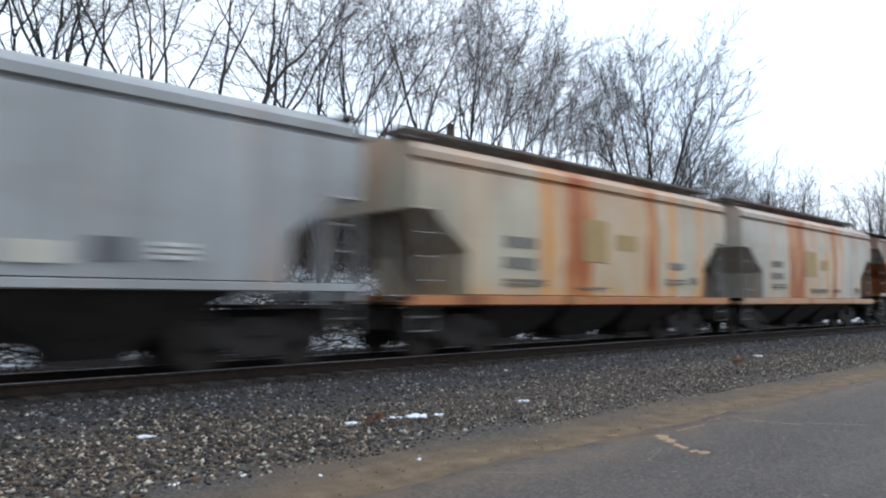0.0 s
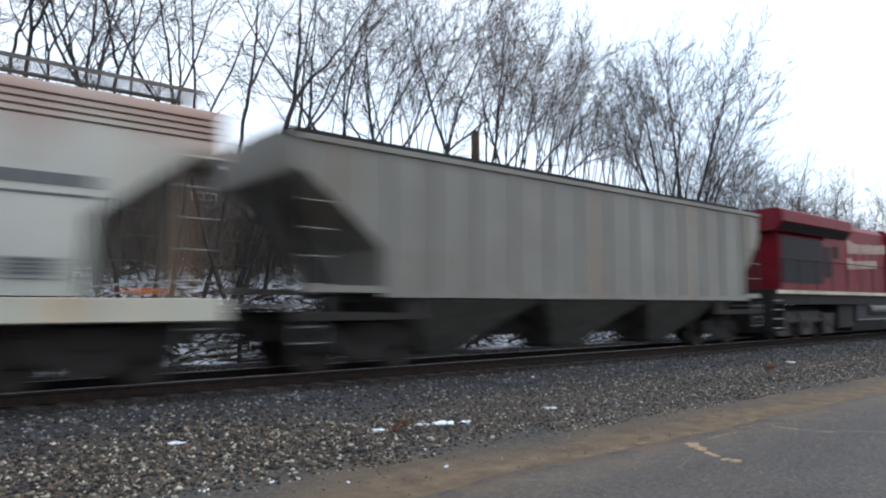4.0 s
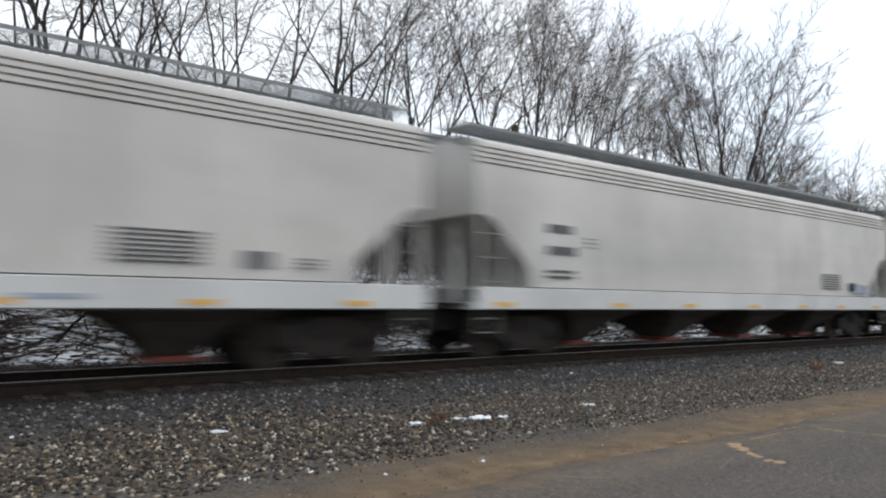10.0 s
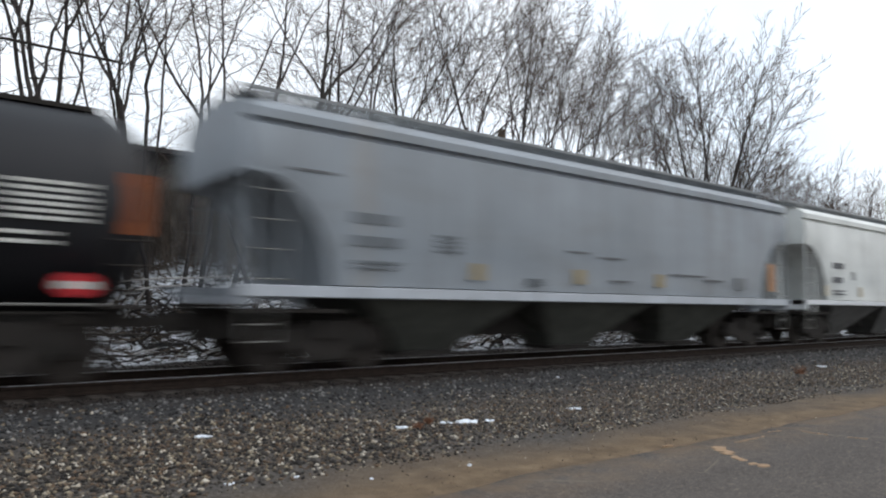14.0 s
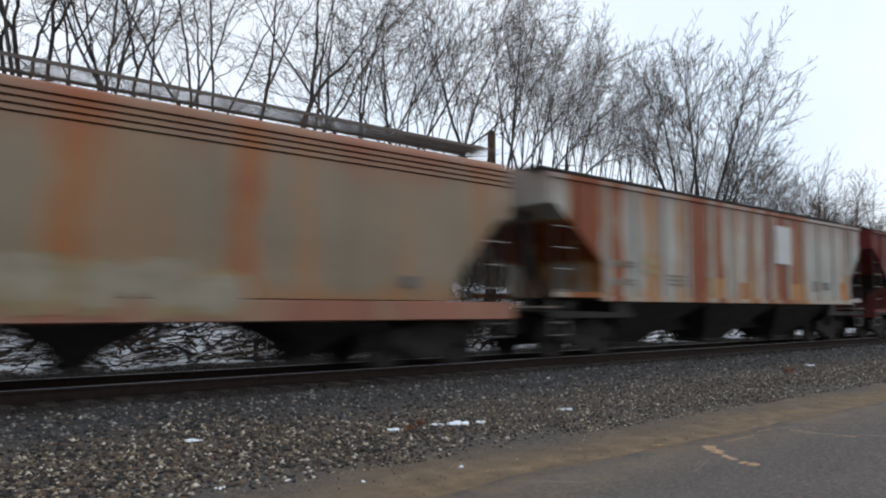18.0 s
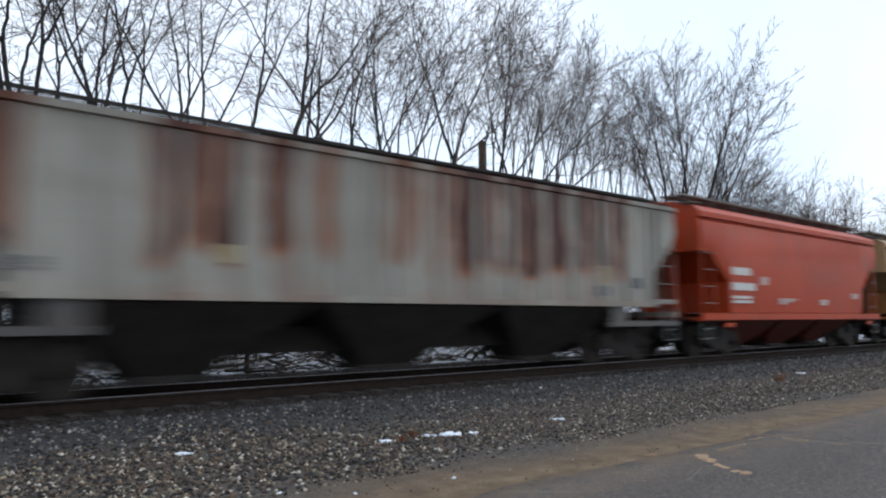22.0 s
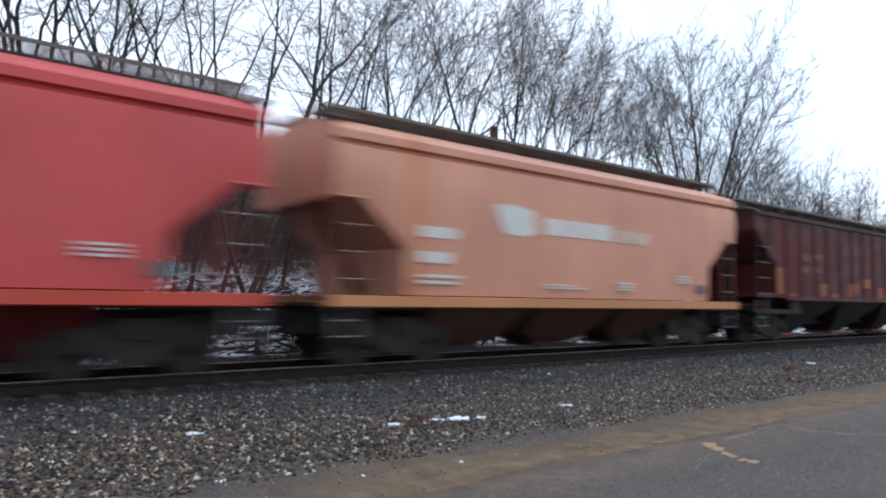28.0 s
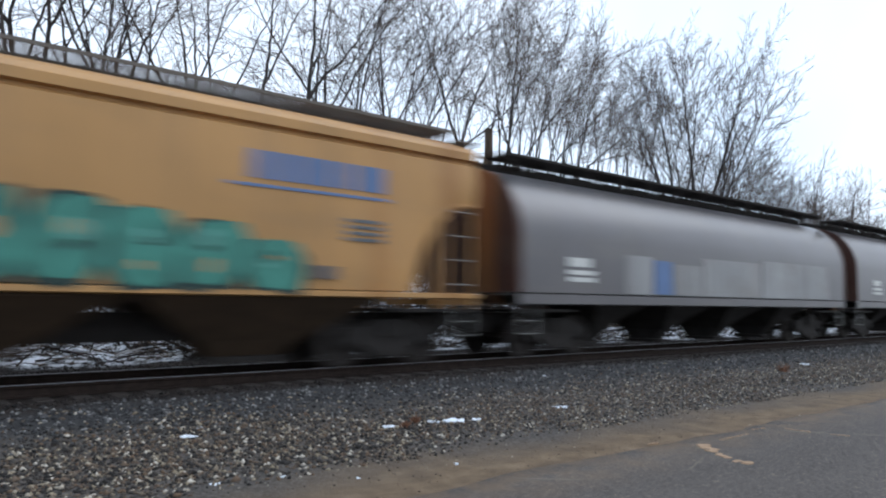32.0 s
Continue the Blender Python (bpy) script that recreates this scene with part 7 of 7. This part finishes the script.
# 29: bright red ribbed
P = paint("coral_red_paint", lin(222, 106, 88), 0.0, 0.16, 241, fade=0.10)
# the bays carry on the coral red, darkened as shaded from above
c = couple(29, hopper(span(29), roof=paint("dull_red_walk", lin(120, 52, 46), 0, 0.3, 2), label="coral-red ribbed hopper with white stencils, red to the bays", kind="ribbed", body=P, cut="steep", ribs=14, cut_z=3.6, floor=1.40, eave=4.02, board=4.34, bay=paint("shaded_coral_bay", lin(124, 50, 42), 0, 0.3, 9), end_mat=paint("deep_red_end", lin(150, 44, 44), 0, 0.2, 3), deck=P))
for x0, z0 in ((-4.65, 2.85), (-3.85, 2.85), (-4.65, 2.40), (-3.85, 2.40)):
    bars(c, x0, z0, [(0.55, 0.17)], M_WHITE, y=YR)
bars(c, -4.6, 1.83, [(0.5, 0.10)], M_WHITE, y=YR)
bars(c, -3.8, 1.82, [(0.45, 0.10)], M_WHITE, y=YR)
bars(c, -2.9, 2.68, [(0.32, 0.04)] * 4, M_WHITE, gap=0.8)
for xx in (-3.8, -1.3, 2.3, 4.8, 6.4):
    plaque(c, xx, 1.42, 0.5, 0.10, M_YELLOW, "reflector")
plaque(c, -6.1, 1.76, 0.5, 0.20, M_YELLOW, "reflector")
bars(c, -0.35, 2.03, [(0.4, 0.16)], M_WHITE)
bars(c, 0.55, 1.98, [(0.5, 0.05)] * 4, M_INK, gap=0.9)
bars(c, 2.4, 2.0, [(0.45, 0.06)] * 5, M_WHITE, gap=0.6)
plaque(c, 6.62, 1.63, 0.36, 0.3, M_INK)
plaque(c, 7.25, 1.62, 0.36, 0.18, M_YELLOW, "reflector")

# 30: yellow ochre with graffiti
P = paint("ochre_yellow_paint", lin(194, 146, 88), 0.0, 0.3, 251, halo=lin(160, 108, 58), bands=[(6.0, 6.4, 0.3), (7.6, 8.1, 0.35)])
TEAL = plain("teal_spray", lin(70, 132, 116), 0.6, 0, 0.25)
DTEAL = plain("dark_teal_spray", lin(40, 60, 54), 0.6, 0, 0.25)
NAVY = plain("blue_marking_paint", lin(96, 118, 156), 0.6, 0, 0.15)
WSP = plain("white_grey_spray", lin(170, 168, 164), 0.6, 0, 0.25)
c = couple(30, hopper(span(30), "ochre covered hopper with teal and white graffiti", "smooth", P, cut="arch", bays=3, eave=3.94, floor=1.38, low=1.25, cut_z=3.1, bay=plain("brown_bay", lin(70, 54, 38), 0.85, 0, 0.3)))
mural(c, -4.7, -0.2, 1.30, 2.45, WSP, SPRAY_DARK, 252, 6, (plain("red_brown_spray", lin(146, 84, 66), 0.6, 0, 0.2), SPRAY_DARK, M_WHITE), "white and red-brown sprayed letters", -(SIDE + 0.024))
mural(c, 0.0, 5.05, 1.28, 2.75, TEAL, DTEAL, 253, 5, (P, plain("light_teal_spray", lin(104, 158, 144), 0.6, 0, 0.25), DTEAL), "large teal sprayed letters", -(SIDE + 0.024), 2.2)
for x0, w in ((4.1, 0.3), (4.5, 0.42), (5.0, 0.5), (5.6, 0.3), (6.05, 0.55)):
    plaque(c, x0, 3.1, w, 0.45, NAVY, "name_letter")
plaque(c, 3.75, 2.96, 2.95, 0.05, NAVY, "underline")
bars(c, 5.85, 2.6, [(0.75, 0.06)] * 4, SMUDGE, gap=0.8)
plaque(c, 5.25, 1.55, 0.4, 0.22, M_INK)
bars(c, -5.6, 2.2, [(0.8, 0.08)] * 2, SMUDGE)

# 31, 32: round-sided grey cars with brown ends
for i in (31, 32):
    P = paint("dull_silver_paint_%s" % "ab"[i - 31], lin(92, 87, 88), 0.0, 0.5, 260 + i, rough=0.34, spec=0.7)
    c = couple(i, hopper(span(i), "dull silver round-sided hopper with rusty brown ends", "round", P, cut="none", bays=4, eave=4.20, board=4.50, floor=1.42, end_mat=paint("rusty_end_%s" % "ab"[i - 31], lin(72, 46, 38), 0.2, 0.4, i), low=1.16, roof=M_UNDER))
    x1 = (span(i) - 1.24) / 2
    for sx in (-1, 1):
        bm = bmesh.new()
        prof = outline("round", 1.42, 4.2)
        ring = [(-w * 1.012, z) for w, z in prof] + [(w * 1.012, z) for w, z in prof[::-1][1:]]
        slab(bm, ring, 0, *sorted((sx * (x1 - 0.02), sx * (x1 + 0.10))))
        part("end_plate", bm, bpy.data.materials["rusty_end_%s" % "ab"[i - 31]], c, "rusty brown rounded end plate")
    PALE = paint("pale_patch_%s" % "ab"[i - 31], lin(158, 156, 154), 0.06, 0.6, 262 + i, rust_c=lin(92, 62, 50), halo=lin(130, 112, 100))
    for z, h, w in ((2.22, 0.20, 0.75), (1.94, 0.10, 0.9), (1.78, 0.10, 0.9)):
        plaque(c, -6.4, z - h, w, h, M_WHITE, "lettering", -1.612)
    plaque(c, -3.1, 1.45, 0.75, 0.85, NAVY, "blue_patch", -1.616, "faded blue painted patch")
    for x0, x1, z0, z1 in ((-4.3, -3.2, 1.44, 2.38), (-2.2, -0.9, 1.44, 2.24), (-0.8, 2.4, 1.44, 2.46), (2.55, 7.3, 1.44, 2.55)):
        plaque(c, x0, z0, x1 - x0, z1 - z0, PALE, "painted_patch", -1.608, "pale painted-over patch")

# ---- the bank beyond the track ----
M_SNOW = plain("old_snow", lin(232, 236, 242), 0.7, 0, 0.05, 6, 0.3)
M_PALE = bark("snow_dusted_wood", lin(150, 144, 138), lin(200, 198, 196))
M_BRUSH = bark("grey_brown_brush", lin(84, 75, 68), lin(132, 120, 110))
M_LOG = bark("dead_wood", lin(60, 50, 42), lin(120, 104, 88))


def stick_field(name, n, seed, y0, y1, x0=-4, x1=48, label="", rise=0.22, reach=(0.25, 1.5), mat=None, girth=(0.006, 0.022)):
    g = np.random.default_rng(seed)
    V, F = [], []
    xs_, ys_ = x0 + (x1 - x0) * g.random(n), y0 + (y1 - y0) * g.random(n) ** 0.9
    zs_ = height(xs_, ys_)
    for i in range(n):
        a = g.random() * 2 * np.pi
        ln = g.uniform(*reach)
        up = abs(g.normal(0, 0.22)) if rise < 1 else rise * g.uniform(0.6, 1.6)
        d = np.array([np.cos(a), np.sin(a) * 0.6, up])
        d /= np.linalg.norm(d)
        r = g.uniform(*girth)
        p = np.array([xs_[i], ys_[i], zs_[i] + 0.01])
        s = np.cross(d, [0, 0, 1.0])
        s /= np.linalg.norm(s) + 1e-9
        u = np.cross(s, d)
        mid = p + d * ln * 0.5 + s * g.normal(0, 0.05) * ln
        o = i * 9
        for c, k in ((p, 1.0), (mid, 0.8), (p + d * ln, 0.35)):
            for w in (0, 2.1, 4.2):
                V.append(c + r * k * (np.cos(w) * s + np.sin(w) * u))
        for q in (0, 3):
            for j in range(3):
                F.append((o + q + j, o + q + (j + 1) % 3, o + q + 3 + (j + 1) % 3, o + q + 3 + j))
    ob = new(name, sheet(name, V, F, mat or M_LOG))
    return tagged(ob, label, "brushwood", kind="stuff")


stick_field("dead_brush", 4200, 47, 16.3, 19.5, -5, 22, "dark broken sticks lying over the snow", reach=(0.2, 0.9), mat=M_BARK)
stick_field("dead_boughs", 620, 49, 16.35, 18.6, -6, 34, "thick dark boughs lying half under the snow", reach=(0.5, 1.9), mat=M_BARK, girth=(0.02, 0.055))
stick_field("snowy_boughs", 260, 50, 16.35, 18.6, -6, 34, "boughs with a crust of snow on the bank", reach=(0.5, 1.6), mat=M_PALE, girth=(0.012, 0.03))
stick_field("fallen_branches", 4200, 41, 16.3, 21.0, label="tangle of fallen branches and brush on the bank")
stick_field("scrub", 6500, 48, 20.2, 23.5, -8, 24, "leafless scrub in front of the building", 1.7, (0.9, 2.6), M_BRUSH)
stick_field("undergrowth", 15000, 46, 19.6, 25.0, -6, 60, "dense leafless brown undergrowth on the bank", 2.2, (0.7, 2.2), M_BRUSH)
x, y, g = scatter(2600, -4, 46, 16.8, 20.5, 42, 1.0)
k = lattice(x * 1.3, y * 1.6) > -0.1
x, y = x[k], y[k]
stone_field("snow_patches", "patches of old snow between the fallen branches", M_SNOW, x, y, np.random.default_rng(43).uniform(0.06, 0.26, len(x)), 44, 0.28, 0.2)

# long pale branches fallen across the foot of the bank
for x0, y0, z0, x1, y1, z1 in ((3.75, 17.0, 1.98, 6.8, 17.0, 2.33), (4.4, 17.1, 1.80, 5.9, 17.0, 2.12), (6.3, 17.0, 0.9, 7.6, 16.8, 1.2), (6.1, 16.6, 0.31, 8.1, 16.6, 0.70), (4.35, 16.6, 0.34, 5.05, 16.6, 0.64)):
    bm = bmesh.new()
    tube(bm, [(x0 + (x1 - x0) * f, y0 + (y1 - y0) * f, z0 + (z1 - z0) * f + 0.05 * math.sin(f * 5)) for f in (0, 0.25, 0.5, 0.75, 1)], 0.024, 6)
    rod(bm, (x0 + (x1 - x0) * 0.3, y0, z0 + (z1 - z0) * 0.3), (x0 - 0.2, y0 + 0.2, min(z0, z1) - 0.9), 0.02, 6, 0.03)
    ob = new("fallen_branch", mesh_of("fallen_branch", bm, M_PALE))
    tagged(ob, "long pale fallen branch leaning on the snowy bank", "branch", "fallen branches")

# marker stakes at the foot of the bank, just past the far rail
for name, label, x0, top_z, r, mat in (("marker_stake", "thin white-painted marker stake on the snowy bank", 7.78, 1.2, 0.018, M_WHITE), ("short_post", "short dark weathered post on the snowy bank", 7.5, 0.86, 0.06, M_BARK)):
    zg = ground_z(x0, 16.3)
    bm = bmesh.new()
    rod(bm, (0, 0, -0.2), (0.01, 0, top_z - zg), r, 8, r * 0.9)
    ob = new(name, mesh_of(name, bm, mat))
    ob.location = (x0, 16.3, zg)
    tagged(ob, label, "post")

# grey shed with a low-pitched roof up on the bank
M_SIDING = plain("grey_board_siding", lin(112, 107, 101), 0.8, 0, 0.2)
M_ROOF = plain("dark_shingle_roof", lin(82, 80, 80), 0.85, 0, 0.25)
shed = thing("building", "low grey building with a dark shallow-pitched roof on the bank", "building")
for y0, y1, x0, x1 in ((24.0, 24.2, -6.0, 11.0), (31.8, 32.0, -6.0, 11.0)):
    part("wall", boxes((x0, x1, y0, y1, 2.6, 6.55)), M_SIDING, shed)
for x0, x1 in ((-6.2, -6.0), (11.0, 11.2)):
    bm = bmesh.new()
    slab(bm, [(24.0, 2.6), (32.0, 2.6), (32.0, 6.55), (28.0, 7.4), (24.0, 6.55)], 0, x0, x1)
    part("gable_wall", bm, M_SIDING, shed)
for sg in (-1, 1):
    bm = bmesh.new()
    slab(bm, [(28.0, 7.44), (28.0, 7.60), (28.0 + sg * 4.7, 6.62), (28.0 + sg * 4.7, 6.46)], 0, -6.8, 11.8)
    part("roof", bm, M_ROOF, shed)
for xx in np.arange(-5.8, 9.0, 0.4):
    part("batten", boxes((xx, xx + 0.05, 23.975, 23.998, 2.7, 6.5)), M_SIDING, shed)

win = part("window", boxes((9.15, 10.05, 23.95, 24.0, 5.12, 5.64)), plain("white_window_frame", lin(206, 208, 208), 0.5, 0, 0.08), shed, "white-framed window")
for x0, z0 in ((9.20, 5.16), (9.63, 5.16), (9.20, 5.40), (9.63, 5.40)):
    part("pane", boxes((x0, x0 + 0.37, 23.945, 23.97, z0, z0 + 0.19)), plain("dark_pane", lin(44, 48, 52), 0.1, 0, 0.1, spec=0.6) if (x0, z0) == (9.20, 5.16) else bpy.data.materials["dark_pane"], win)

# broken-off pole among the trees
pole = thing("pole_stump", "grey weathered pole cut off short among the trees", "pole")
px, py = 0.945 * 18.4, 18.4
bm = bmesh.new()
rod(bm, (0, 0, -0.3), (0, 0, 8.0 - ground_z(px, py)), 0.17, 10, 0.15)
part("shaft", bm, M_LOG, pole)
pole.location = (px, py, ground_z(px, py))

# far woods closing the line
wood = make_tree(900, [(0, -0.1, 0, 0.10, 14.0), (0.3, 0.25, 0.1, 0.09, 12.5)], style="upright", wind=0.3, thin=0.011, top=14.0)
tagged(wood, "distant bare tree in the woods down the line", "tree", "distant woods")
g = random.Random(77)
first = True
for k in range(46):
    a = radians(g.uniform(66, 84))
    d = g.uniform(85, 150)
    x, y = d * math.sin(a), d * math.cos(a) * 1.0
    if abs(y - TRACK_Y) < 5:
        y += 9
    m = pose(x, y, ground_z(x, y) - 0.2, 0, 0, g.uniform(0, 360))
    if first:
        wood.matrix_basis = m
        first = False
    else:
        copy_thing(wood, m)

# scraps of snow and dry tufts on the verge
SNOW = [(6.18, 7.21, 0.13), (5.2, 7.3, 0.09), (2.98, 8.05, 0.07), (2.46, 5.98, 0.045), (8.29, 7.25, 0.075), (3.56, 5.42, 0.03), (6.5, 7.1, 0.07), (5.9, 7.3, 0.08), (3.03, 5.87, 0.03), (19.3, 8.3, 0.10), (10.4, 9.4, 0.05), (4.6, 5.3, 0.03), (1.4, 5.2, 0.04), (1.0, 8.6, 0.05)]
for k, (x, y, r) in enumerate(SNOW):
    bm = bmesh.new()
    lump = random.Random(k + 60)
    for j in range(3 + int(r * 50)):
        ball = bmesh.ops.create_icosphere(bm, subdivisions=2, radius=1)["verts"]
        rr = r * lump.uniform(0.2, 0.5)
        at = Vector((lump.gauss(0, 0.6) * r, lump.gauss(0, 0.35) * r, 0))
        for v in ball:
            q = noise.noise(v.co * 1.7 + Vector((k * 3.1, j * 2.2, 0)))
            v.co = at + Vector((v.co.x * rr * 1.3, v.co.y * rr, v.co.z * rr * 0.5)) * (1 + 0.8 * q)
    ob = new("snow_clump", mesh_of("snow_clump", bm, M_SNOW, True))
    x, y = x * SCALE, y * SCALE
    ob.location = (x, y, ground_z(x, y) + r * 0.12)
    ob.rotation_euler.z = k * 1.3
    tagged(ob, "small clump of old white snow on gravel", "snow clump", "snow clumps on the verge", "stuff")
M_DRY = plain("dry_weed", lin(122, 84, 62), 0.9, 0, 0.3)
for k, (x, y, r) in enumerate([(17.22, 7.92, 0.2), (5.7, 7.4, 0.10), (5.35, 7.15, 0.09)]):
    bm = bmesh.new()
    gg = random.Random(k)
    for j in range(60):
        a, w = gg.random() * 6.28, gg.uniform(0.2, 1.0)
        rod(bm, (gg.gauss(0, 0.25) * r, gg.gauss(0, 0.25) * r, 0), (math.cos(a) * r * w, math.sin(a) * r * w, r * gg.uniform(0.4, 1.0)), 0.006, 3, 0.002)
    ob = new("dry_tuft", mesh_of("dry_tuft", bm, M_DRY))
    x, y = x * SCALE, y * SCALE
    ob.location = (x, y, ground_z(x, y))
    tagged(ob, "dry reddish-brown weed tuft on the gravel verge", "weed", "dry tufts on the verge")


# ---- what moves ----
def motions():
    times = [0, 2, 4, 8, 12, 16, 20, 24, 28, 30, 32]
    for car, at in TRAIN:
        walk(car, [(t, pose(at - travelled(t), TRACK_Y, RAIL_Z)) for t in times])


motions()
